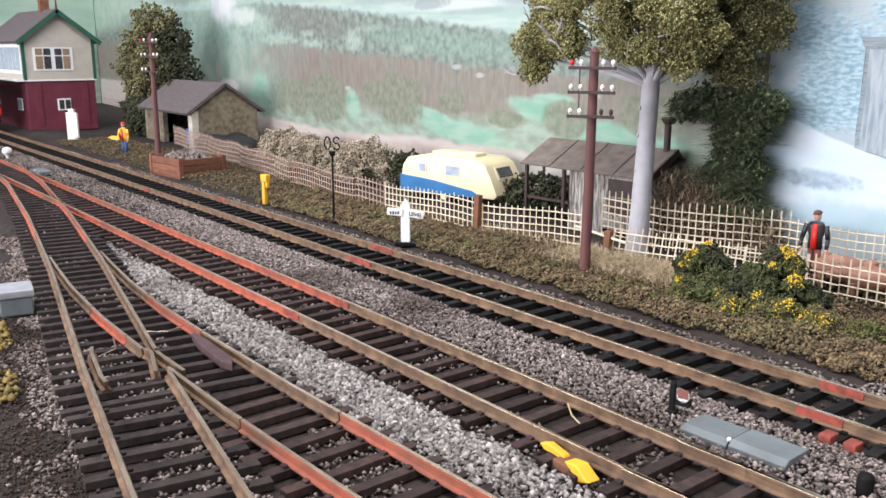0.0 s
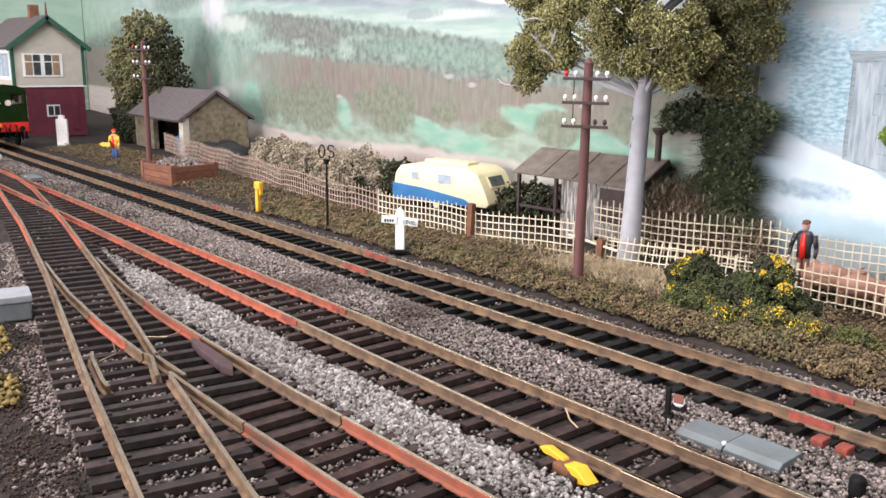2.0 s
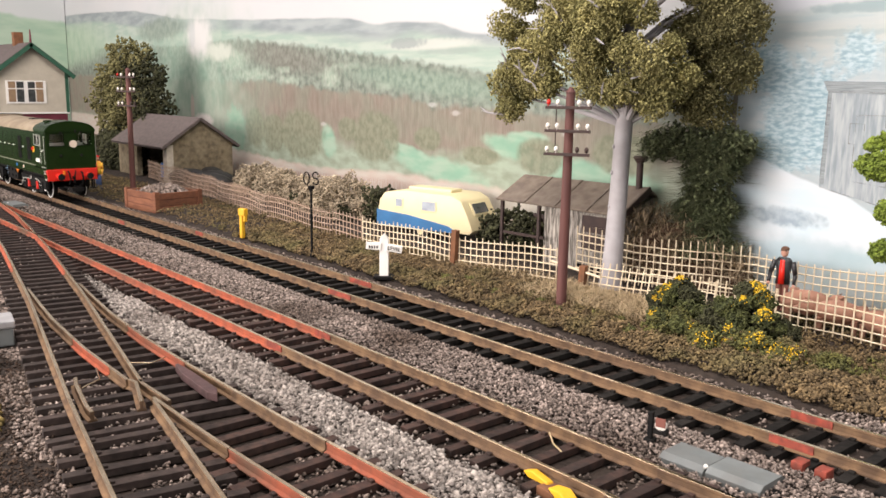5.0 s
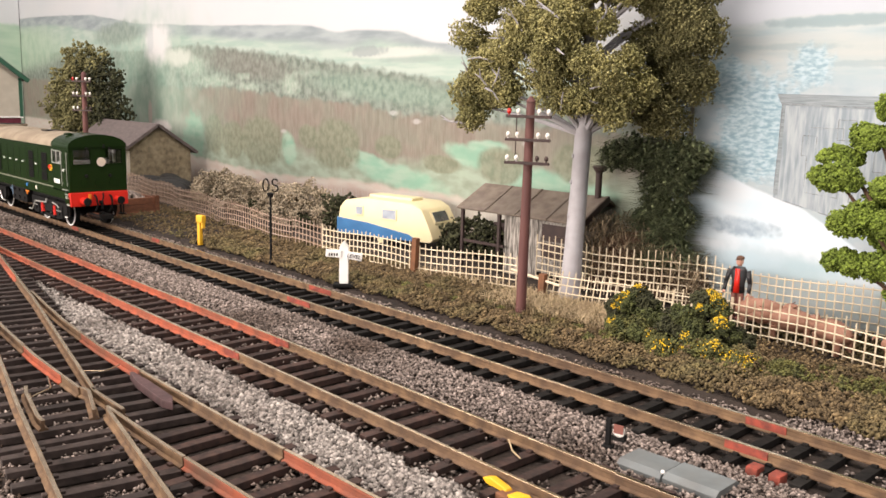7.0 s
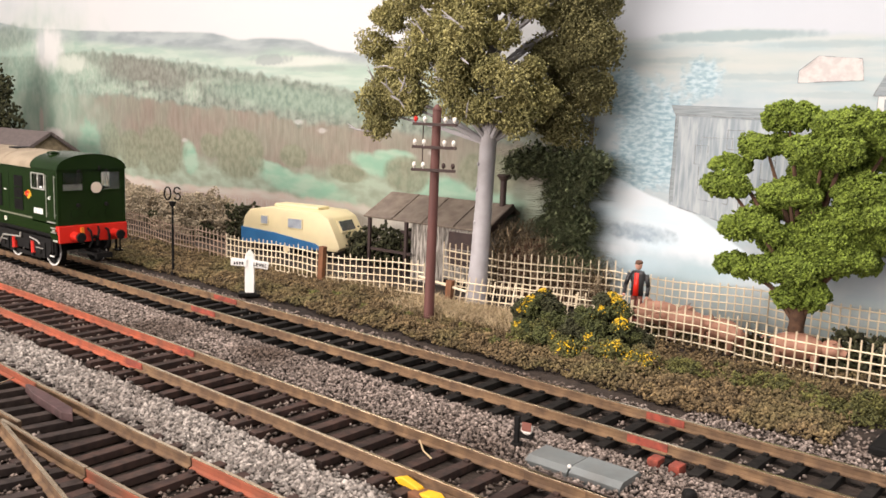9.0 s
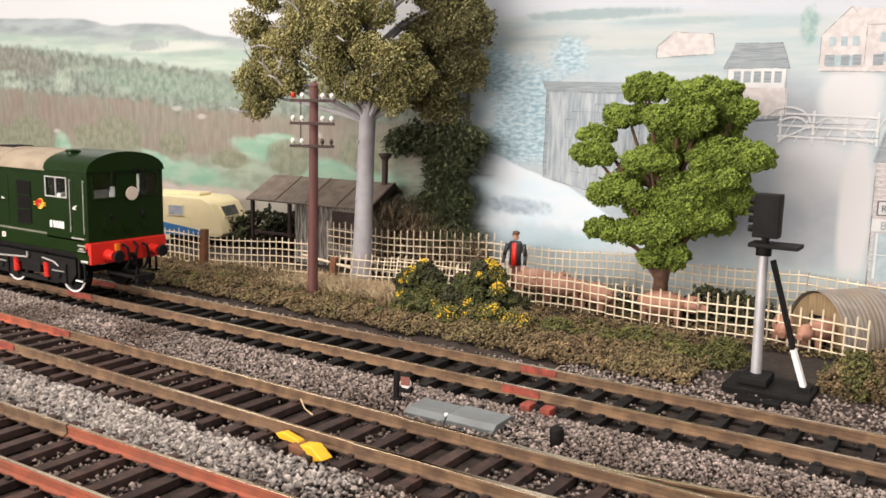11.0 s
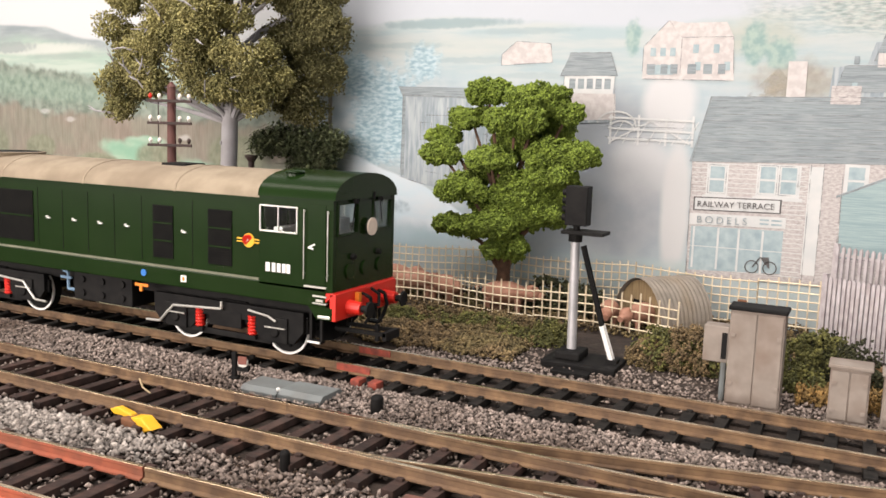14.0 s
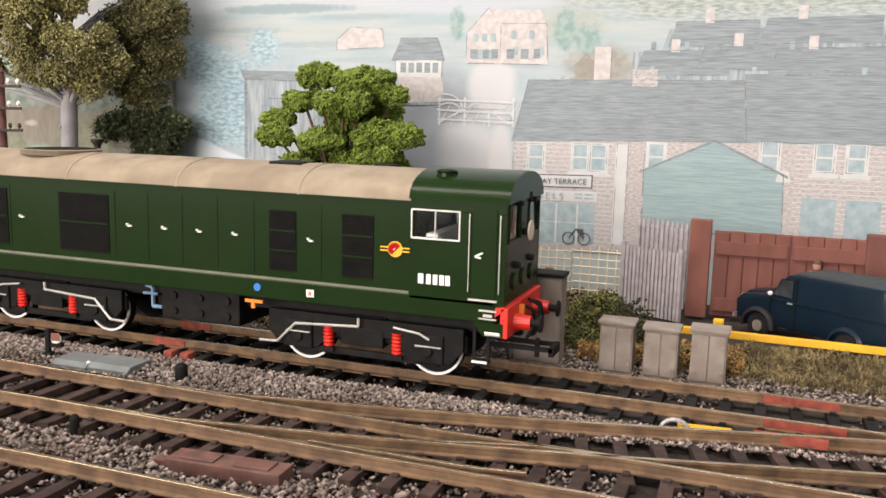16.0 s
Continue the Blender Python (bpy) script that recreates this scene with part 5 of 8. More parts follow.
def bogie(name, xc, parent):
    b = part(name, Shape().box(xc - 2.6, -1.22, 0.72, xc + 2.6, -1.1, 1.12).box(xc - 2.6, 1.1, 0.72, xc + 2.6, 1.22, 1.12).box(xc - 0.5, -1.1, 0.6, xc + 0.5, 1.1, 1.3), M_BLACK, parent, "black bogie with silver rods and red springs", bevel=0.03)
    for s in (-1, 1):
        y = s * 1.27
        for k in (-1, 1):
            xw = xc + k * 1.7
            part("axlebox", Shape().box(xw - 0.38, y - 0.14, 0.42, xw + 0.38, y + 0.14, 1.1).cyl((xw, y, 0.71), (xw, y + s * 0.2, 0.71), 0.17, 0.13, 12), M_BLACK, b, bevel=0.03)
            xs = xc + k * 0.9
            coil = Shape().loft([[(xs + r * math.cos(2 * math.pi * i / 12), y + s * 0.04 + r * math.sin(2 * math.pi * i / 12), 0.52 + j * 0.03) for i in range(12)] for j, r in enumerate([0.10, 0.135, 0.135] * 6)])
            part("spring", coil, M_RED, b, "red coil spring")
            part("spring_cap", Shape().box(xs - 0.17, y - 0.1, 0.42, xs + 0.17, y + s * 0.16, 0.52), M_BLACK, b)
        part("side_frame", Shape().prism([(xc - 2.55, 0.78), (xc - 2.25, 0.44), (xc - 1.2, 0.44), (xc - 0.8, 0.88), (xc + 0.8, 0.88), (xc + 1.2, 0.44), (xc + 2.25, 0.44), (xc + 2.55, 0.78), (xc + 2.55, 1.3), (xc - 2.55, 1.3)], "y", y - 0.08, y + 0.08), M_BLACK, b, bevel=0.02)
        part("equaliser_beam", Shape().box(xc - 1.5, y - 0.05, 0.34, xc + 1.5, y + 0.05, 0.5).box(xc - 0.55, y - 0.1, 0.62, xc + 0.55, y + 0.12, 1.05), M_BLACK, b, bevel=0.02)
        yo = s * 1.45
        k = 1 if xc < -5 else -1
        rod = [(xc + k * 0.05, yo, 1.32), (xc + k * 0.05, yo, 1.12), (xc + k * 1.75, yo, 1.02), (xc + k * 2.25, yo, 0.52), (xc + k * 2.75, yo, 0.5)]
        part("brake_rod", Shape().tube(rod, 0.035), M_SILVER, b, "silver brake rod")
        rod = [(xc - k * 0.85, yo, 1.2), (xc - k * 1.5, yo, 1.12), (xc - k * 1.75, yo, 1.0)]
        part("brake_rod", Shape().tube(rod, 0.03), M_SILVER, b)
        for q in (-1, 1):
            part("brake_edge", Shape().box(xc + q * 1.7 - 0.3, yo - 0.02, 0.82, xc + q * 1.7 + 0.35, yo + 0.01, 0.85), M_SILVER, b)
    return b


def wheelset(x):
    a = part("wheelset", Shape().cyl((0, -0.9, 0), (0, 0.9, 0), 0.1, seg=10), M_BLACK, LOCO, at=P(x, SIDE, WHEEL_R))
    for s in (-1, 1):
        w = Shape().cyl((0, s * 0.76, 0), (0, s * 1.0, 0), WHEEL_R - 0.005, seg=32)
        wheel = part("wheel", w, M_BLACK, a, smooth=True)
        for k in range(6):
            c, q = math.cos(k * math.pi / 3), math.sin(k * math.pi / 3)
            part("spoke", Shape().cyl((0.12 * c, s * 1.02, 0.12 * q), (0.5 * c, s * 1.02, 0.5 * q), 0.05, seg=5), M_BLACK, wheel)
        rim = [[(r * math.cos(2 * math.pi * i / 36), y, r * math.sin(2 * math.pi * i / 36)) for i in range(36)] for r, y in ((0.64, s * 0.99), (0.64, s * 1.05), (0.70, s * 1.05), (0.70, s * 0.99))]
        part("tyre", Shape().loft(rim, cap=False), M_TYRE, a, "white-painted wheel rim", smooth=True)
    return a


bogie("bogie", -0.85, LOCO)
bogie("bogie", -10.45, LOCO)
WHEELS = [wheelset(x) for x in WHEEL_X]


# ---- lineside things ----
M_POLE = mat("red_brown_creosoted_pole", (0.135, 0.052, 0.045), (0.09, 0.036, 0.033), 0.3, 0.7, stretch=(1, 1, 0.15), dirt=(0.09, 0.045, 0.035), dirt_size=1.5)
M_ARM = mat("dark_crossarm", (0.035, 0.022, 0.02), (0.05, 0.03, 0.026), 0.3, 0.7)
M_CERAMIC = mat("white_ceramic", (0.78, 0.75, 0.70), (0.68, 0.64, 0.58), 0.2, 0.35)
M_CREAM = mat("cream_gloss", (0.76, 0.66, 0.40), (0.72, 0.62, 0.38), 0.8, 0.4, dirt=(0.55, 0.46, 0.3), dirt_size=1.5)
M_CARAVAN_BLUE = mat("blue_gloss", (0.03, 0.16, 0.36), (0.025, 0.13, 0.30), 0.8, 0.4)
M_DARKGLASS = mat("dark_window", (0.025, 0.028, 0.03), (0.05, 0.055, 0.06), 0.5, 0.15, spec=0.6)
M_PALEGLASS = mat("pale_window", (0.42, 0.47, 0.52), (0.30, 0.34, 0.40), 0.4, 0.15, spec=0.6)
M_RUBBER = mat("black_rubber", (0.011, 0.011, 0.011), (0.018, 0.017, 0.016), 0.3, 0.6, spec=0.3)
M_PLANK = mat("weathered_grey_planks", (0.42, 0.39, 0.35), (0.12, 0.11, 0.095), 0.25, 0.9, stretch=(3, 3, 0.35), rnd=0.35, contrast=0.2)
M_TIN = mat("brown_grey_felt_roof", (0.20, 0.165, 0.13), (0.13, 0.10, 0.08), 0.5, 0.85, bump=0.2, dirt=(0.24, 0.21, 0.18), dirt_size=1.5)
M_BARK = mat("smooth_grey_trunk", (0.40, 0.39, 0.41), (0.34, 0.33, 0.34), 0.5, 0.7, dirt=(0.27, 0.25, 0.24), dirt_size=1.5, dirt_amount=0.3, bump=0.05)
M_MESH = mat("cream_plastic_mesh", (0.74, 0.65, 0.49), (0.62, 0.52, 0.36), 0.5, 0.7, dirt=(0.35, 0.25, 0.15), dirt_size=2.0)
M_DRYBUSH = mat("dry_sandy_flock", (0.44, 0.37, 0.27), (0.27, 0.22, 0.15), 0.6, 0.95, island=0.4)
M_LEAF_GORSE = mat("olive_gorse_flock", (0.085, 0.095, 0.03), (0.045, 0.055, 0.02), 0.3, 0.95, island=0.5)
M_POST = mat("rusty_brown_post", (0.20, 0.085, 0.04), (0.13, 0.06, 0.03), 0.3, 0.85)
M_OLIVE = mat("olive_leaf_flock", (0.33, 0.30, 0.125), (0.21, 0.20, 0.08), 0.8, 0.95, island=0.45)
# shade tone of the tall tree's crown, lit tone of the far tree's
M_OLIVE_SHADING = mat("olive_flock_shading", (0.20, 0.185, 0.08), (0.12, 0.115, 0.048), 0.8, 0.95, island=0.4)
M_BRIGHT = mat("bright_green_foam", (0.165, 0.225, 0.032), (0.10, 0.145, 0.021), 0.25, 0.95, island=0.4)
M_IVY = mat("dark_ivy_fibre", (0.15, 0.17, 0.085), (0.055, 0.075, 0.034), 0.4, 0.7, island=0.7)
M_BROWNBARK = mat("brown_bark", (0.12, 0.065, 0.04), (0.07, 0.04, 0.025), 0.2, 0.9, bump=0.5)
M_GREYPAINT = mat("grey_cabinet_paint", (0.25, 0.215, 0.185), (0.195, 0.165, 0.14), 0.5, 0.75, dirt=(0.16, 0.10, 0.07), dirt_size=1.0, dirt_amount=0.5)
M_BLUEGREY = mat("blue_grey_plastic", (0.16, 0.18, 0.18), (0.125, 0.14, 0.14), 0.5, 0.6, dirt=(0.17, 0.16, 0.145), dirt_size=0.6)
M_ALU = mat("dull_aluminium", (0.46, 0.46, 0.47), (0.38, 0.38, 0.39), 0.4, 0.4, 0.4)
M_PIG = mat("pink_brown_pig", (0.37, 0.195, 0.135), (0.27, 0.13, 0.085), 0.4, 0.7, dirt=(0.25, 0.12, 0.08), dirt_size=0.7)
M_WINE = mat("wine_red_boards", (0.15, 0.026, 0.044), (0.115, 0.02, 0.034), 0.8, 0.7, dirt=(0.12, 0.03, 0.04), dirt_size=2)
M_BUFF = mat("buff_boarding", (0.50, 0.46, 0.38), (0.44, 0.40, 0.33), 0.8, 0.7)
M_SLATE = mat("brown_slate_roof", (0.115, 0.092, 0.088), (0.08, 0.066, 0.063), 0.3, 0.8, stretch=(1, 1, 1))
M_TRIMGREEN = mat("dark_green_trim", (0.025, 0.10, 0.06), (0.02, 0.08, 0.05), 0.6, 0.6)
M_STONEWALL = mat("rubble_stone_wall", (0.19, 0.155, 0.10), (0.10, 0.08, 0.052), 0.35, 0.95, bump=0.6, dirt=(0.30, 0.26, 0.18), dirt_size=0.9, rnd=0.3)
M_CRATE = mat("orange_brown_boards", (0.19, 0.075, 0.038), (0.13, 0.05, 0.027), 0.3, 0.8, stretch=(0.4, 1, 2), rnd=0.25)
M_GATE = mat("maroon_brown_boards", (0.20, 0.075, 0.055), (0.15, 0.055, 0.042), 0.5, 0.75, stretch=(1, 1, 0.3), rnd=0.15)
M_PALING = mat("pale_grey_palings", (0.46, 0.43, 0.44), (0.34, 0.31, 0.32), 0.3, 0.6, dirt=(0.25, 0.2, 0.18), dirt_size=1)
M_VAN = mat("navy_van_paint", (0.004, 0.011, 0.020), (0.005, 0.014, 0.025), 0.8, 0.33, coat=0.06, spec=0.22)
M_VANROOF = mat("dusty_van_roof", (0.034, 0.042, 0.048), (0.026, 0.032, 0.037), 0.6, 0.6)


def bars(s, x0, x1, y0, y1, z0, z1):
    return s.box(x0, y0, z0, x1, y1, z1)


def telegraph_pole(x, y, z, h, r, gap, first, lean, label, front=1):
    t = thing("telegraph_pole", x, y, z, 27, label, "pole", "telegraph poles")
    part("pole", Shape().cyl((0, 0, 0), (lean, 0, h), r, r * 0.8, 12).cyl((lean, 0, h), (lean, 0, h + 0.18), r * 0.95, 0.04, 10), M_POLE, t, smooth=True)
    for k in range(3):
        zz, xo = first - k * gap, lean * (first - k * gap) / h
        arm = part("crossarm", Shape().box(xo - 0.78, -r - 0.1, zz - 0.05, xo + 0.78, -r + 0.02, zz + 0.05), M_ARM, t, "dark crossarm", bevel=0.01)
        for j, xi in enumerate((-0.68, -0.36, 0.36, 0.68)):
            red = k == 0 and j == 0
            c = Shape().cyl((xo + xi, -r - 0.04, zz + 0.05), (xo + xi, -r - 0.04, zz + 0.12), 0.025, seg=6)
            c.ball((xo + xi, -r - 0.04, zz + 0.17), 0.075, 0.075, 0.10, 8, 6)
            part("insulator", c, M_RED if red else (M_ARM if j > 1 and k == 2 else M_CERAMIC), arm, "red insulator" if red else "", smooth=True)
    part("stay_wire", Shape().cyl((lean - 0.42, -r, first - 2 * gap), (lean - 0.42, -r, first), 0.02, seg=5), M_ARM, t)
    return t


telegraph_pole(-19.2, 5.2, -0.22, 7.45, 0.19, 0.78, 6.95, 0.04, "tall red-brown telegraph pole with three crossarms, on the grass verge")
telegraph_pole(-58.6, 5.6, -0.25, 8.35, 0.2, 0.95, 7.9, 0.05, "distant brown telegraph pole with white insulators near the stone hut")


def gradient_post():
    t = thing("gradient_post", -27.0, 3.35, -0.3, 48, "white gradient post with two lettered arms, on a black base", "sign")
    part("base", Shape().box(-0.42, -0.32, 0, 0.42, 0.32, 0.14), M_BLACK, t, bevel=0.03)
    post = part("post", Shape().box(-0.18, -0.14, 0.1, 0.18, 0.14, 1.62), M_WHITE, t, bevel=0.02)
    part("finial", Shape().prism([(-0.18, 1.62), (0.18, 1.62), (0, 1.86)], "y", -0.14, 0.14), M_WHITE, post)
    for s, name in ((-1, "arm"), (1, "arm")):
        a = math.radians(-9 if s > 0 else -4)
        m = Matrix.Translation((0, -0.15, 1.33)) @ Matrix.Rotation(-a * 1.0, 4, "Y")
        arm = part(name, Shape().box(0.1 if s > 0 else -0.72, -0.04, -0.15, 0.74 if s > 0 else -0.1, 0.04, 0.15, m), M_WHITE, t, bevel=0.03)
        if s > 0:
            cu = bpy.data.curves.new("level_lettering", "FONT")
            cu.body, cu.size, cu.extrude = "LEVEL", 0.21 * U, 0.006 * U
            cu.materials.append(M_BLACK)
            ob = new("lettering", cu)
            ob.parent = arm
            ob.matrix_basis = P(0.13, -0.205, 1.235, 90, 9, 0)
        else:
            w = Shape()
            for k in range(4):
                w.box(-0.6 + k * 0.1, -0.2, 1.27, -0.54 + k * 0.1, -0.188, 1.38)
            part("writing", w, M_BLACK, arm)


gradient_post()


def loop_sign():
    t = thing("loop_sign", -32.6, 3.5, -0.3, 50, "thin black iron post with two looped letters on top", "sign")
    part("post", Shape().cyl((0, 0, 0), (0, 0, 3.1), 0.06, 0.045, 8).cyl((0, 0, 0), (0, 0, 0.2), 0.12, 0.06, 8).cyl((0, 0, 3.0), (0, 0, 3.2), 0.1, 0.16, 8), M_BLACK, t)
    o = [(-0.2 + 0.13 * math.cos(a), 0, 3.55 + 0.28 * math.sin(a)) for a in np.linspace(0, 2 * math.pi, 17)]
    part("letter", Shape().tube(o, 0.035), M_BLACK, t)
    sx = [(0.2 + 0.13 * math.cos(a), 0, 3.68 + 0.14 * math.sin(a)) for a in np.linspace(0.3, 4.4, 9)] + [(0.2 + 0.13 * math.cos(a), 0, 3.41 + 0.14 * math.sin(a)) for a in np.linspace(1.3, -2.8, 9)]
    part("letter", Shape().tube(sx, 0.035), M_BLACK, t)


loop_sign()


def hydrant():
    t = thing("hydrant_post", -38.7, 3.3, -0.3, 10, "bright yellow lineside hydrant post", "post")
    part("post", Shape().box(-0.12, -0.10, 0, 0.08, 0.10, 1.5), M_YELLOW, t, bevel=0.03)
    part("head", Shape().box(-0.16, -0.14, 1.15, 0.30, 0.14, 1.52).box(0.17, -0.10, 0.85, 0.30, 0.10, 1.2), M_YELLOW, t, bevel=0.06)


hydrant()


def crate():
    t = thing("ballast_bin", -51.6, 4.75, -0.4, 6, "orange-brown timber bin heaped with grey stone", "bin")
    hx, hy, h = 1.75, 1.45, 1.2
    for k in range(3):
        z0, z1 = k * h / 3 + 0.01, (k + 1) * h / 3 - 0.01
        for y in (-hy, hy):
            part("board", Shape().box(-hx, y - 0.1, z0, hx, y + 0.1, z1), M_CRATE, t, bevel=0.02)
        for x in (-hx, hx):
            part("board", Shape().box(x - 0.1, -hy + 0.1, z0, x + 0.1, hy - 0.1, z1), M_CRATE, t, bevel=0.02)
    for x in (-hx, hx):
        for y in (-hy, hy):
            part("corner_post", Shape().box(x - 0.14, y - 0.14, 0, x + 0.14, y + 0.14, h + 0.08), M_CRATE, t)
    n = 500
    xy = np.stack([RNG.uniform(-hx, hx, n), RNG.uniform(-hy, hy, n)], -1) * 0.93
    zz = 0.9 + 0.55 * np.clip(1 - (xy[:, 0] / hx) ** 2 - (xy[:, 1] / hy) ** 2, 0, 1)
    v, f = crumbs(RNG, np.column_stack([xy, zz]), RNG.uniform(0.09, 0.2, n))
    ob = new("stone_heap", raw_mesh("stone_heap", v, f, M_STONE))
    ob.parent = t
    tagged(ob, "grey crushed stone", kind="stuff")


crate()


def caravan():
    t = thing("caravan", -34.1, 12.3, -0.5, 13, "cream and blue touring caravan behind the mesh fence", "caravan")
    prof = [(-3.0, 0.55), (-3.15, 0.9), (-2.95, 1.9), (-2.6, 2.3), (-1.2, 2.5), (1.8, 2.45), (2.35, 2.2), (2.75, 1.5), (3.1, 0.75), (2.9, 0.55)]
    low = [(-3.05, 0.5), (-3.16, 0.95), (2.45, 0.95), (2.6, 0.5)]
    part("body", Shape().prism(prof, "y", -1.3, 1.3), M_CREAM, t, "cream body", bevel=0.12, smooth=True)
    part("blue_band", Shape().prism([(-3.12, 0.52), (-3.12, 1.35), (-1.0, 1.22), (1.6, 0.88), (2.3, 0.55)], "y", -1.335, 1.335), M_CARAVAN_BLUE, t, "blue lower side", bevel=0.02)
    part("roof_vent", Shape().box(-1.6, -0.5, 2.45, 1.2, 0.5, 2.62), M_CREAM, t, bevel=0.06)
    for x, w, z0, z1 in ((-1.6, 0.42, 1.62, 2.02), (0.35, 0.85, 1.55, 2.02)):
        part("window", Shape().box(x - w / 2, -1.345, z0, x + w / 2, -1.29, z1), M_PALEGLASS, t, bevel=0.02)
        part("window_frame", Shape().box(x - w / 2 - 0.06, -1.335, z0 - 0.06, x + w / 2 + 0.06, -1.3, z1 + 0.06), M_CREAM, t, bevel=0.02)
    m = Matrix.Translation((2.62, 0, 1.78)) @ Matrix.Rotation(-0.52, 4, "Y")
    part("end_window", Shape().box(-0.03, -0.6, -0.28, 0.06, 0.6, 0.26, m), M_DARKGLASS, t, bevel=0.02)
    part("end_window_frame", Shape().box(-0.05, -0.7, -0.36, 0.035, 0.7, 0.34, m), M_CREAM, t, bevel=0.02)
    part("hitch_cover", Shape().cyl((2.85, 0.1, 0.85), (3.1, 0.1, 0.9), 0.16, seg=12), M_BROWNBARK, t)
    for y in (-1.15, 1.15):
        w = part("wheel", Shape().cyl((-0.2, y - 0.15, 0.42), (-0.2, y + 0.15, 0.42), 0.42, seg=20), M_RUBBER, t)
        part("hub", Shape().cyl((-0.2, y - 0.17, 0.42), (-0.2, y + 0.17, 0.42), 0.18, seg=12), M_CREAM, w)
    part("drawbar", Shape().box(2.6, -0.08, 0.4, 4.0, 0.08, 0.55).cyl((3.6, 0, 0.0), (3.6, 0, 0.5), 0.09, seg=8), M_BLACK, t)


caravan()


def shed():
    t = thing("timber_shed", -24.2, 11.5, -0.2, 3, "weathered grey timber shed with a sloping felt roof and open porch", "shed")
    n, w = 7, 1.9
    for k in range(n):
        x = -1.55 + k * w / n
        part("plank", Shape().box(x + 0.012, -0.03, -0.28, x + w / n - 0.012, 0.07, 2.45), M_PLANK, t)
    door = part("door", Shape().box(0.38, -0.045, 0.05, 2.06, 0.05, 2.4), M_PLANK, t, "grey boarded door with a dark window", bevel=0.02)
    part("door_window", Shape().box(0.56, -0.06, 0.72, 1.9, -0.02, 2.25), M_ARM, door)
    part("glazing_bar", Shape().box(0.6, -0.07, 1.42, 1.86, -0.03, 1.48).box(0.5, -0.075, 0.66, 0.58, -0.03, 2.3).box(1.88, -0.075, 0.66, 1.96, -0.03, 2.3).box(0.58, -0.075, 0.66, 1.88, -0.03, 0.74).box(0.58, -0.075, 2.22, 1.88, -0.03, 2.3), M_PLANK, door)
    for x in (2.6, -1.55):
        part("side_wall", Shape().prism([(0.07, -0.28), (2.7, -0.28), (2.7, 3.1), (0.07, 2.45)], "x", x, x + 0.08), M_PLANK, t)
    part("plank", Shape().box(2.1, -0.03, -0.28, 2.6, 0.07, 2.45), M_PLANK, t)
    part("back_wall", Shape().box(-1.47, 2.62, -0.28, 2.6, 2.7, 3.1), M_PLANK, t)
    for k in range(4):
        x0 = -4.0 + k * 1.72
        m = Matrix.Translation((0, -0.55, 2.42)) @ Matrix.Rotation(math.radians(27), 4, "X")
        part("roof_sheet", Shape().box(x0, 0, 0, x0 + 1.69, 2.2, 0.09, m), M_TIN, t, "brown-grey felt roof sheet", bevel=0.02)
        part("roof_batten", Shape().box(x0 + 1.66, -0.02, 0.05, x0 + 1.76, 2.2, 0.13, m), M_TIN, t)
    m2 = Matrix.Translation((0, 1.4, 3.42)) @ Matrix.Rotation(math.radians(-30), 4, "X")
    part("rear_roof", Shape().box(-4.0, 0, 0, 2.85, 1.8, 0.09, m2), M_TIN, t)
    part("bargeboard", Shape().box(2.84, 0, -0.16, 2.96, 2.25, 0.1, Matrix.Translation((0, -0.55, 2.42)) @ Matrix.Rotation(math.radians(27), 4, "X")), M_ARM, t)
    for x in (-3.8, -1.6):
        part("porch_post", Shape().box(x - 0.07, -0.4, -0.28, x + 0.07, -0.26, 2.5), M_ARM, t)
    part("porch_rail", Shape().box(-3.8, -0.36, 0.9, -1.3, -0.28, 1.02), M_ARM, t)
    part("porch_screen", Shape().box(-3.8, 1.9, 0, -1.3, 2.0, 1.6), M_ARM, t)
    part("stove_pipe", Shape().cyl((2.45, 1.3, 3.3), (2.45, 1.3, 4.5), 0.14, seg=10).cyl((2.45, 1.3, 4.5), (2.45, 1.3, 4.72), 0.14, 0.3, 10).cyl((2.45, 1.3, 4.72), (2.45, 1.3, 4.8), 0.3, 0.28, 10), M_ARM, t, smooth=True)


shed()


# ---- trees and shrubs ----
def leaf_ball(rng, c, rx, ry, rz, n, r0, r1, rough=0.35):
    d = rng.normal(size=(n, 3))
    d /= np.linalg.norm(d, axis=1)[:, None]
    k = rng.uniform(0.72, 1.05, n) ** 0.6
    k = k * (1 + rough * np.array([noise.noise(Vector((*(q * 2.2 + np.array(c)),))) for q in d]))
    return crumbs(rng, np.array(c) + d * k[:, None] * np.array([rx, ry, rz]), rng.uniform(r0, r1, n))


def tuft(rng, c, r, n, size, fibres, squash=0.85):
    """A loose clump of flock: lumps through its whole depth and fibres that fray its outline."""
    d = rng.normal(size=(n, 3))
    d /= np.linalg.norm(d, axis=1)[:, None]
    lobes = 1 + 0.45 * np.array([noise.noise(Vector((*(q * 2.4 + np.array(c) * 1.7),))) for q in d])
    depth = rng.uniform(0.12, 1.0, n) ** 0.45
    pts = np.array(c) + d * (depth * lobes)[:, None] * np.array([r, r * 0.9, r * squash])
    k = rng.choice(n, fibres)
    return joined(crumbs(rng, pts, rng.uniform(*size, n)), blades(rng, pts[k], 0.30, 0.020, 1.3, 0.4))


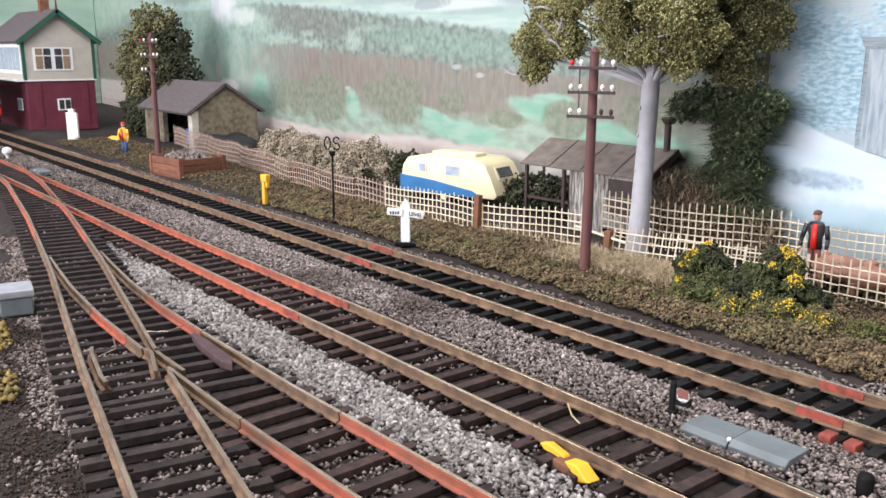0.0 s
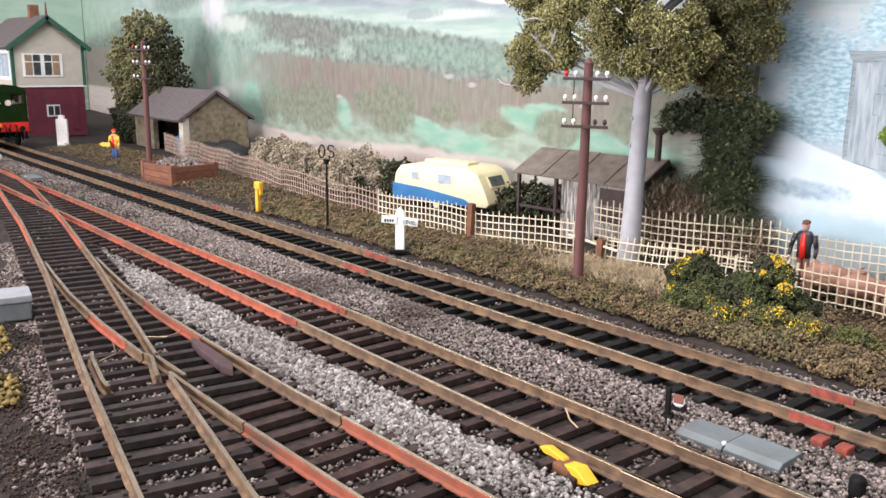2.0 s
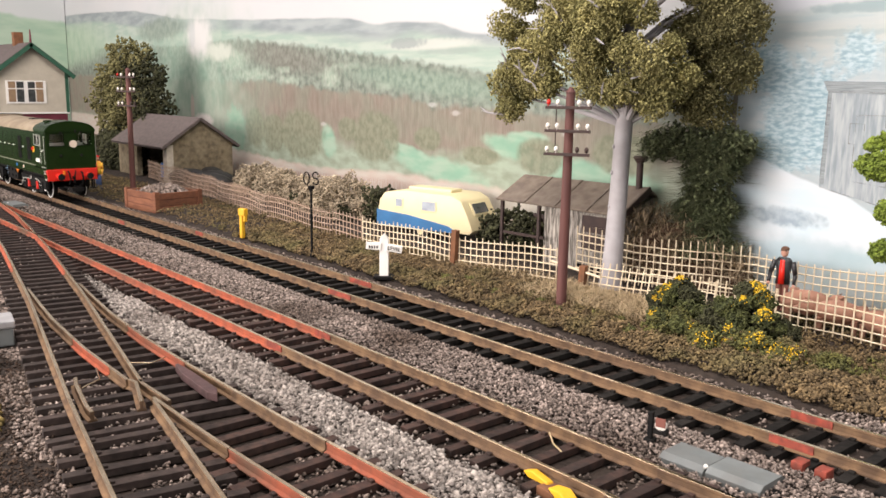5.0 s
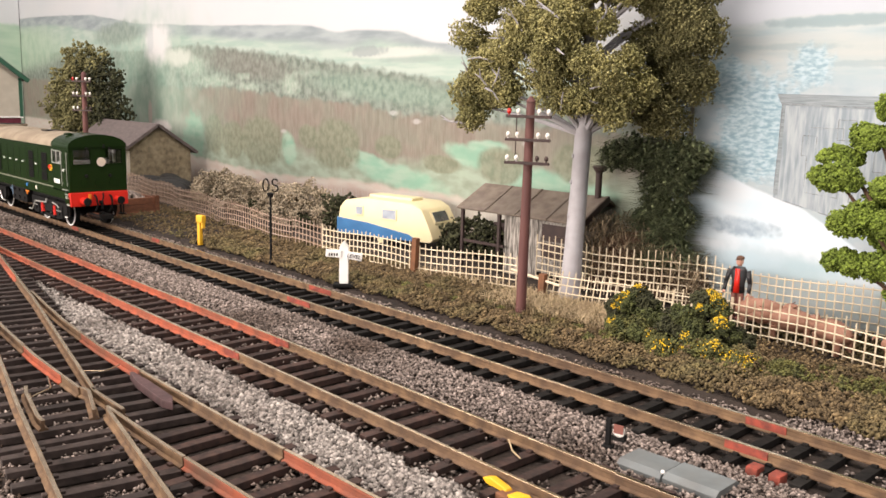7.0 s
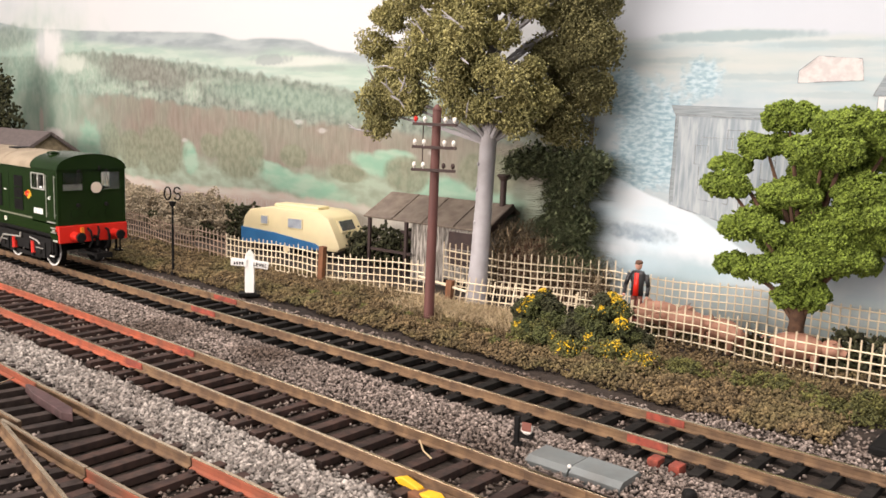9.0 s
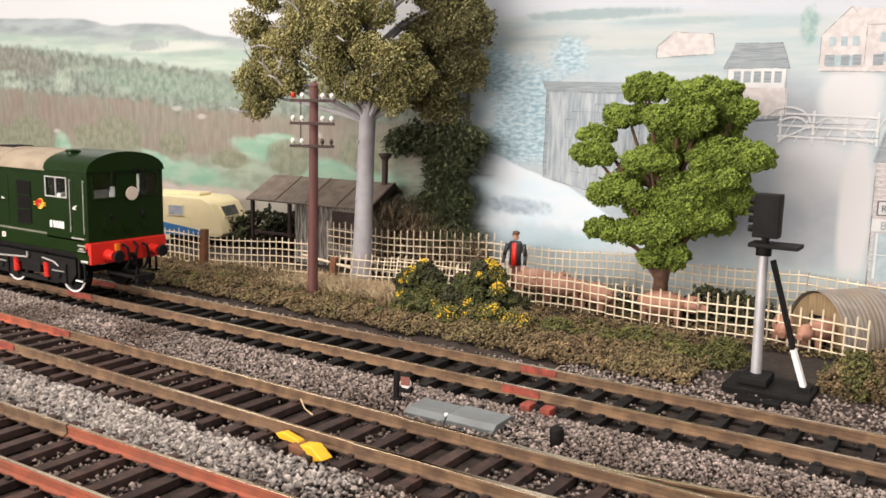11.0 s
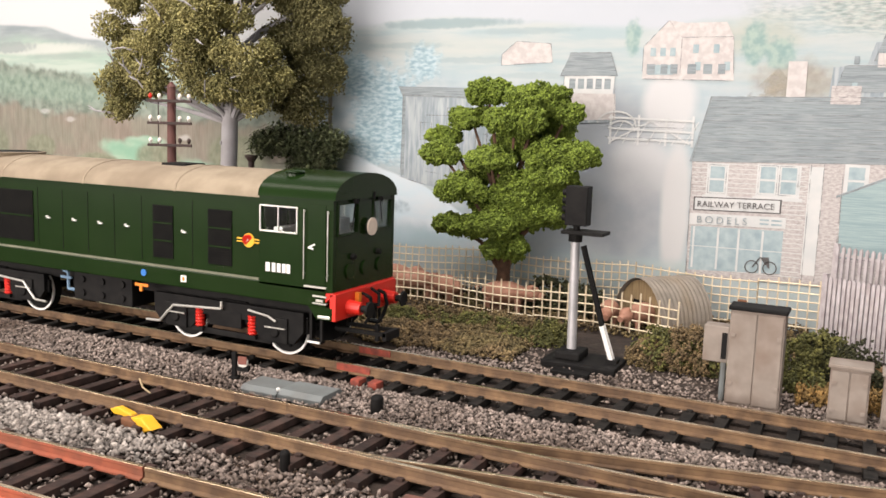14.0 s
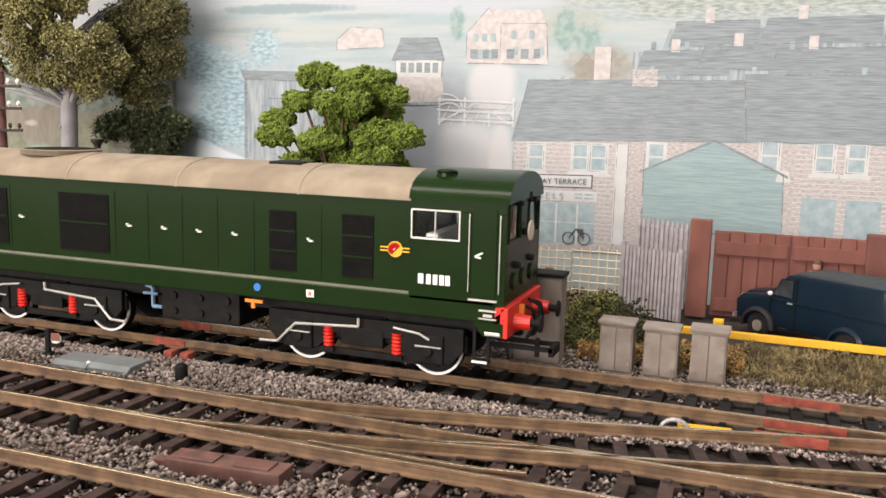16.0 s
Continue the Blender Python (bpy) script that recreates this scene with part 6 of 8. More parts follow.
def big_tree():
    rng = np.random.default_rng(11)
    t = thing("tall_tree", -20.5, 9.7, -0.4, 0, "tall tree with a smooth grey trunk and olive flock foliage", "tree")
    rings = []
    for z, r, x in ((0, 0.50, -0.1), (0.5, 0.41, -0.05), (2, 0.37, 0.02), (4.5, 0.34, 0.12), (6.8, 0.33, 0.2), (7.6, 0.36, 0.2), (9.5, 0.24, 0.25), (12.5, 0.13, 0.1)):
        rings.append([(x + r * math.cos(2 * math.pi * i / 16), r * math.sin(2 * math.pi * i / 16), z) for i in range(16)])
    trunk = part("trunk", Shape().loft(rings), M_BARK, t, "smooth pale grey trunk", smooth=True)
    for z in (1.6, 3.3, 4.6, 5.6):
        part("bark_scar", Shape().ball((0.02 + 0.03 * z - 0.2, -0.33, z), 0.05, 0.04, 0.09, 8, 6), M_BARK, trunk, smooth=True)
    r2 = random.Random(5)
    clumps = []
    # hanging lobes to the one side, the broad middle, and the dense side against the boards, its shade put into the
    # flock colour
    for cx, cy, cz, w, h, n in ((-4.4, -0.8, 8.3, 1.2, 1.5, 12), (-3.4, -1.0, 10.4, 1.5, 1.5, 12), (-1.2, -1.8, 9.2, 1.8, 1.6, 18), (0.9, -1.8, 9.0, 1.6, 1.8, 18), (-0.6, -0.8, 12.0, 3.2, 1.8, 24), (1.9, -0.3, 8.4, 1.0, 1.4, 10)):
        for k in range(n):
            a, q = r2.uniform(0, 2 * math.pi), r2.uniform(0.1, 1) ** 0.6
            clumps.append((cx + w * q * math.cos(a), cy + r2.uniform(-0.7, 0.7), cz + h * q * math.sin(a), r2.uniform(0.42, 0.78), False))
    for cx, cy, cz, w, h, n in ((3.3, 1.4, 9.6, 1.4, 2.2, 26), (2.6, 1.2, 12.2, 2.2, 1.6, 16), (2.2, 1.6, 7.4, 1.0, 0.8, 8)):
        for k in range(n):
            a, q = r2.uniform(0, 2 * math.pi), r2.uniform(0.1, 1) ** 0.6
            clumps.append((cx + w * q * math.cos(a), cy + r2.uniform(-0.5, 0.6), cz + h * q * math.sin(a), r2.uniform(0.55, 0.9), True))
    for k in range(0, len(clumps), 4):
        x, y, z, r, _ = clumps[k]
        z0 = min(12.0, max(6.4, z - 1.4 - 0.3 * abs(x)))
        m = (x * 0.45, y * 0.5, z0 + 0.55 * (z - z0))
        part("branch", Shape().cyl((0.2, 0, z0), m, 0.12, 0.08, 7).cyl(m, (x, y, z), 0.08, 0.03, 7), M_BARK, t)
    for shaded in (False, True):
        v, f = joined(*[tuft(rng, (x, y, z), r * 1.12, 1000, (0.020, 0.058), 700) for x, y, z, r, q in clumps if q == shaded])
        ob = new("crown", raw_mesh("crown", v, f, M_OLIVE_SHADING if shaded else M_OLIVE))
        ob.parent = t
        tagged(ob, "dense olive foliage, coloured darker for its shade" if shaded else "olive flock foliage")
    tw = Shape()
    for k in range(46):
        x, y, z, r, _ = r2.choice([c for c in clumps if not c[4]])
        a = Vector((x, y - r * 0.5, z - 0.2))
        d = Vector((r2.uniform(-0.8, 0.8), r2.uniform(-0.6, 0.0), r2.uniform(-0.2, 1))).normalized()
        b = a + d * r2.uniform(0.4, 0.8)
        tw.cyl(a, b, 0.05, 0.035, 5)
        for j in range(2):
            e = (d + Vector((r2.uniform(-0.8, 0.8), r2.uniform(-0.5, 0.2), r2.uniform(-0.5, 0.6)))).normalized()
            tw.cyl(b, b + e * r2.uniform(0.25, 0.55), 0.035, 0.012, 5)
    for k in range(7):
        a = Vector((0.2 + 0.25 * math.cos(k), -0.3, 7.0))
        b = a + Vector((r2.uniform(-0.9, 0.9), r2.uniform(-0.7, -0.3), r2.uniform(0.4, 0.9)))
        tw.cyl(a, b, 0.09, 0.05, 6).cyl(b, b + Vector((r2.uniform(-0.4, 0.4), -0.2, 0.5)), 0.05, 0.02, 5)
    tagged(part("bare_twig", tw, M_BARK, t, "pale bare twigs among the leaves"), kind="stuff")


big_tree()


def green_tree():
    rng = np.random.default_rng(3)
    t = thing("round_green_tree", -8.1, 10.2, -0.35, 0, "bright green foam-leaved tree with a short brown trunk", "tree")
    rings = []
    for z, r, x in ((0, 0.5, -0.1), (0.5, 0.3, -0.1), (1.3, 0.24, -0.05), (2.0, 0.26, 0.0)):
        rings.append([(x + r * math.cos(2 * math.pi * i / 14), r * math.sin(2 * math.pi * i / 14), z) for i in range(14)])
    part("trunk", Shape().loft(rings), M_BROWNBARK, t, smooth=True)
    part("root_flare", Shape().cyl((-0.45, -0.1, 0), (-0.12, 0, 0.6), 0.16, 0.12, 8).cyl((0.3, -0.1, 0), (-0.05, 0, 0.6), 0.16, 0.12, 8), M_BROWNBARK, t, smooth=True)
    # the pads, front rows first: x, y, z, half width, half height
    pads = [(-0.85, -0.2, 7.75, 0.80, 0.44), (1.05, -0.2, 7.55, 1.05, 0.56), (2.10, 0.1, 7.15, 0.45, 0.42), (-1.55, 0.0, 6.85, 0.82, 0.42), (0.40, -0.6, 6.75, 1.20, 0.50), (-2.60, 0.0, 6.25, 0.60, 0.34), (-2.65, -0.2, 5.55, 0.85, 0.52), (-0.45, -0.7, 5.40, 1.02, 0.44), (1.85, -0.3, 5.70, 1.15, 0.58), (2.60, 0.0, 5.70, 0.48, 0.46), (-1.45, -0.5, 4.35, 1.02, 0.48), (1.75, -0.4, 4.95, 0.95, 0.42), (0.60, -0.2, 4.30, 1.10, 0.80), (-2.10, -0.3, 3.10, 0.65, 0.38), (-0.55, -0.6, 3.05, 1.22, 0.50), (1.35, -0.2, 3.55, 0.85, 0.48), (0.10, -0.2, 2.35, 0.75, 0.46), (0.2, 0.9, 5.9, 1.3, 0.5), (0.9, 1.0, 6.7, 1.0, 0.5), (1.0, 0.9, 3.6, 1.0, 0.6), (-1.0, 0.8, 5.0, 0.9, 0.6), (0.4, 0.8, 7.2, 0.8, 0.4), (1.6, 0.7, 4.4, 1.0, 0.6), (-0.6, 0.5, 3.8, 1.0, 0.5)]
    for k, (x, y, z, r, h) in enumerate(pads):
        r, h = r * 1.06, h * 1.13
        m = (x * 0.42, y * 0.5, 1.4 + (z - 1.4) * 0.58)
        part("branch", Shape().cyl((-0.05, 0, 1.3), m, 0.13, 0.08, 7).cyl(m, (x, y, z), 0.08, 0.04, 6), M_BROWNBARK, t)
        vf = []
        n = max(4, round(r * 7))
        for j in range(n):
            q = (j + 0.5) / n * 2 - 1
            cx, cz = x + q * r * 0.72, z + rng.uniform(-0.3, 0.3) * h - 0.12 * h * q * q
            rr = h * rng.uniform(0.66, 1.0) * (1 - 0.2 * q * q)
            c = (cx, y + rng.uniform(-0.4, 0.3), cz)
            vf.append(leaf_ball(rng, c, rr * 0.98, rr * 1.05, rr * 0.86, int(2300 * rr), 0.028, 0.060, 0.5))
            core = Shape().ball(c, rr * 0.76, rr * 0.8, rr * 0.66, 10, 7)
            cf = np.array(core.f)
            vf.append((np.array(core.v), np.concatenate([cf[:, [0, 1, 2]], cf[:, [0, 2, 3]]])))
        ob = new("leaf_pad", raw_mesh("leaf_pad", *joined(*vf), M_BRIGHT))
        ob.parent = t


green_tree()


def shrub(name, x, y, z, clumps, materials, label, per=700, size=(0.03, 0.075), flowers=0, seed=0):
    rng = np.random.default_rng(seed)
    t = thing(name, x, y, z, 0, label, "shrub")
    for k, (cx, cy, cz, r) in enumerate(clumps):
        v, f = leaf_ball(rng, (cx, cy, cz), r, r * 0.9, r * 0.85, int(per * r), *size, 0.7)
        ob = new("leaf_clump", raw_mesh("leaf_clump", v, f, materials[k % len(materials)]))
        ob.parent = t
        if flowers and rng.uniform() < 0.45 and cz > 0.5 * max(q[2] for q in clumps):
            # flowers sit in small clusters on some tips
            d = rng.normal(size=(flowers, 3)) * 0.42 + np.array([rng.uniform(-0.4, 0.4), -0.55, 0.75])
            d /= np.linalg.norm(d, axis=1)[:, None]
            c = np.array([cx, cy, cz]) + d * r * rng.uniform(0.8, 1.06, (flowers, 1))
            fv, ff = crumbs(rng, c, rng.uniform(0.016, 0.034, flowers))
            fo = new("flower_flock", raw_mesh("flower_flock", fv, ff, M_FLOWER))
            fo.parent = t
            tagged(fo, "yellow gorse flowers", kind="stuff")
    return t


rg = random.Random(6)
gorse, low_gorse = [], []
for cx, w, top, n in ((-0.55, 0.95, 1.65, 17), (2.05, 1.0, 2.05, 20), (0.9, 0.7, 1.15, 9)):
    for k in range(n):
        x, q = rg.uniform(-1, 1), rg.uniform(0.05, 1.0)
        gorse.append((cx + w * x * (1.1 - 0.55 * q), rg.uniform(-0.5, 0.6), 0.15 + q * (top - 0.3) * (1 - 0.25 * x * x), rg.uniform(0.22, 0.38)))
for k in range(15):
    low_gorse.append((-1.0 + 0.27 * k + rg.uniform(-0.1, 0.1), rg.uniform(-1.1, -0.5), rg.uniform(0.15, 0.6), rg.uniform(0.25, 0.38)))
shrub("gorse_bush", -14.7, 6.3, -0.3, gorse, [M_LEAF_DARK, M_LEAF_DARK, M_LEAF_GORSE], "dark ragged gorse bush flecked with yellow flowers on the verge", 3300, (0.018, 0.045), flowers=150, seed=1)
shrub("gorse_bush", -14.5, 6.3, -0.3, low_gorse, [M_LEAF_GORSE, M_LEAF_MID], "low olive-green gorse growing before the dark bush", 3000, (0.018, 0.045), flowers=45, seed=2)
r3 = random.Random(2)
for k in range(10):
    x = -25.5 + k * 1.05
    shrub("low_shrub", x, 4.6 + 0.5 * math.sin(k * 1.9), -0.35, [(0, 0, 0.12, r3.uniform(0.3, 0.45)), (r3.uniform(0.3, 0.6), 0.3, 0.1, 0.3)], [M_SCRUB, M_LEAF_MID], "low brown scrub tuft on the verge", 2400, (0.02, 0.05), seed=80 + k)
for k in range(13):
    x = -14.8 + k * 0.82
    shrub("low_shrub", x, 5.3 + 0.15 * math.sin(k * 2.1) + (k > 6) * 0.5, -0.35, [(r3.uniform(-0.3, 0.3), r3.uniform(-0.3, 0.4), 0.2, r3.uniform(0.4, 0.58)), (r3.uniform(-0.4, 0.4), 0.4, 0.3, r3.uniform(0.35, 0.5))], [M_LEAF_MID, M_SCRUB] if k % 3 else [M_LEAF_MID, M_LEAF_MID], "low green-brown trackside shrub", 2600, (0.02, 0.05), flowers=50 if k < 6 else 0, seed=20 + k)
shrub("low_shrub", -0.6, 5.0, -0.35, [(-0.6, 0.2, 0.5, 0.7), (0.2, 0, 0.6, 0.75), (0.7, 0.2, 0.35, 0.6), (-1.0, 0.0, 0.3, 0.55)], [M_LEAF_MID, M_SCRUB], "untidy olive shrub beside the tall grey cabinet", 3000, (0.02, 0.055), seed=40)
shrub("low_shrub", 2.7, 5.0, -0.35, [(-0.4, 0.2, 0.6, 0.7), (0.4, 0.3, 0.8, 0.7), (0.0, 0, 1.2, 0.5), (0.9, 0.2, 0.5, 0.6), (-0.2, -0.4, 0.3, 0.5)], [M_LEAF_MID, M_LEAF_DARK], "green shrub behind the grey cabinets", 3000, (0.02, 0.055), seed=41)
shrub("dark_bush", -39.2, 12.6, -0.4, [(0, 0, 1.0, 1.1), (1.4, 0.3, 0.9, 1.0), (-1.2, 0.2, 0.7, 0.9)], [M_LEAF_DARK], "dark bush beside the caravan", 900, (0.05, 0.12), seed=42)
shrub("dark_bush", -29.6, 13.3, -0.4, [(0, 0, 0.9, 1.0), (1.4, 0.1, 0.9, 0.9), (-1.2, -0.3, 0.6, 0.7)], [M_LEAF_DARK], "dark undergrowth behind the caravan", 900, (0.05, 0.12), seed=43)
for k in range(6):
    shrub("dry_bush", -57 + k * 2.9 + 0.5 * math.sin(k * 3), 13.4 - 0.3 * k, -0.4, [(0, 0, 0.5 + 0.5 * (k % 2), 1.0 + 0.3 * (k % 3)), (1.5, 0.5, 0.7, 0.9), (0.6, -0.5, 0.3, 0.7)], [M_DRYBUSH, M_DRYBUSH, M_LEAF_DARK] if k % 2 else [M_DRYBUSH, M_SCRUB, M_DRYBUSH], "sandy dry hedge below the backboard", 2200, (0.035, 0.09), seed=50 + k)


def ivy():
    rng = np.random.default_rng(8)
    t = thing("ivy_thicket", -17.7, 12.3, -0.3, 0, "dark green tangled ivy climbing the joint of the backboards", "ivy")
    for k, (x, y, z, r) in enumerate(((-2.9, 0.0, 5.5, 0.75), (-2.0, -0.2, 5.7, 0.9), (-1.0, -0.2, 5.6, 1.0), (0.0, -0.1, 5.8, 0.95), (0.75, 0.0, 5.6, 0.75), (0.2, -0.2, 4.8, 0.85), (-0.8, -0.1, 4.5, 0.9), (-0.6, -0.1, 3.6, 0.95), (0.1, 0.0, 3.3, 0.8), (-0.3, -0.1, 2.6, 0.85), (0.2, 0.0, 1.9, 0.7), (-0.5, 0.1, 1.6, 0.6), (-1.3, 0.1, 3.1, 0.55))):
        d = rng.normal(size=(1050, 3))
        d /= np.linalg.norm(d, axis=1)[:, None]
        roots = np.array([x, y, z]) + d * rng.uniform(0.25, 1.0, (len(d), 1)) * np.array([r, 0.55, r * 0.9])
        v1, f1 = blades(rng, roots[:850], 0.85, 0.030, 1.9, -0.3)
        v2, f2 = crumbs(rng, roots[850:], rng.uniform(0.04, 0.10, 200))
        ob = new("ivy_clump", raw_mesh("ivy_clump", *joined((v1, f1), (v2, f2)), M_IVY))
        ob.parent = t


ivy()


def brushwood():
    rng = np.random.default_rng(9)
    n = 2600
    roots = np.stack([rng.uniform(-22, -16.2, n), rng.uniform(11.6, 12.9, n), rng.uniform(-0.3, 0.2, n)], -1)
    roots[:, 2] += rng.uniform(0, 1, n) * np.interp(roots[:, 0], [-22, -19.5, -17, -16], [2.2, 2.8, 1.6, 0.8])
    v, f = blades(rng, roots, 0.9, 0.022, 1.6, 0.5)
    m = mat("tangled_brown_fibre", (0.36, 0.28, 0.18), (0.17, 0.13, 0.085), 0.4, 0.95, island=0.5)
    tagged(new("brushwood", raw_mesh("brushwood", v, f, m)), "tangled brown brushwood heap behind the mesh fence", "brushwood", kind="stuff")
    core = Shape().loft([[(x, 12.6 + 0.5 * math.cos(a), -0.4 + h * max(0.0, math.sin(a))) for a in np.linspace(0, math.pi, 9)] for x, h in ((-22.3, 1.2), (-20.5, 2.4), (-19, 2.5), (-17, 1.5), (-16, 0.7))])
    ob = part("earth_bank", core, M_BROWNBARK)
    tagged(ob, "dark earth bank under the brushwood", "bank")


brushwood()


# ---- mesh fences ----
def mesh_fence(path, height, label, m=None, cell=0.29, base=-0.33, lean=0.0, ragged=0.0):
    """A run of square plastic netting: each strand is real."""
    t = thing("mesh_fence", path[0][0], path[0][1], base, 0, label, "fence", "mesh fences")
    rng = random.Random(int(path[0][0] * 10))
    ox, oy = path[0]
    for (x0, y0), (x1, y1) in zip(path, path[1:]):
        ln = math.hypot(x1 - x0, y1 - y0)
        dx, dy = (x1 - x0) / ln, (y1 - y0) / ln
        up, along = Shape(), Shape()
        rows = int(height / cell)
        at = lambda d, z: (x0 - ox + dx * d - dy * lean * z, y0 - oy + dy * d + dx * lean * z, z + 0.07 * math.sin(d * 0.8 + x0))
        n = max(1, int(ln / cell))
        for i in range(n + 1):
            d = i * ln / n
            up.cyl(at(d, 0), at(d, height - 0.1 + rng.uniform(0, 0.12)), 0.028, seg=4, caps=False)
        for k in range(rows):
            z = 0.14 + k * cell
            for j in range(max(1, n // 4)):
                q = max(1, n // 4)
                along.cyl(at(j * ln / q, z), at((j + 1) * ln / q, z), 0.026, seg=4, caps=False)
        ob = part("upright_netting", up, m or M_MESH, t)
        tagged(ob, kind="stuff")
        tagged(part("level_netting", along, m or M_MESH, t), kind="stuff")
    return t


def fence_post(x, y, h, r=0.13, m=None):
    t = part("fence_post", Shape().box(-r, -r, 0, r, r, h), m or M_POST, at=P(x, y, -0.4, 0, 3, 8), bevel=0.02)
    return tagged(t, "rusty brown wooden fence post", "post", "fence posts")


M_MESH_OLD = mat("weathered_tan_mesh", (0.40, 0.29, 0.22), (0.27, 0.18, 0.125), 0.5, 0.8, dirt=(0.50, 0.44, 0.38), dirt_size=4.0)
mesh_fence([(-68, 10.6), (-60, 9.9), (-53, 9.0), (-44, 7.7), (-36, 6.9), (-33.5, 6.9)], 1.5, "weathered tan mesh fence along the verge", M_MESH_OLD)
mesh_fence([(-33.4, 6.9), (-27, 7.1), (-22.2, 8.3)], 1.5, "cream plastic mesh fence before the caravan and shed")
mesh_fence([(-20.6, 8.2), (-18, 8.5), (-15.5, 8.9), (-13.6, 9.6)], 1.25, "sagging cream mesh fence beside the straw grass", lean=0.25)
mesh_fence([(-14.6, 9.9), (-12.5, 9.6), (-9.7, 9.3), (-6.6, 9.3), (-4.4, 9.1), (-1.6, 8.9)], 1.35, "cream mesh fence round the pig field")
mesh_fence([(-23.2, 10.7), (-20.5, 11.0), (-17.5, 11.4), (-15.8, 12.3)], 2.0, "cream mesh fence before the brushwood")
mesh_fence([(-15.8, 12.3), (-10, 12.9), (-4, 12.85), (0.3, 12.6), (2.6, 12.4)], 1.75, "cream mesh fence at the foot of the backboard")
for x, y, h in ((-26.9, 7.0, 1.75), (0.2, 8.9, 1.6), (-20.7, 8.1, 1.1)):
    fence_post(x, y, h)
log = part("loose_batten", Shape().cyl((-1.3, 0, 0.1), (1.1, 0.4, 0.1), 0.05, seg=6), M_MESH, at=P(-21.0, 7.9, 0.38, 0, 6, -8))
tagged(log, "thin pale batten caught along the fence", "batten")


# ---- painted model figures ----
def figurine(name, x, y, z, rz, jacket, shirt, legs, cap, label, height=2.3, bag=None):
    k = height / 2.3
    groups = []
    groups.append((Shape().cyl((-0.11, 0, 0), (-0.1, 0, 1.1), 0.1, 0.12, 10).cyl((0.13, 0, 0), (0.1, 0, 1.1), 0.1, 0.12, 10).box(-0.2, -0.2, 0, -0.03, 0.12, 0.08).box(0.04, -0.2, 0, 0.21, 0.12, 0.08), legs))
    groups.append((Shape().loft([[(a * math.cos(q), b * math.sin(q), h) for q in np.linspace(0, 2 * math.pi, 13)[:-1]] for a, b, h in ((0.25, 0.16, 0.95), (0.23, 0.15, 1.3), (0.31, 0.18, 1.72), (0.2, 0.13, 1.86))]).cyl((-0.31, 0, 1.75), (-0.42, -0.05, 1.3), 0.09, 0.08, 8).cyl((-0.42, -0.05, 1.3), (-0.4, -0.25, 1.02), 0.08, 0.06, 8).cyl((0.31, 0, 1.75), (0.42, -0.05, 1.3), 0.09, 0.08, 8).cyl((0.42, -0.05, 1.3), (0.42, -0.15, 0.98), 0.08, 0.06, 8), jacket))
    groups.append((Shape().prism([(-0.1, 0.95), (0.1, 0.95), (0.07, 1.8), (-0.07, 1.8)], "y", -0.2, -0.1), shirt))
    groups.append((Shape().ball((0, -0.01, 2.05), 0.13, 0.14, 0.17, 12, 8).ball((-0.4, -0.27, 0.97), 0.06).ball((0.42, -0.16, 0.93), 0.06), mat(name + "_flesh", (0.62, 0.36, 0.27), (0.55, 0.3, 0.22), 0.3, 0.6)))
    groups.append((Shape().ball((0, 0.01, 2.17), 0.145, 0.15, 0.09, 12, 6).box(-0.1, -0.2, 2.12, 0.1, -0.08, 2.15), cap))
    if bag:
        groups.append((Shape().box(0.36, -0.3, 0.6, 0.6, -0.05, 0.9), bag))
    me = bpy.data.meshes.new(name)
    vs, fs, idx = [], [], []
    for i, (s, m) in enumerate(groups):
        n = len(vs)
        vs += s.v
        fs += [tuple(q + n for q in f) for f in s.f]
        idx += [i] * len(s.f)
        me.materials.append(m)
    me.from_pydata([(a * U * k, b * U * k, c * U * k) for a, b, c in vs], [], fs)
    me.polygons.foreach_set("material_index", idx)
    bm = bmesh.new()
    bm.from_mesh(me)
    bmesh.ops.recalc_face_normals(bm, faces=bm.faces)
    for f in bm.faces:
        f.smooth = len(f.verts) == 4
    bm.to_mesh(me)
    bm.free()
    ob = new(name, me)
    ob.matrix_basis = P(x, y, z, 0, 0, rz)
    return tagged(ob, label, "figurine", "model figures")


M_JACKET = mat("black_jacket", (0.015, 0.016, 0.018), (0.03, 0.03, 0.032), 0.3, 0.4)
M_CAP = mat("brown_cap", (0.12, 0.06, 0.035), (0.09, 0.045, 0.03), 0.3, 0.8)
M_JEANS = mat("blue_trousers", (0.05, 0.09, 0.20), (0.04, 0.07, 0.16), 0.3, 0.8)
M_VEST = mat("hi_vis_vest", (0.75, 0.55, 0.05), (0.75, 0.25, 0.04), 0.3, 0.6)
M_TAN = mat("tan_cloth", (0.30, 0.2, 0.12), (0.24, 0.16, 0.1), 0.3, 0.8)
figurine("model_farmer", -14.4, 11.5, -0.3, 10, M_JACKET, M_RED, M_GATE, M_CAP, "model figure in a black jacket and red shirt behind the fence", 2.35, M_PIG)
figurine("model_workman", -63.2, 4.9, -0.25, 30, M_VEST, M_RED, M_JEANS, M_RED, "model workman in a bright vest beside the line", 2.4)
figurine("model_driver", 8.5, 10.55, -0.3, 0, M_TAN, M_TAN, M_TAN, M_CAP, "model figure in a flat cap behind the van", 2.25)


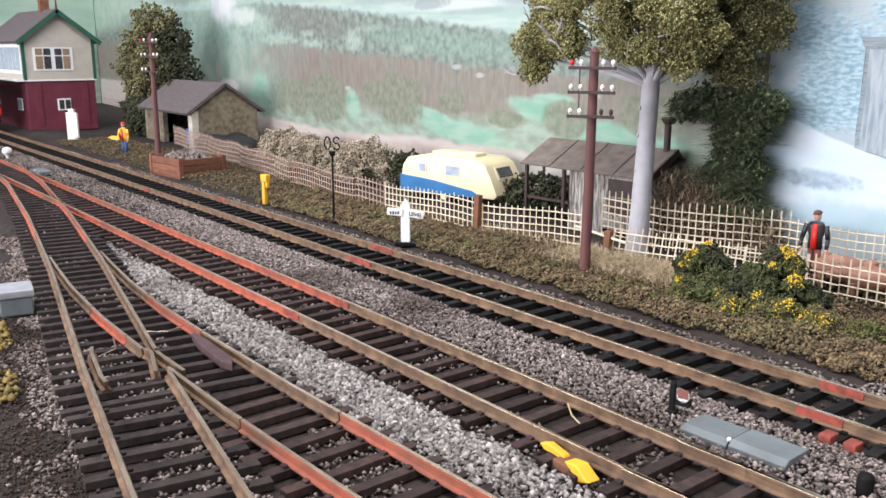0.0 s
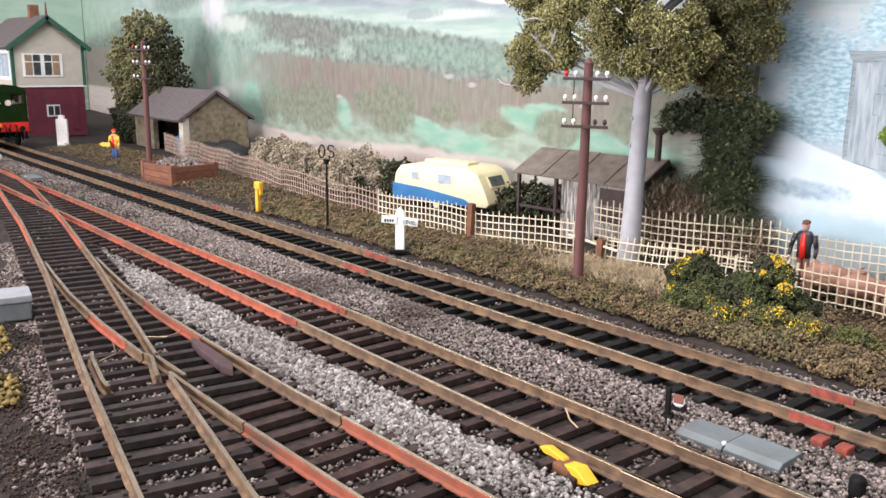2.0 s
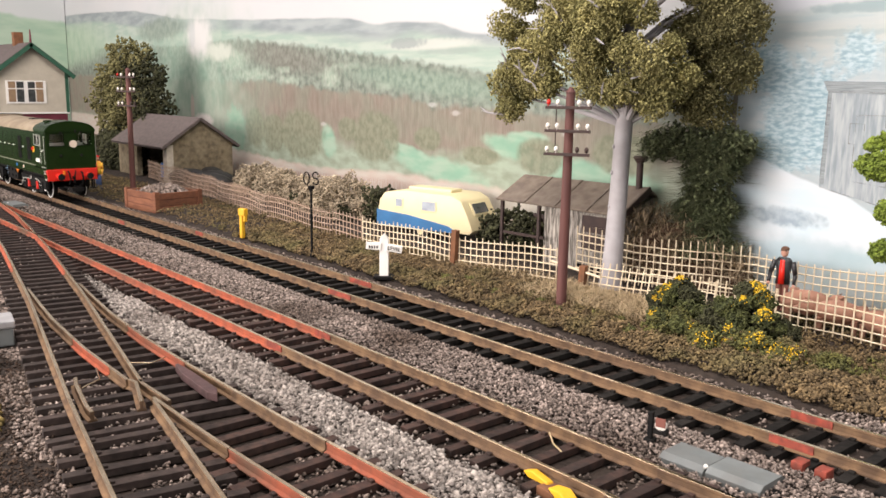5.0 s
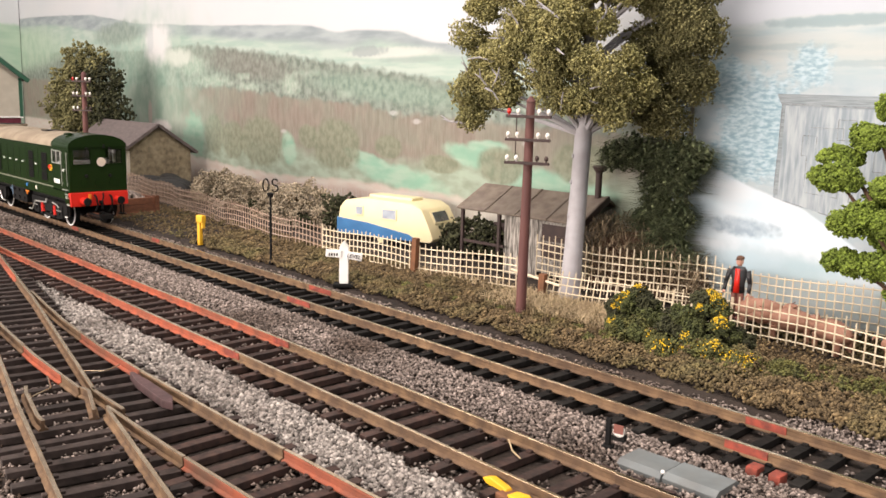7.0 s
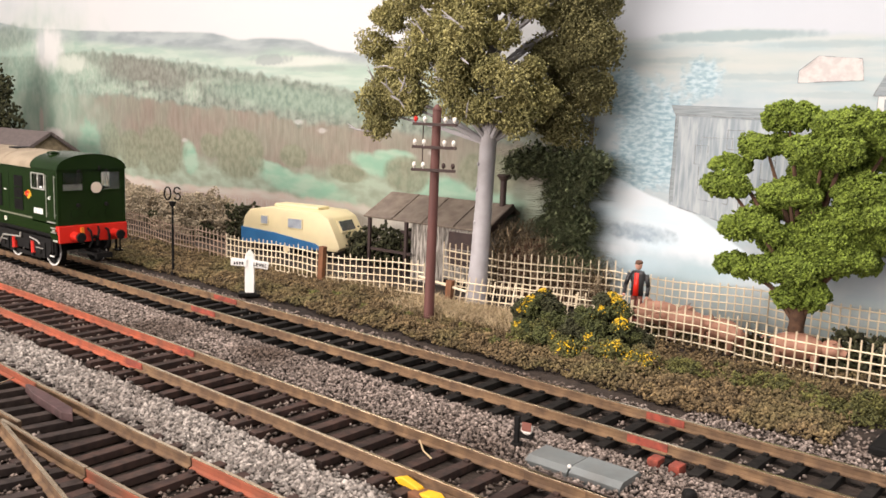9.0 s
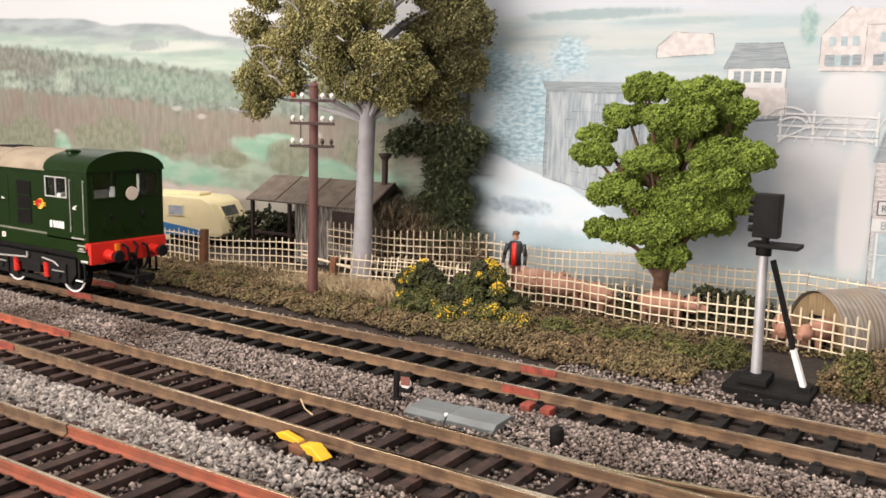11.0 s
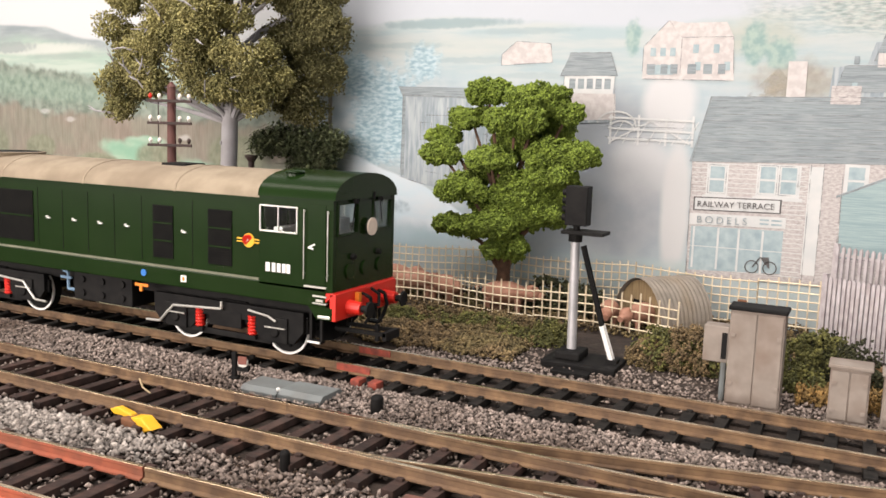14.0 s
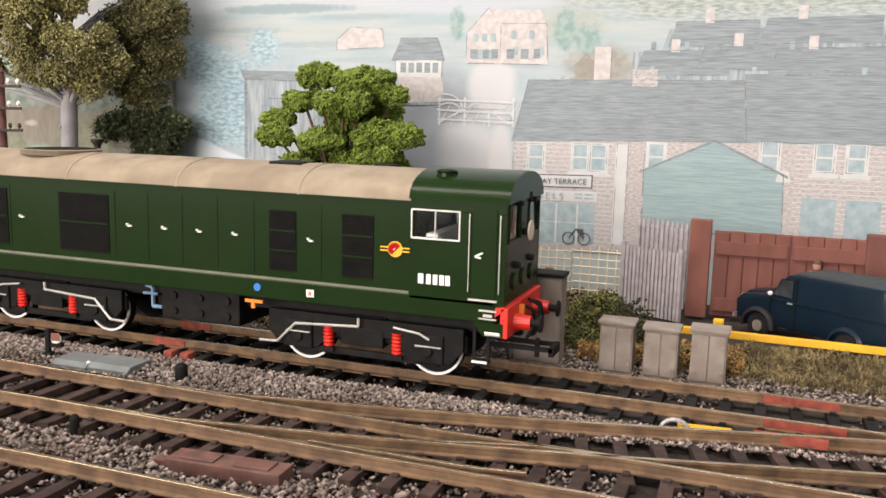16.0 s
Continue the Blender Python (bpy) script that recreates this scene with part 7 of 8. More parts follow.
# ---- pig field ----
def pig(x, y, rz, k=1.0):
    t = thing("pig", x, y, -0.36, rz, "pink-brown model pig behind the mesh fence", "pig", "pigs")
    body = Shape().ball((0, 0, 0.68), 0.85, 0.42, 0.42, 16, 10)
    part("body", body, M_PIG, t, smooth=True)
    head = part("head", Shape().ball((0.98, 0, 0.72), 0.34, 0.28, 0.3, 12, 8).cyl((1.2, 0, 0.66), (1.42, 0, 0.6), 0.15, 0.13, 10), M_PIG, t, smooth=True)
    for s in (-1, 1):
        part("ear", Shape().loft([[(0.95, s * 0.12, 0.95), (1.05, s * 0.26, 0.95), (1.0, s * 0.19, 0.9)], [(1.12, s * 0.2, 1.05), (1.14, s * 0.24, 1.03), (1.13, s * 0.22, 1.02)]]), M_PIG, head)
        for x1 in (-0.55, 0.55):
            part("leg", Shape().cyl((x1, s * 0.24, 0.5), (x1, s * 0.24, 0.0), 0.13, 0.09, 8), M_PIG, t)
    part("tail", Shape().tube([(-0.93, 0, 0.8), (-1.05, 0.03, 0.85), (-1.08, -0.03, 0.75)], 0.03), M_PIG, t)
    t.scale = (k, k, k)


pig(-11.9, 10.5, 200, 0.95)
pig(-10.4, 10.2, 150, 0.95)
pig(-8.0, 10.0, 10, 1.0)
pig(-3.0, 9.85, 250, 0.85)
pig(-4.1, 9.9, 280, 0.8)
pig(-13.2, 10.9, 30, 1.0)
shrub("dark_bush", -6.1, 11.0, -0.35, [(-0.6, 0, 0.5, 0.7), (0.4, 0.1, 0.45, 0.7), (1.0, 0, 0.4, 0.5)], [M_LEAF_DARK], "dark brown-green bush in the pig field", 900, (0.05, 0.1), seed=61)


def pig_ark():
    t = thing("pig_ark", -3.3, 10.5, -0.36, -38, "grey corrugated half-round pig shelter", "shelter")
    rings = []
    for j in range(41):
        y = j * 0.055
        r = 1.3 + 0.014 * math.sin(j * 1.9)
        rings.append([(r * math.cos(a), y, 1.25 * r * math.sin(a)) for a in np.linspace(0, math.pi, 19)])
    m = mat("grey_corrugated_sheet", (0.24, 0.21, 0.175), (0.17, 0.15, 0.125), 0.5, 0.7, dirt=(0.30, 0.22, 0.13), dirt_size=1)
    part("shell", Shape().loft(rings, close=False, cap=False), m, t)
    part("front_wall", Shape().prism([(1.26 * math.cos(a), 1.55 * math.sin(a)) for a in np.linspace(0, math.pi, 15)], "y", 0.14, 0.2), mat("ochre_boards", (0.30, 0.22, 0.12), (0.20, 0.14, 0.075), 0.3, 0.85, stretch=(3, 1, 0.4)), t)
    part("doorway", Shape().box(-0.35, 0.1, 0.0, 0.4, 0.15, 0.85), M_BLACK, t)


pig_ark()


# ---- colour-light signal ----
def signal():
    t = thing("colour_light_signal", -3.5, 4.3, -0.37, 0, "black colour-light signal on a silver post with a ladder", "signal")
    part("base", Shape().box(-0.75, -0.7, 0, 1.35, 0.75, 0.26).box(-0.4, -0.5, 0.26, 0.3, 0.4, 0.5), M_BLACK, t, bevel=0.06)
    part("base_strip", Shape().box(-0.3, -1.15, -0.02, 0.75, -0.7, 0.12), M_BLACK, t, bevel=0.02)
    part("post", Shape().cyl((-0.08, 0, 0.4), (-0.14, 0, 3.6), 0.135, 0.125, 16), M_ALU, t, "silver tubular post", smooth=True)
    part("collar", Shape().cyl((-0.14, 0, 3.5), (-0.14, 0, 3.72), 0.19, seg=16), M_BLACK, t)
    part("platform", Shape().box(-0.46, -0.35, 3.72, 0.72, 0.4, 3.82), M_BLACK, t, bevel=0.02)
    head = part("head", Shape().box(-0.42, -0.2, 3.95, 0.2, 0.25, 5.03).cyl((-0.12, 0, 3.8), (-0.12, 0, 3.97), 0.1, seg=10), M_BLACK, t, "black signal head", bevel=0.05)
    for k in range(4):
        part("hood", Shape().cyl((-0.42, 0, 4.15 + k * 0.23), (-0.55, 0, 4.15 + k * 0.23), 0.09, seg=10), M_BLACK, head)
    for s in (-0.07, 0.07):
        part("ladder_rail", Shape().cyl((0.1, s, 3.4), (0.75, s, 1.25), 0.06, seg=6), M_BLACK, t)
        part("ladder_rail", Shape().cyl((0.75, s, 1.25), (1.1, s, 0.25), 0.07, seg=6), M_WHITE, t, "white-painted ladder foot")
    for k in range(12):
        q = (k + 0.5) / 12
        part("rung", Shape().cyl((0.1 + 1.0 * q, -0.09, 3.4 - 3.15 * q), (0.1 + 1.0 * q, 0.09, 3.4 - 3.15 * q), 0.02, seg=5), M_BLACK if q < 0.68 else M_WHITE, t)
    part("bracket", Shape().box(0.95, -0.16, 0.24, 1.25, 0.16, 0.36), M_BLACK, t)


signal()


# ---- relay cabinets ----
def cabinet(x, w, h, label, side=False):
    t = thing("relay_cabinet", x, 3.3, -0.4, 0, label, "cabinet", "relay cabinets")
    part("body", Shape().box(-w / 2, -0.3, 0, w / 2, 0.32, h), M_GREYPAINT, t, bevel=0.025)
    top = M_BLACK if side else M_GREYPAINT
    part("lid", Shape().box(-w / 2 - 0.05, -0.36, h, w / 2 + 0.05, 0.38, h + 0.1), top, t, bevel=0.03)
    for s in (-1, 1):
        d = part("door", Shape().box(min(0.015 * s, s * (w / 2 - 0.04)), -0.335, 0.12, max(0.015 * s, s * (w / 2 - 0.04)), -0.29, h - 0.06), M_GREYPAINT, t, bevel=0.012)
        for z in (0.25 * h, 0.75 * h):
            part("hinge", Shape().box(s * (w / 2 - 0.1) - 0.05, -0.36, z - 0.04, s * (w / 2 - 0.1) + 0.05, -0.33, z + 0.04), M_GREYPAINT, d)
    part("plinth", Shape().box(-w / 2 - 0.03, -0.34, -0.04, w / 2 + 0.03, 0.36, 0.07), M_GREYPAINT, t)
    if side:
        b = part("side_box", Shape().box(-w / 2 - 0.6, -0.26, 1.05, -w / 2, 0.2, 1.95), M_GREYPAINT, t, bevel=0.03)
        part("box_slot", Shape().box(-w / 2 - 0.16, -0.29, 1.15, -w / 2 - 0.04, -0.25, 1.8), M_BLACK, b)
        part("cable_pipe", Shape().cyl((-w / 2 - 0.12, 0, 0), (-w / 2 - 0.12, 0, 1.05), 0.07, seg=8), M_BLUEGREY, t)


cabinet(1.38, 1.25, 2.4, "tall grey relay cabinet with a black lid and side box", True)
cabinet(3.48, 0.85, 1.32, "low grey two-door relay cabinet beside the far line")
cabinet(4.6, 0.85, 1.28, "low grey relay cabinet with a rust-stained door")
cabinet(5.76, 0.86, 1.36, "low grey two-door relay cabinet beside the far line")


# ---- yard with gate, palings and van ----
def palings(x0, y0, x1, y1, h, n, label, m):
    a = math.degrees(math.atan2(y1 - y0, x1 - x0))
    ln = math.hypot(x1 - x0, y1 - y0)
    t = thing("paling_fence", x0, y0, -0.3, a, label, "fence", "paling fences")
    for k in range(n):
        x = (k + 0.5) * ln / n
        part("paling", Shape().prism([(x - 0.05, 0.03), (x + 0.05, 0.03), (x + 0.05, h - 0.08), (x, h), (x - 0.05, h - 0.08)], "y", -0.04, 0.03), m, t)
    for z in (0.35, h - 0.3):
        part("rail", Shape().box(0, 0.03, z - 0.05, ln, 0.09, z + 0.05), m, t)
    for x in (0, ln):
        part("post", Shape().box(x - 0.07, 0.0, 0, x + 0.07, 0.16, h + 0.05), m, t)


palings(2.45, 10.3, 4.42, 9.3, 2.3, 15, "pale grey paling fence by the yard gate", M_PALING)
palings(2.6, 12.6, 4.7, 11.2, 3.0, 12, "weathered grey-pink paling fence behind", M_PALING)
log = part("timber_baulk", Shape().box(-1.2, -0.12, 0, 1.1, 0.12, 0.24), mat("brown_timber", (0.25, 0.15, 0.07), (0.18, 0.1, 0.05), 0.3, 0.85, stretch=(0.3, 2, 2)), at=P(3.3, 8.2, -0.3, 0, 0, -20), bevel=0.03)
tagged(log, "rough brown timber baulk lying on the ground", "timber")


def yard_gate():
    t = thing("yard_gate", 4.9, 11.0, -0.4, 0, "maroon-brown boarded double gate with stout posts", "gate")
    for x in (0, 5.35, 10.9):
        part("gate_post", Shape().box(x - 0.34, -0.2, 0, x + 0.34, 0.25, 3.3 if x < 1 else 3.15), M_GATE, t, bevel=0.04)
    for leaf in range(4):
        x0 = 0.45 + leaf * 2.4 + (leaf > 1) * 0.45
        g = part("gate_leaf", Shape().box(x0, 0.06, 0.1, x0 + 2.397, 0.12, 2.95), M_GATE, t)
        for k in range(5):
            part("board", Shape().box(x0 + 0.02 + k * 0.47, -0.02, 0.1, x0 + 0.46 + k * 0.47, 0.06, 2.92 + 0.05 * (k % 2)), M_GATE, g, bevel=0.015)
        for z in (2.4, 0.5):
            part("ledge", Shape().box(x0 + 0.08, -0.1, z - 0.22, x0 + 2.28, -0.02, z + 0.22), M_GATE, g, bevel=0.02)


yard_gate()


def van():
    t = thing("delivery_van", 8.6, 8.5, -0.34, 142, "navy blue vintage delivery van with a dusty grey roof", "van")
    side = [(2.15, 0.42), (2.2, 0.95), (2.0, 1.15), (1.05, 1.28), (0.72, 1.75), (0.5, 1.93), (-2.2, 1.98), (-2.35, 1.85), (-2.4, 0.4)]
    part("body", Shape().prism(side, "y", -0.82, 0.82), M_VAN, t, bevel=0.09, smooth=True)
    part("roof", Shape().prism([(0.55, 1.9), (0.3, 2.0), (-2.1, 2.06), (-2.34, 1.92)], "y", -0.72, 0.72), M_VANROOF, t, "dusty grey roof", bevel=0.05, smooth=True)
    part("bonnet", Shape().prism([(2.28, 0.5), (2.3, 1.0), (2.1, 1.2), (1.1, 1.3), (1.0, 0.5)], "y", -0.42, 0.42), M_VAN, t, bevel=0.1, smooth=True)
    for s in (-1, 1):
        y = s * 0.83
        part("door_window", Shape().prism([(0.32, 1.32), (0.9, 1.32), (0.66, 1.76), (0.32, 1.8)], "y", y - 0.02, y + 0.02), M_DARKGLASS, t)
        part("window_trim", Shape().tube([(0.3, y, 1.3), (0.92, y, 1.3), (0.68, y, 1.78), (0.3, y, 1.82), (0.3, y, 1.3)], 0.02, 5), M_VAN, t)
        part("door_seam", Shape().box(0.2, y - 0.012, 0.5, 0.225, y + 0.012, 1.85).box(1.0, y - 0.012, 0.5, 1.02, y + 0.012, 1.3), M_BLACK, t)
        part("door_handle", Shape().box(0.3, y - 0.04, 1.13, 0.45, y + 0.04, 1.17), M_SILVER, t)
        part("waist_line", Shape().box(-2.35, y - 0.015, 1.16, 1.0, y + 0.015, 1.2), M_VAN, t)
        for x in (1.35, -1.35):
            rings = [[(x + (0.5 + dr) * math.cos(a), s * yy, 0.34 + (0.5 + dr) * math.sin(a)) for a in np.linspace(-0.15, math.pi + 0.1, 13)] for dr, yy in ((-0.08, 0.62), (0.02, 0.66), (0.04, 0.9), (-0.06, 0.95))]
            part("mudguard", Shape().loft(rings, close=False, cap=False), M_RUBBER if x > 0 else M_VAN, t, smooth=True)
            w = part("wheel", Shape().cyl((x, s * 0.62, 0.34), (x, s * 0.86, 0.34), 0.36, seg=20), M_RUBBER, t, bevel=0.03)
            part("hub", Shape().cyl((x, s * 0.85, 0.34), (x, s * 0.89, 0.34), 0.16, seg=14), M_GREYPAINT, w)
        part("headlamp", Shape().ball((2.1, s * 0.56, 0.98), 0.13), M_SILVER, t, smooth=True)
    part("mirror", Shape().ball((0.95, 0.95, 1.35), 0.07), M_WHITE, t)
    part("windscreen", Shape().prism([(1.0, 1.32), (1.06, 1.3), (0.78, 1.74), (0.72, 1.76)], "y", -0.66, 0.66), M_DARKGLASS, t)
    t.scale = (1.08, 1.08, 1.08)
    part("bumper", Shape().box(2.28, -0.7, 0.38, 2.36, 0.7, 0.5), M_SILVER, t)


van()


def barrier():
    t = thing("pole_barrier", 4.8, 6.0, -0.3, -1.0, "long yellow barrier rail on short posts", "barrier")
    part("rail", Shape().box(0, -0.08, 0.48, 13, 0.08, 0.68), M_YELLOW, t, bevel=0.02)
    part("block", Shape().box(0.9, -0.16, 0.55, 1.18, 0.16, 0.98), M_YELLOW, t, bevel=0.03)
    for x in (1.0, 6.5, 12):
        part("post", Shape().box(x - 0.1, -0.06, -0.05, x + 0.1, 0.06, 0.5), M_YELLOW, t)


barrier()
p = field(6.6, 14, 3.6, 5.9, 5200)
roots = np.column_stack([p, np.full(len(p), -0.35) + 0.28 * np.clip((p[:, 1] - 3.6) / 1.4, 0, 1)])
roots[:, 2] += 0.12 * np.array([noise.noise(Vector((x * 1.6, y * 1.6, 1))) for x, y in p])
v, f = blades(RNG, roots, 0.36, 0.014, 1.6)
v2, f2 = crumbs(RNG, roots[:3500], RNG.uniform(0.04, 0.1, 3500))
M_DRYMIX = mat("dry_grass_fibre", (0.24, 0.185, 0.085), (0.10, 0.075, 0.036), 0.5, 0.95, island=0.45)
tagged(new("dry_grass", raw_mesh("dry_grass", *joined((v, f), (v2, f2)), M_DRYMIX)), "dry matted grass by the yellow barrier", "grass", kind="stuff")
p = field(2.3, 6.6, 3.7, 5.6, 6500)
v, f = crumbs(RNG, np.column_stack([p, RNG.uniform(-0.35, 0.1, len(p))]), RNG.uniform(0.025, 0.07, len(p)))
tagged(new("leaf_litter", raw_mesh("leaf_litter", v, f, mat("rusty_leaf_litter", (0.28, 0.16, 0.05), (0.14, 0.10, 0.04), 0.5, 0.95, island=0.5))), "rusty leaf litter behind the relay cabinets", "litter", kind="stuff")


# ---- small things between the rails ----
def motor_cover(x, y, rz, label, m=None):
    m = m or M_BLUEGREY
    t = thing("point_motor_cover", x, y, -0.42, rz, label, "cover", "point motor covers")
    part("long_cover", Shape().prism([(-0.5, 0), (0.5, 0), (0.5, 0.2), (0.36, 0.3), (-0.36, 0.3), (-0.5, 0.2)], "x", -0.05, 1.15), m, t, bevel=0.02)
    part("short_cover", Shape().prism([(-0.5, 0), (0.5, 0), (0.5, 0.16), (0.36, 0.26), (-0.36, 0.26), (-0.5, 0.16)], "x", -1.15, -0.1), m, t, bevel=0.02)
    part("end_lug", Shape().box(1.15, -0.3, 0, 1.35, 0.3, 0.14), M_BLACK, t)
    part("rivet", Shape().ball((-0.1, -0.38, 0.27), 0.05), M_WHITE, t)


motor_cover(-8.5, -2.02, 1, "blue-grey plastic cover between the middle and far lines")
motor_cover(-57.5, -2.3, 0, "small blue-grey cover beside the middle line")
t = thing("point_motor_cover", -27.4, -10.95, -0.42, -10, "pale grey plastic box beside the branch line", "cover", "point motor covers")
part("box", Shape().box(-0.55, -0.45, 0, 0.55, 0.45, 0.55), M_BLUEGREY, t, bevel=0.05)
part("lid", Shape().box(-0.6, -0.5, 0.55, 0.6, 0.5, 0.78), M_ALU, t, bevel=0.05)
part("lug", Shape().box(-0.9, 0.2, 0.1, -0.5, 0.4, 0.3), M_BLUEGREY, t)


def dwarf_signal():
    t = thing("ground_signal", -10.25, -2.0, -0.42, 15, "black ground signal with a red and white disc", "signal")
    part("stem", Shape().box(-0.06, -0.06, 0, 0.06, 0.06, 0.86).box(-0.12, -0.12, 0, 0.12, 0.12, 0.24), M_BLACK, t, bevel=0.03)
    d = part("disc", Shape().cyl((0.26, -0.1, 0.62), (0.26, -0.04, 0.62), 0.13, seg=18), M_CERAMIC, t)
    part("disc_bar", Shape().box(0.15, -0.12, 0.58, 0.37, -0.095, 0.78), M_GATE, d)
    part("bracket", Shape().box(0.1, -0.1, 0.4, 0.4, 0.05, 0.52), M_BLACK, t)


dwarf_signal()
for x, y, h, r in ((-6.03, -2.15, 0.42, 0.15), (-5.86, -5.79, 0.36, 0.1)):
    b = part("bollard", Shape().cyl((0, 0, 0), (0, 0, h), r, seg=12).ball((0, 0, h), r, r, 0.1), M_BLACK, at=P(x, y, -0.42), smooth=True)
    tagged(b, "small black domed post in the ballast", "post", "domed posts")
b = part("marker_bollard", Shape().cyl((0, 0, 0), (0, 0, 0.5), 0.12, seg=10).ball((0, 0, 0.62), 0.34, 0.34, 0.3), M_CERAMIC, at=P(-66.5, -2.2, -0.42), smooth=True)
tagged(b, "rounded pale pink marker bollard beside the middle line", "bollard")


def clamp(x, y, rz):
    t = thing("track_tool", x, y, -0.3, rz, "bright yellow bent metal tool lying across the rail", "tool")
    part("plate", Shape().prism([(-0.85, 0.1), (-0.6, 0.2), (-0.1, 0.14), (-0.05, 0.04), (-0.7, 0.02)], "y", -0.12, 0.05), M_YELLOW, t, bevel=0.03)
    part("jaw", Shape().prism([(0.1, 0.16), (0.45, 0.22), (0.8, 0.02), (0.5, -0.1), (0.3, 0.05)], "y", -0.28, 0.02), M_YELLOW, t, bevel=0.03)
    part("stock", Shape().box(-0.2, -0.3, -0.1, 0.3, 0.1, 0.1), M_POST, t, bevel=0.03)


clamp(-10.05, -5.35, -8)
t = thing("track_magnet", 5.5, -0.75, -0.38, 5, "yellow-topped track clip on a grey ring", "clip")
part("plate", Shape().box(-0.1, -0.28, 0.1, 1.0, 0.2, 0.2), M_YELLOW, t, bevel=0.03)
part("ring", Shape().tube([(-0.15 + 0.3 * math.cos(a), -0.05, 0.05 + 0.28 * math.sin(a)) for a in np.linspace(0.2, 3.3, 10)], 0.05, 6), M_ALU, t)
b = part("point_motor_box", Shape().box(-1.15, -0.28, 0, 1.15, 0.28, 0.28).box(-1.5, -0.12, 0, -1.1, 0.12, 0.16).box(-0.9, -0.2, 0.28, -0.2, 0.2, 0.32).box(0.2, -0.2, 0.28, 0.9, 0.2, 0.32), mat("red_brown_motor_paint", (0.15, 0.065, 0.05), (0.085, 0.042, 0.034), 0.3, 0.8, dirt=(0.20, 0.15, 0.12), dirt_size=0.8), at=P(-2.0, -6.15, -0.44, 0, 0, 4), bevel=0.04)
tagged(b, "dark brown point motor box beside the middle line", "box")
wire = part("loose_wire", Shape().tube([(-0.4, 0.3, 0.02), (-0.25, 0.05, 0.25), (0.0, -0.1, 0.12), (0.25, -0.12, 0.03)], 0.018, 6), M_STRAW, at=P(-11.3, -3.9, -0.25))
tagged(wire, "short curled pale wire beside the rail", "wire")


# ---- far end: signal box, hut, tree ----
def signal_box():
    t = thing("signal_box", -93.0, 7.6, -0.4, 0, "signal box with wine-red base and buff gabled upper floor", "signal box")
    hx, hy = 6.0, 3.1
    part("base", Shape().box(-hx, -hy, 0, hx, hy, 4.7), M_WINE, t, "wine-red brick base", bevel=0.05)
    for y in (-2.1, 2.1):
        part("pilaster", Shape().box(hx, y - 0.25, 0.6, hx + 0.1, y + 0.25, 4.4), M_WINE, t)
    w = part("base_window", Shape().box(hx, -0.5, 1.9, hx + 0.08, 0.7, 3.0), M_WHITE, t)
    for y in (-0.36, 0.2):
        part("pane", Shape().box(hx + 0.06, y, 2.02, hx + 0.1, y + 0.44, 2.88), M_DARKGLASS, w)
    part("upper_floor", Shape().box(-hx - 0.1, -hy - 0.1, 4.75, hx + 0.1, hy + 0.1, 8.3), M_BUFF, t, "buff boarded upper floor")
    part("gable", Shape().prism([(-hy - 0.1, 8.3), (hy + 0.1, 8.3), (0, 10.9)], "x", hx - 0.1, hx + 0.1), M_BUFF, t)
    for s in (-1, 1):
        part("corner_board", Shape().box(hx - 0.12, s * (hy + 0.02) - 0.14, 4.75, hx + 0.16, s * (hy + 0.02) + 0.14, 8.4), M_TRIMGREEN, t)
        ln, a = math.hypot(hy + 0.7, 2.95), math.atan2(2.95, hy + 0.7)
        m = Matrix.Translation((0, 0, 11.1)) @ Matrix.Rotation(-s * a if s > 0 else a, 4, "X")
        y0, y1 = (0, ln) if s > 0 else (-ln, 0)
        part("roof_slope", Shape().box(-hx - 0.7, y0, -0.12, hx + 0.7, y1, 0.1, m), M_SLATE, t, "brown slate roof")
        part("bargeboard", Shape().box(hx + 0.6, y0, -0.32, hx + 0.78, y1, 0.05, m), M_TRIMGREEN, t)
    part("finial", Shape().cyl((hx + 0.6, 0, 11), (hx + 0.6, 0, 12.3), 0.12, 0.05, 8), M_WINE, t)
    part("chimney", Shape().box(2.2, -0.4, 10.6, 3.0, 0.4, 12.2), M_POST, t)
    w = part("end_window", Shape().box(hx + 0.1, -2.3, 5.6, hx + 0.18, 1.2, 7.7), M_WHITE, t, "white-framed end window")
    for k in range(2):
        for j in range(2):
            for i in range(2):
                y = -2.1 + k * 1.7 + i * 0.72
                part("pane", Shape().box(hx + 0.16, y, 5.75 + j * 1.25, hx + 0.21, y + 0.62, 5.75 + j * 1.25 + (1.15 if j == 0 else 0.6)), M_DARKGLASS if (i + k) % 2 else M_TAN, w)
    w = part("front_windows", Shape().box(-hx, -hy - 0.2, 5.3, hx - 0.3, -hy - 0.1, 8.0), M_WHITE, t, "white-framed glazing along the front")
    for k in range(8):
        part("pane", Shape().box(-hx + 0.3 + k * 1.42, -hy - 0.24, 5.6, -hx + 1.5 + k * 1.42, -hy - 0.18, 7.7), M_PALEGLASS, w)
    part("walkway", Shape().box(-hx, -hy - 0.9, 4.65, hx + 0.15, hy + 0.15, 4.8), M_WHITE, t)
    w = part("base_window", Shape().box(2.5, -hy - 0.08, 1.9, 4.2, -hy, 3.0), M_WHITE, t)
    part("pane", Shape().box(2.6, -hy - 0.1, 2.0, 3.3, -hy - 0.06, 2.9).box(3.4, -hy - 0.1, 2.0, 4.1, -hy - 0.06, 2.9), M_PALEGLASS, w)


signal_box()


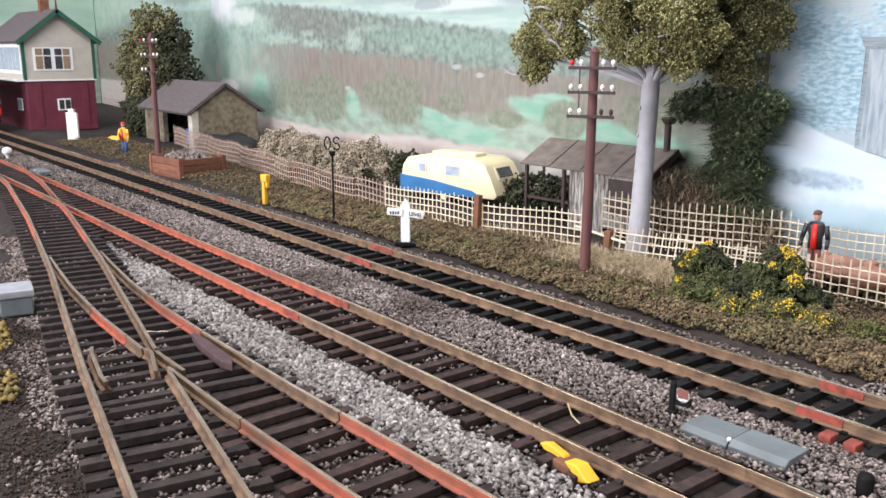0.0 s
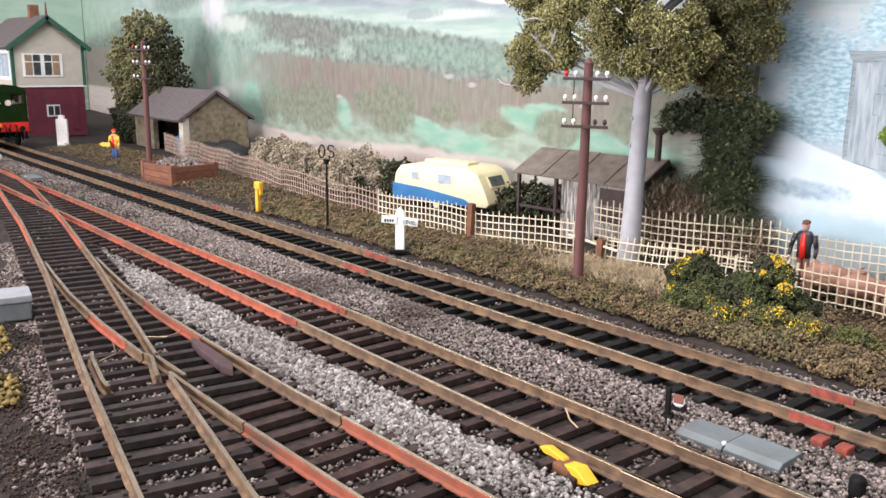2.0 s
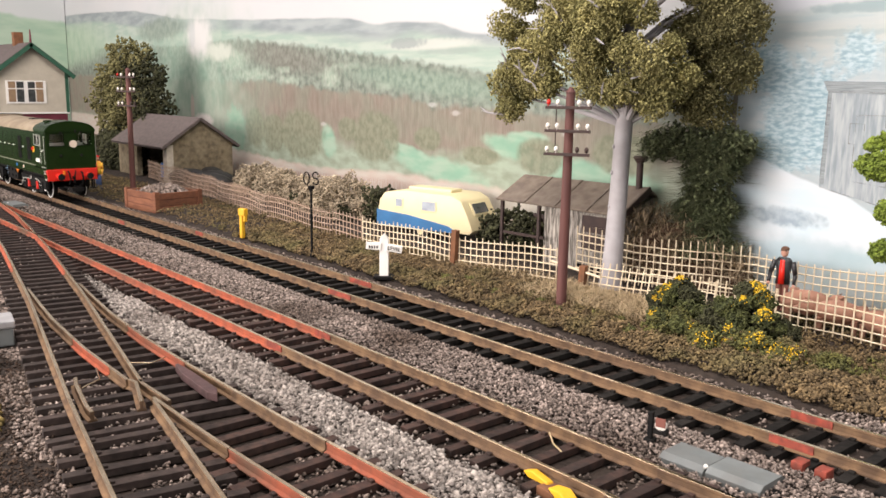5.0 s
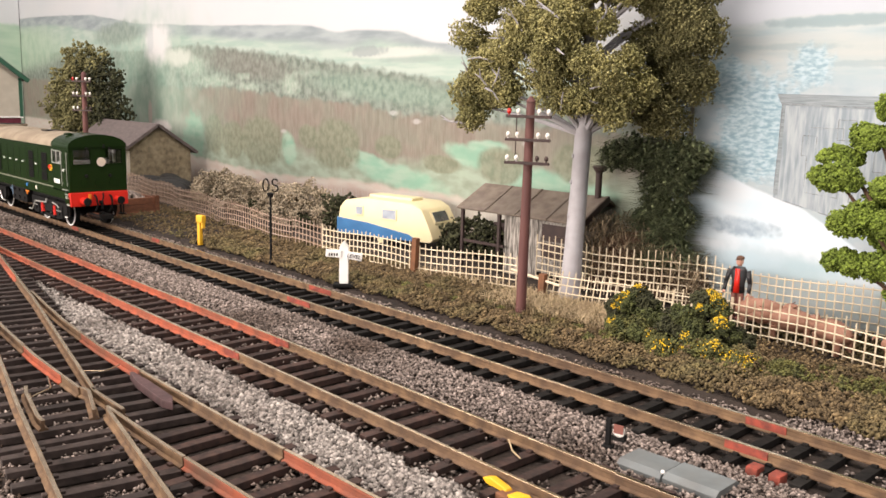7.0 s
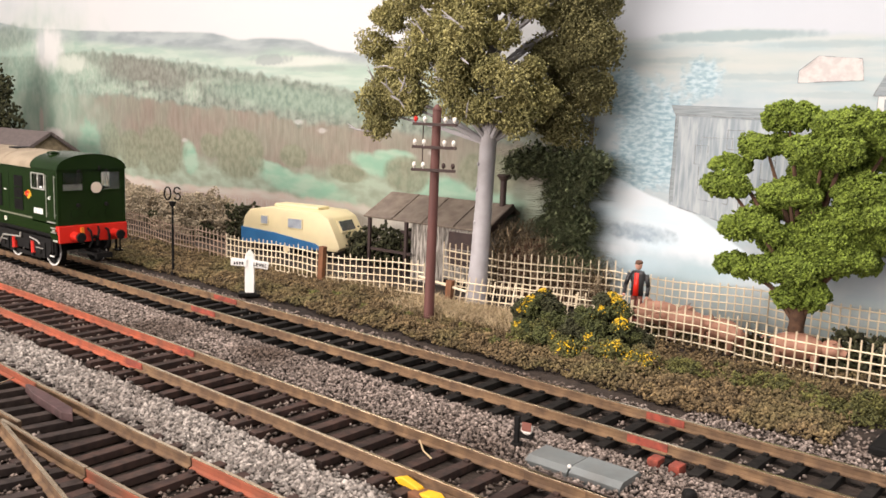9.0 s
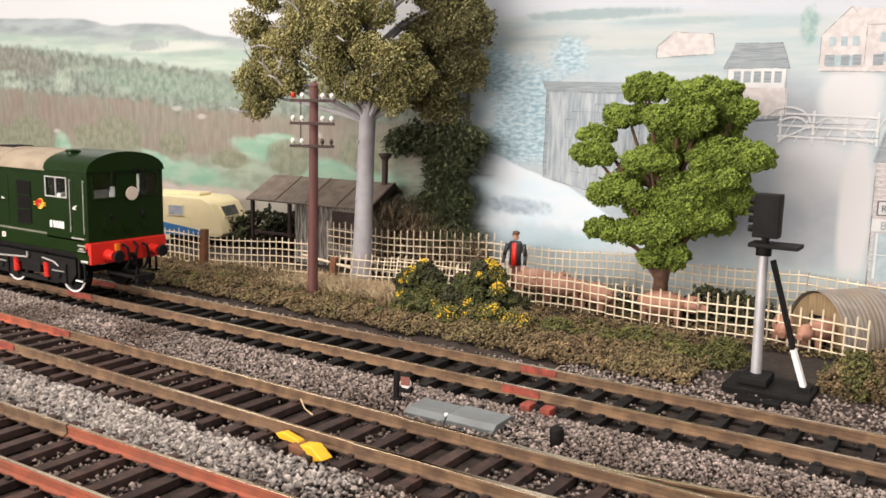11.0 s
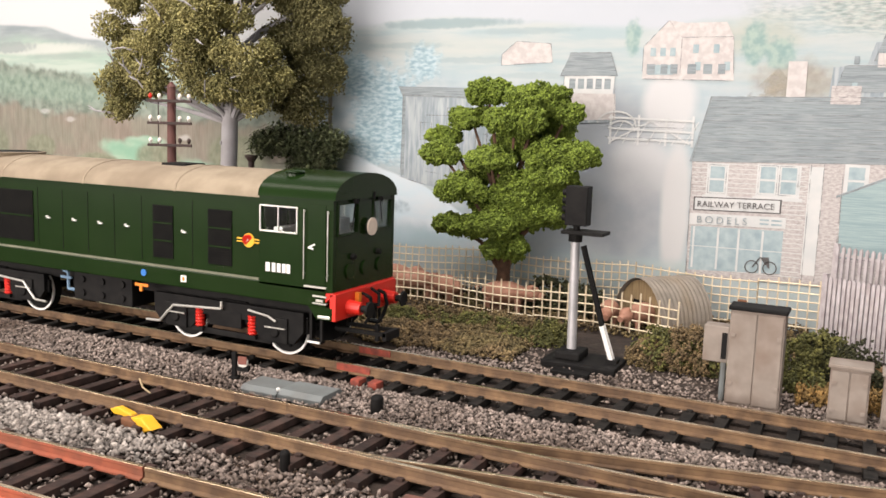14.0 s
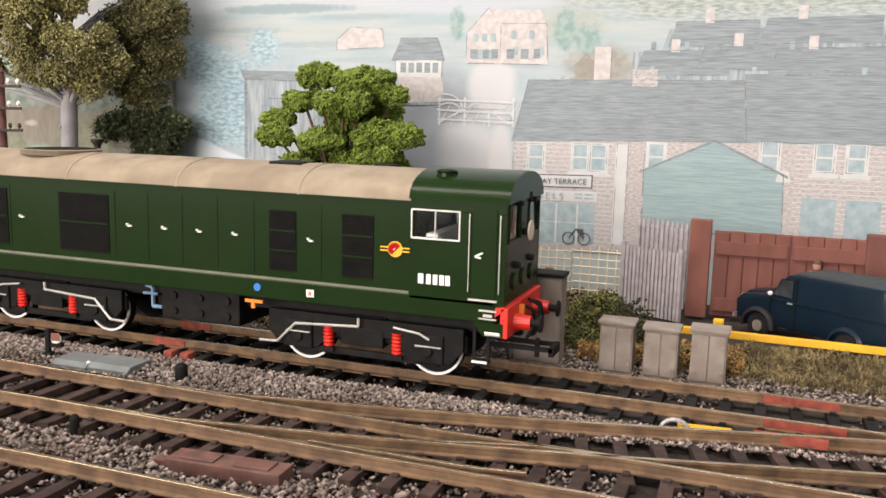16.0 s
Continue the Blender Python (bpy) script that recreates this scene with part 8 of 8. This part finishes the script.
def stone_hut():
    t = thing("stone_hut", -70.2, 13.8, -0.4, 0, "low rubble-stone goods hut with slate roof and open front", "hut")
    hx, hy, e, r = 5.0, 2.8, 2.9, 4.8
    part("gable_wall", Shape().prism([(-hy, 0), (hy, 0), (hy, e), (0, r), (-hy, e)], "x", hx - 0.4, hx), M_STONEWALL, t, "rubble-stone gable wall")
    part("gable_wall", Shape().prism([(-hy, 0), (hy, 0), (hy, e), (0, r), (-hy, e)], "x", -hx, -hx + 0.4), M_STONEWALL, t)
    part("back_wall", Shape().box(-hx + 0.4, hy - 0.4, 0, hx - 0.4, hy, e), M_STONEWALL, t)
    part("front_wall", Shape().box(-hx + 0.4, -hy, 0, -1.0, -hy + 0.4, e).box(-1.0, -hy, e - 0.3, hx - 0.4, -hy + 0.4, e), M_STONEWALL, t)
    part("corner_pillar", Shape().box(hx - 0.7, -hy - 0.06, 0, hx + 0.05, -hy + 0.5, e), mat("whitewashed_stone", (0.55, 0.5, 0.42), (0.42, 0.37, 0.3), 0.4, 0.9, bump=0.4), t, "whitewashed corner pillar", bevel=0.05)
    ln, a = math.hypot(hy + 0.5, r - e + 0.35), math.atan2(r - e, hy)
    for s in (-1, 1):
        m = Matrix.Translation((0, 0, r + 0.1)) @ Matrix.Rotation(-s * a if s > 0 else a, 4, "X")
        y0, y1 = (0, ln) if s > 0 else (-ln, 0)
        part("roof_slope", Shape().box(-hx - 0.3, y0, -0.1, hx + 0.3, y1, 0.12, m), M_SLATE, t, "brown slate roof")
    for k, x in enumerate((1.2, 2.3, 3.3)):
        part("stored_drum", Shape().cyl((x, -1.2, 0), (x, -1.2, 1.2), 0.5, seg=12), M_BLUE if k != 1 else M_RUBBER, t, "blue drum" if k != 1 else "")


stone_hut()
for k, (x, y, rz) in enumerate(((-62.4, 11.6, 30), (-60.2, 12.6, 15), (-62.8, 13.6, -8), (-58.8, 11.4, 25))):
    s = Shape().ball((0, 0, 0.62), 2.0, 0.85, 0.68, 16, 10)
    b = part("black_sack", s, M_RUBBER, at=P(x, y, -0.42, 0, 0, rz), smooth=True)
    tagged(b, "long shiny black sack piled beside the hut", "sack", "black sacks")
b = part("marker_post", Shape().box(-0.5, -0.1, 0, 0.5, 0.1, 2.4).box(-0.25, -0.11, 2.4, 0.25, 0.11, 2.7), M_CERAMIC, at=P(-75.6, 5.0, -0.35, 0, 0, 40), bevel=0.03)
tagged(b, "pale pink marker board beside the signal box", "marker")


for x, y, r in ((-80.5, 12.8, 1.5), (-78.0, 12.0, 1.3), (-75.6, 12.4, 1.2), (-82.5, 13.6, 1.8), (-77.0, 14.6, 2.0)):
    shrub("dark_bush", x, y, -0.4, [(0, 0, r * 0.7, r), (0.5, 0.3, r * 1.7, r * 0.8), (-0.6, 0.2, r * 1.3, r * 0.85)], [M_LEAF_DARK], "dark undergrowth between signal box and hut", 1500, (0.06, 0.14), seed=int(-x * 10))
b = part("hand_sign", Shape().box(-0.62, -0.03, -0.16, 0.0, 0.03, 0.12).prism([(-0.62, -0.16), (-0.62, 0.12), (-0.95, 0.0)], "y", -0.03, 0.03), M_YELLOW, at=P(-63.1, 4.55, 1.0, 0, 0, 35))
tagged(b, "small yellow board held beside the model workman", "sign")


def far_tree():
    rng = np.random.default_rng(21)
    t = thing("dark_tree", -79.5, 14.5, -0.4, 0, "bushy dark olive tree between signal box and hut", "tree")
    part("trunk", Shape().cyl((0, 0, 0), (0.2, 0, 5), 0.6, 0.35, 10), M_BROWNBARK, t)
    cl = [(-3.5, -1, 6.0, 2.0), (-4.0, -0.5, 4.2, 1.8), (-1.5, -1.2, 8.0, 2.2), (0.6, -0.6, 9.8, 2.0), (2.2, 0, 8.2, 2.2), (3.0, 0.2, 6.0, 2.1), (1.0, -1, 6.4, 2.2), (-0.5, -0.8, 4.4, 2.0), (3.2, 0, 4.0, 1.8), (-2.4, 0, 2.4, 1.6), (1.0, 0, 2.6, 1.8)]
    for k, (x, y, z, r) in enumerate(cl):
        part("branch", Shape().cyl((0.1, 0, min(z, 4.5)), (x, y, z), 0.2, 0.06, 6), M_BROWNBARK, t)
    # lit and shaded lobes of one crown: the light is put into the flock colour
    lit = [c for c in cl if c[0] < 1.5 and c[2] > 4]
    for sel, m in ((lit, M_OLIVE_SHADING), ([c for c in cl if c not in lit], M_LEAF_DARK)):
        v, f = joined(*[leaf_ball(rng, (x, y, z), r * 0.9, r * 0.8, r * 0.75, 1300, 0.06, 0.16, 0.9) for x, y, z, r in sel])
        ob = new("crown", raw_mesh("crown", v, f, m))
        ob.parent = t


far_tree()


# ---- what moves: the locomotive runs along the far line, its wheels roll ----
RUN = [(0.0, -89.9), (1.0, -83.7), (2.0, -77.4), (2.5, -74.35), (3.0, -70.95), (3.5, -67.75), (4.0, -64.5), (5.0, -58.4), (6.0, -52.65), (6.5, -49.9), (7.0, -47.2), (7.5, -44.65), (8.0, -42.05), (9.0, -36.85), (10.0, -31.4),
       (10.5, -28.75), (11.0, -26.15), (11.5, -23.6), (12.0, -21.15), (12.5, -18.6), (13.0, -16.0), (13.5, -13.4), (14.0, -10.85), (14.5, -8.45), (15.0, -6.0), (15.5, -3.5), (16.0, -1.13)]


def motions():
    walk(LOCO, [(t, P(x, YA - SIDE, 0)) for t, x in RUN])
    for k, wheel in enumerate(WHEELS):
        rows = []
        for i in range(161):
            x = float(np.interp(i / 10, [r[0] for r in RUN], [r[1] for r in RUN]))
            rows.append((i / 10, P(WHEEL_X[k], SIDE, WHEEL_R, 0, math.degrees((x + 89.9) / WHEEL_R), 0)))
        walk(wheel, rows)


motions()
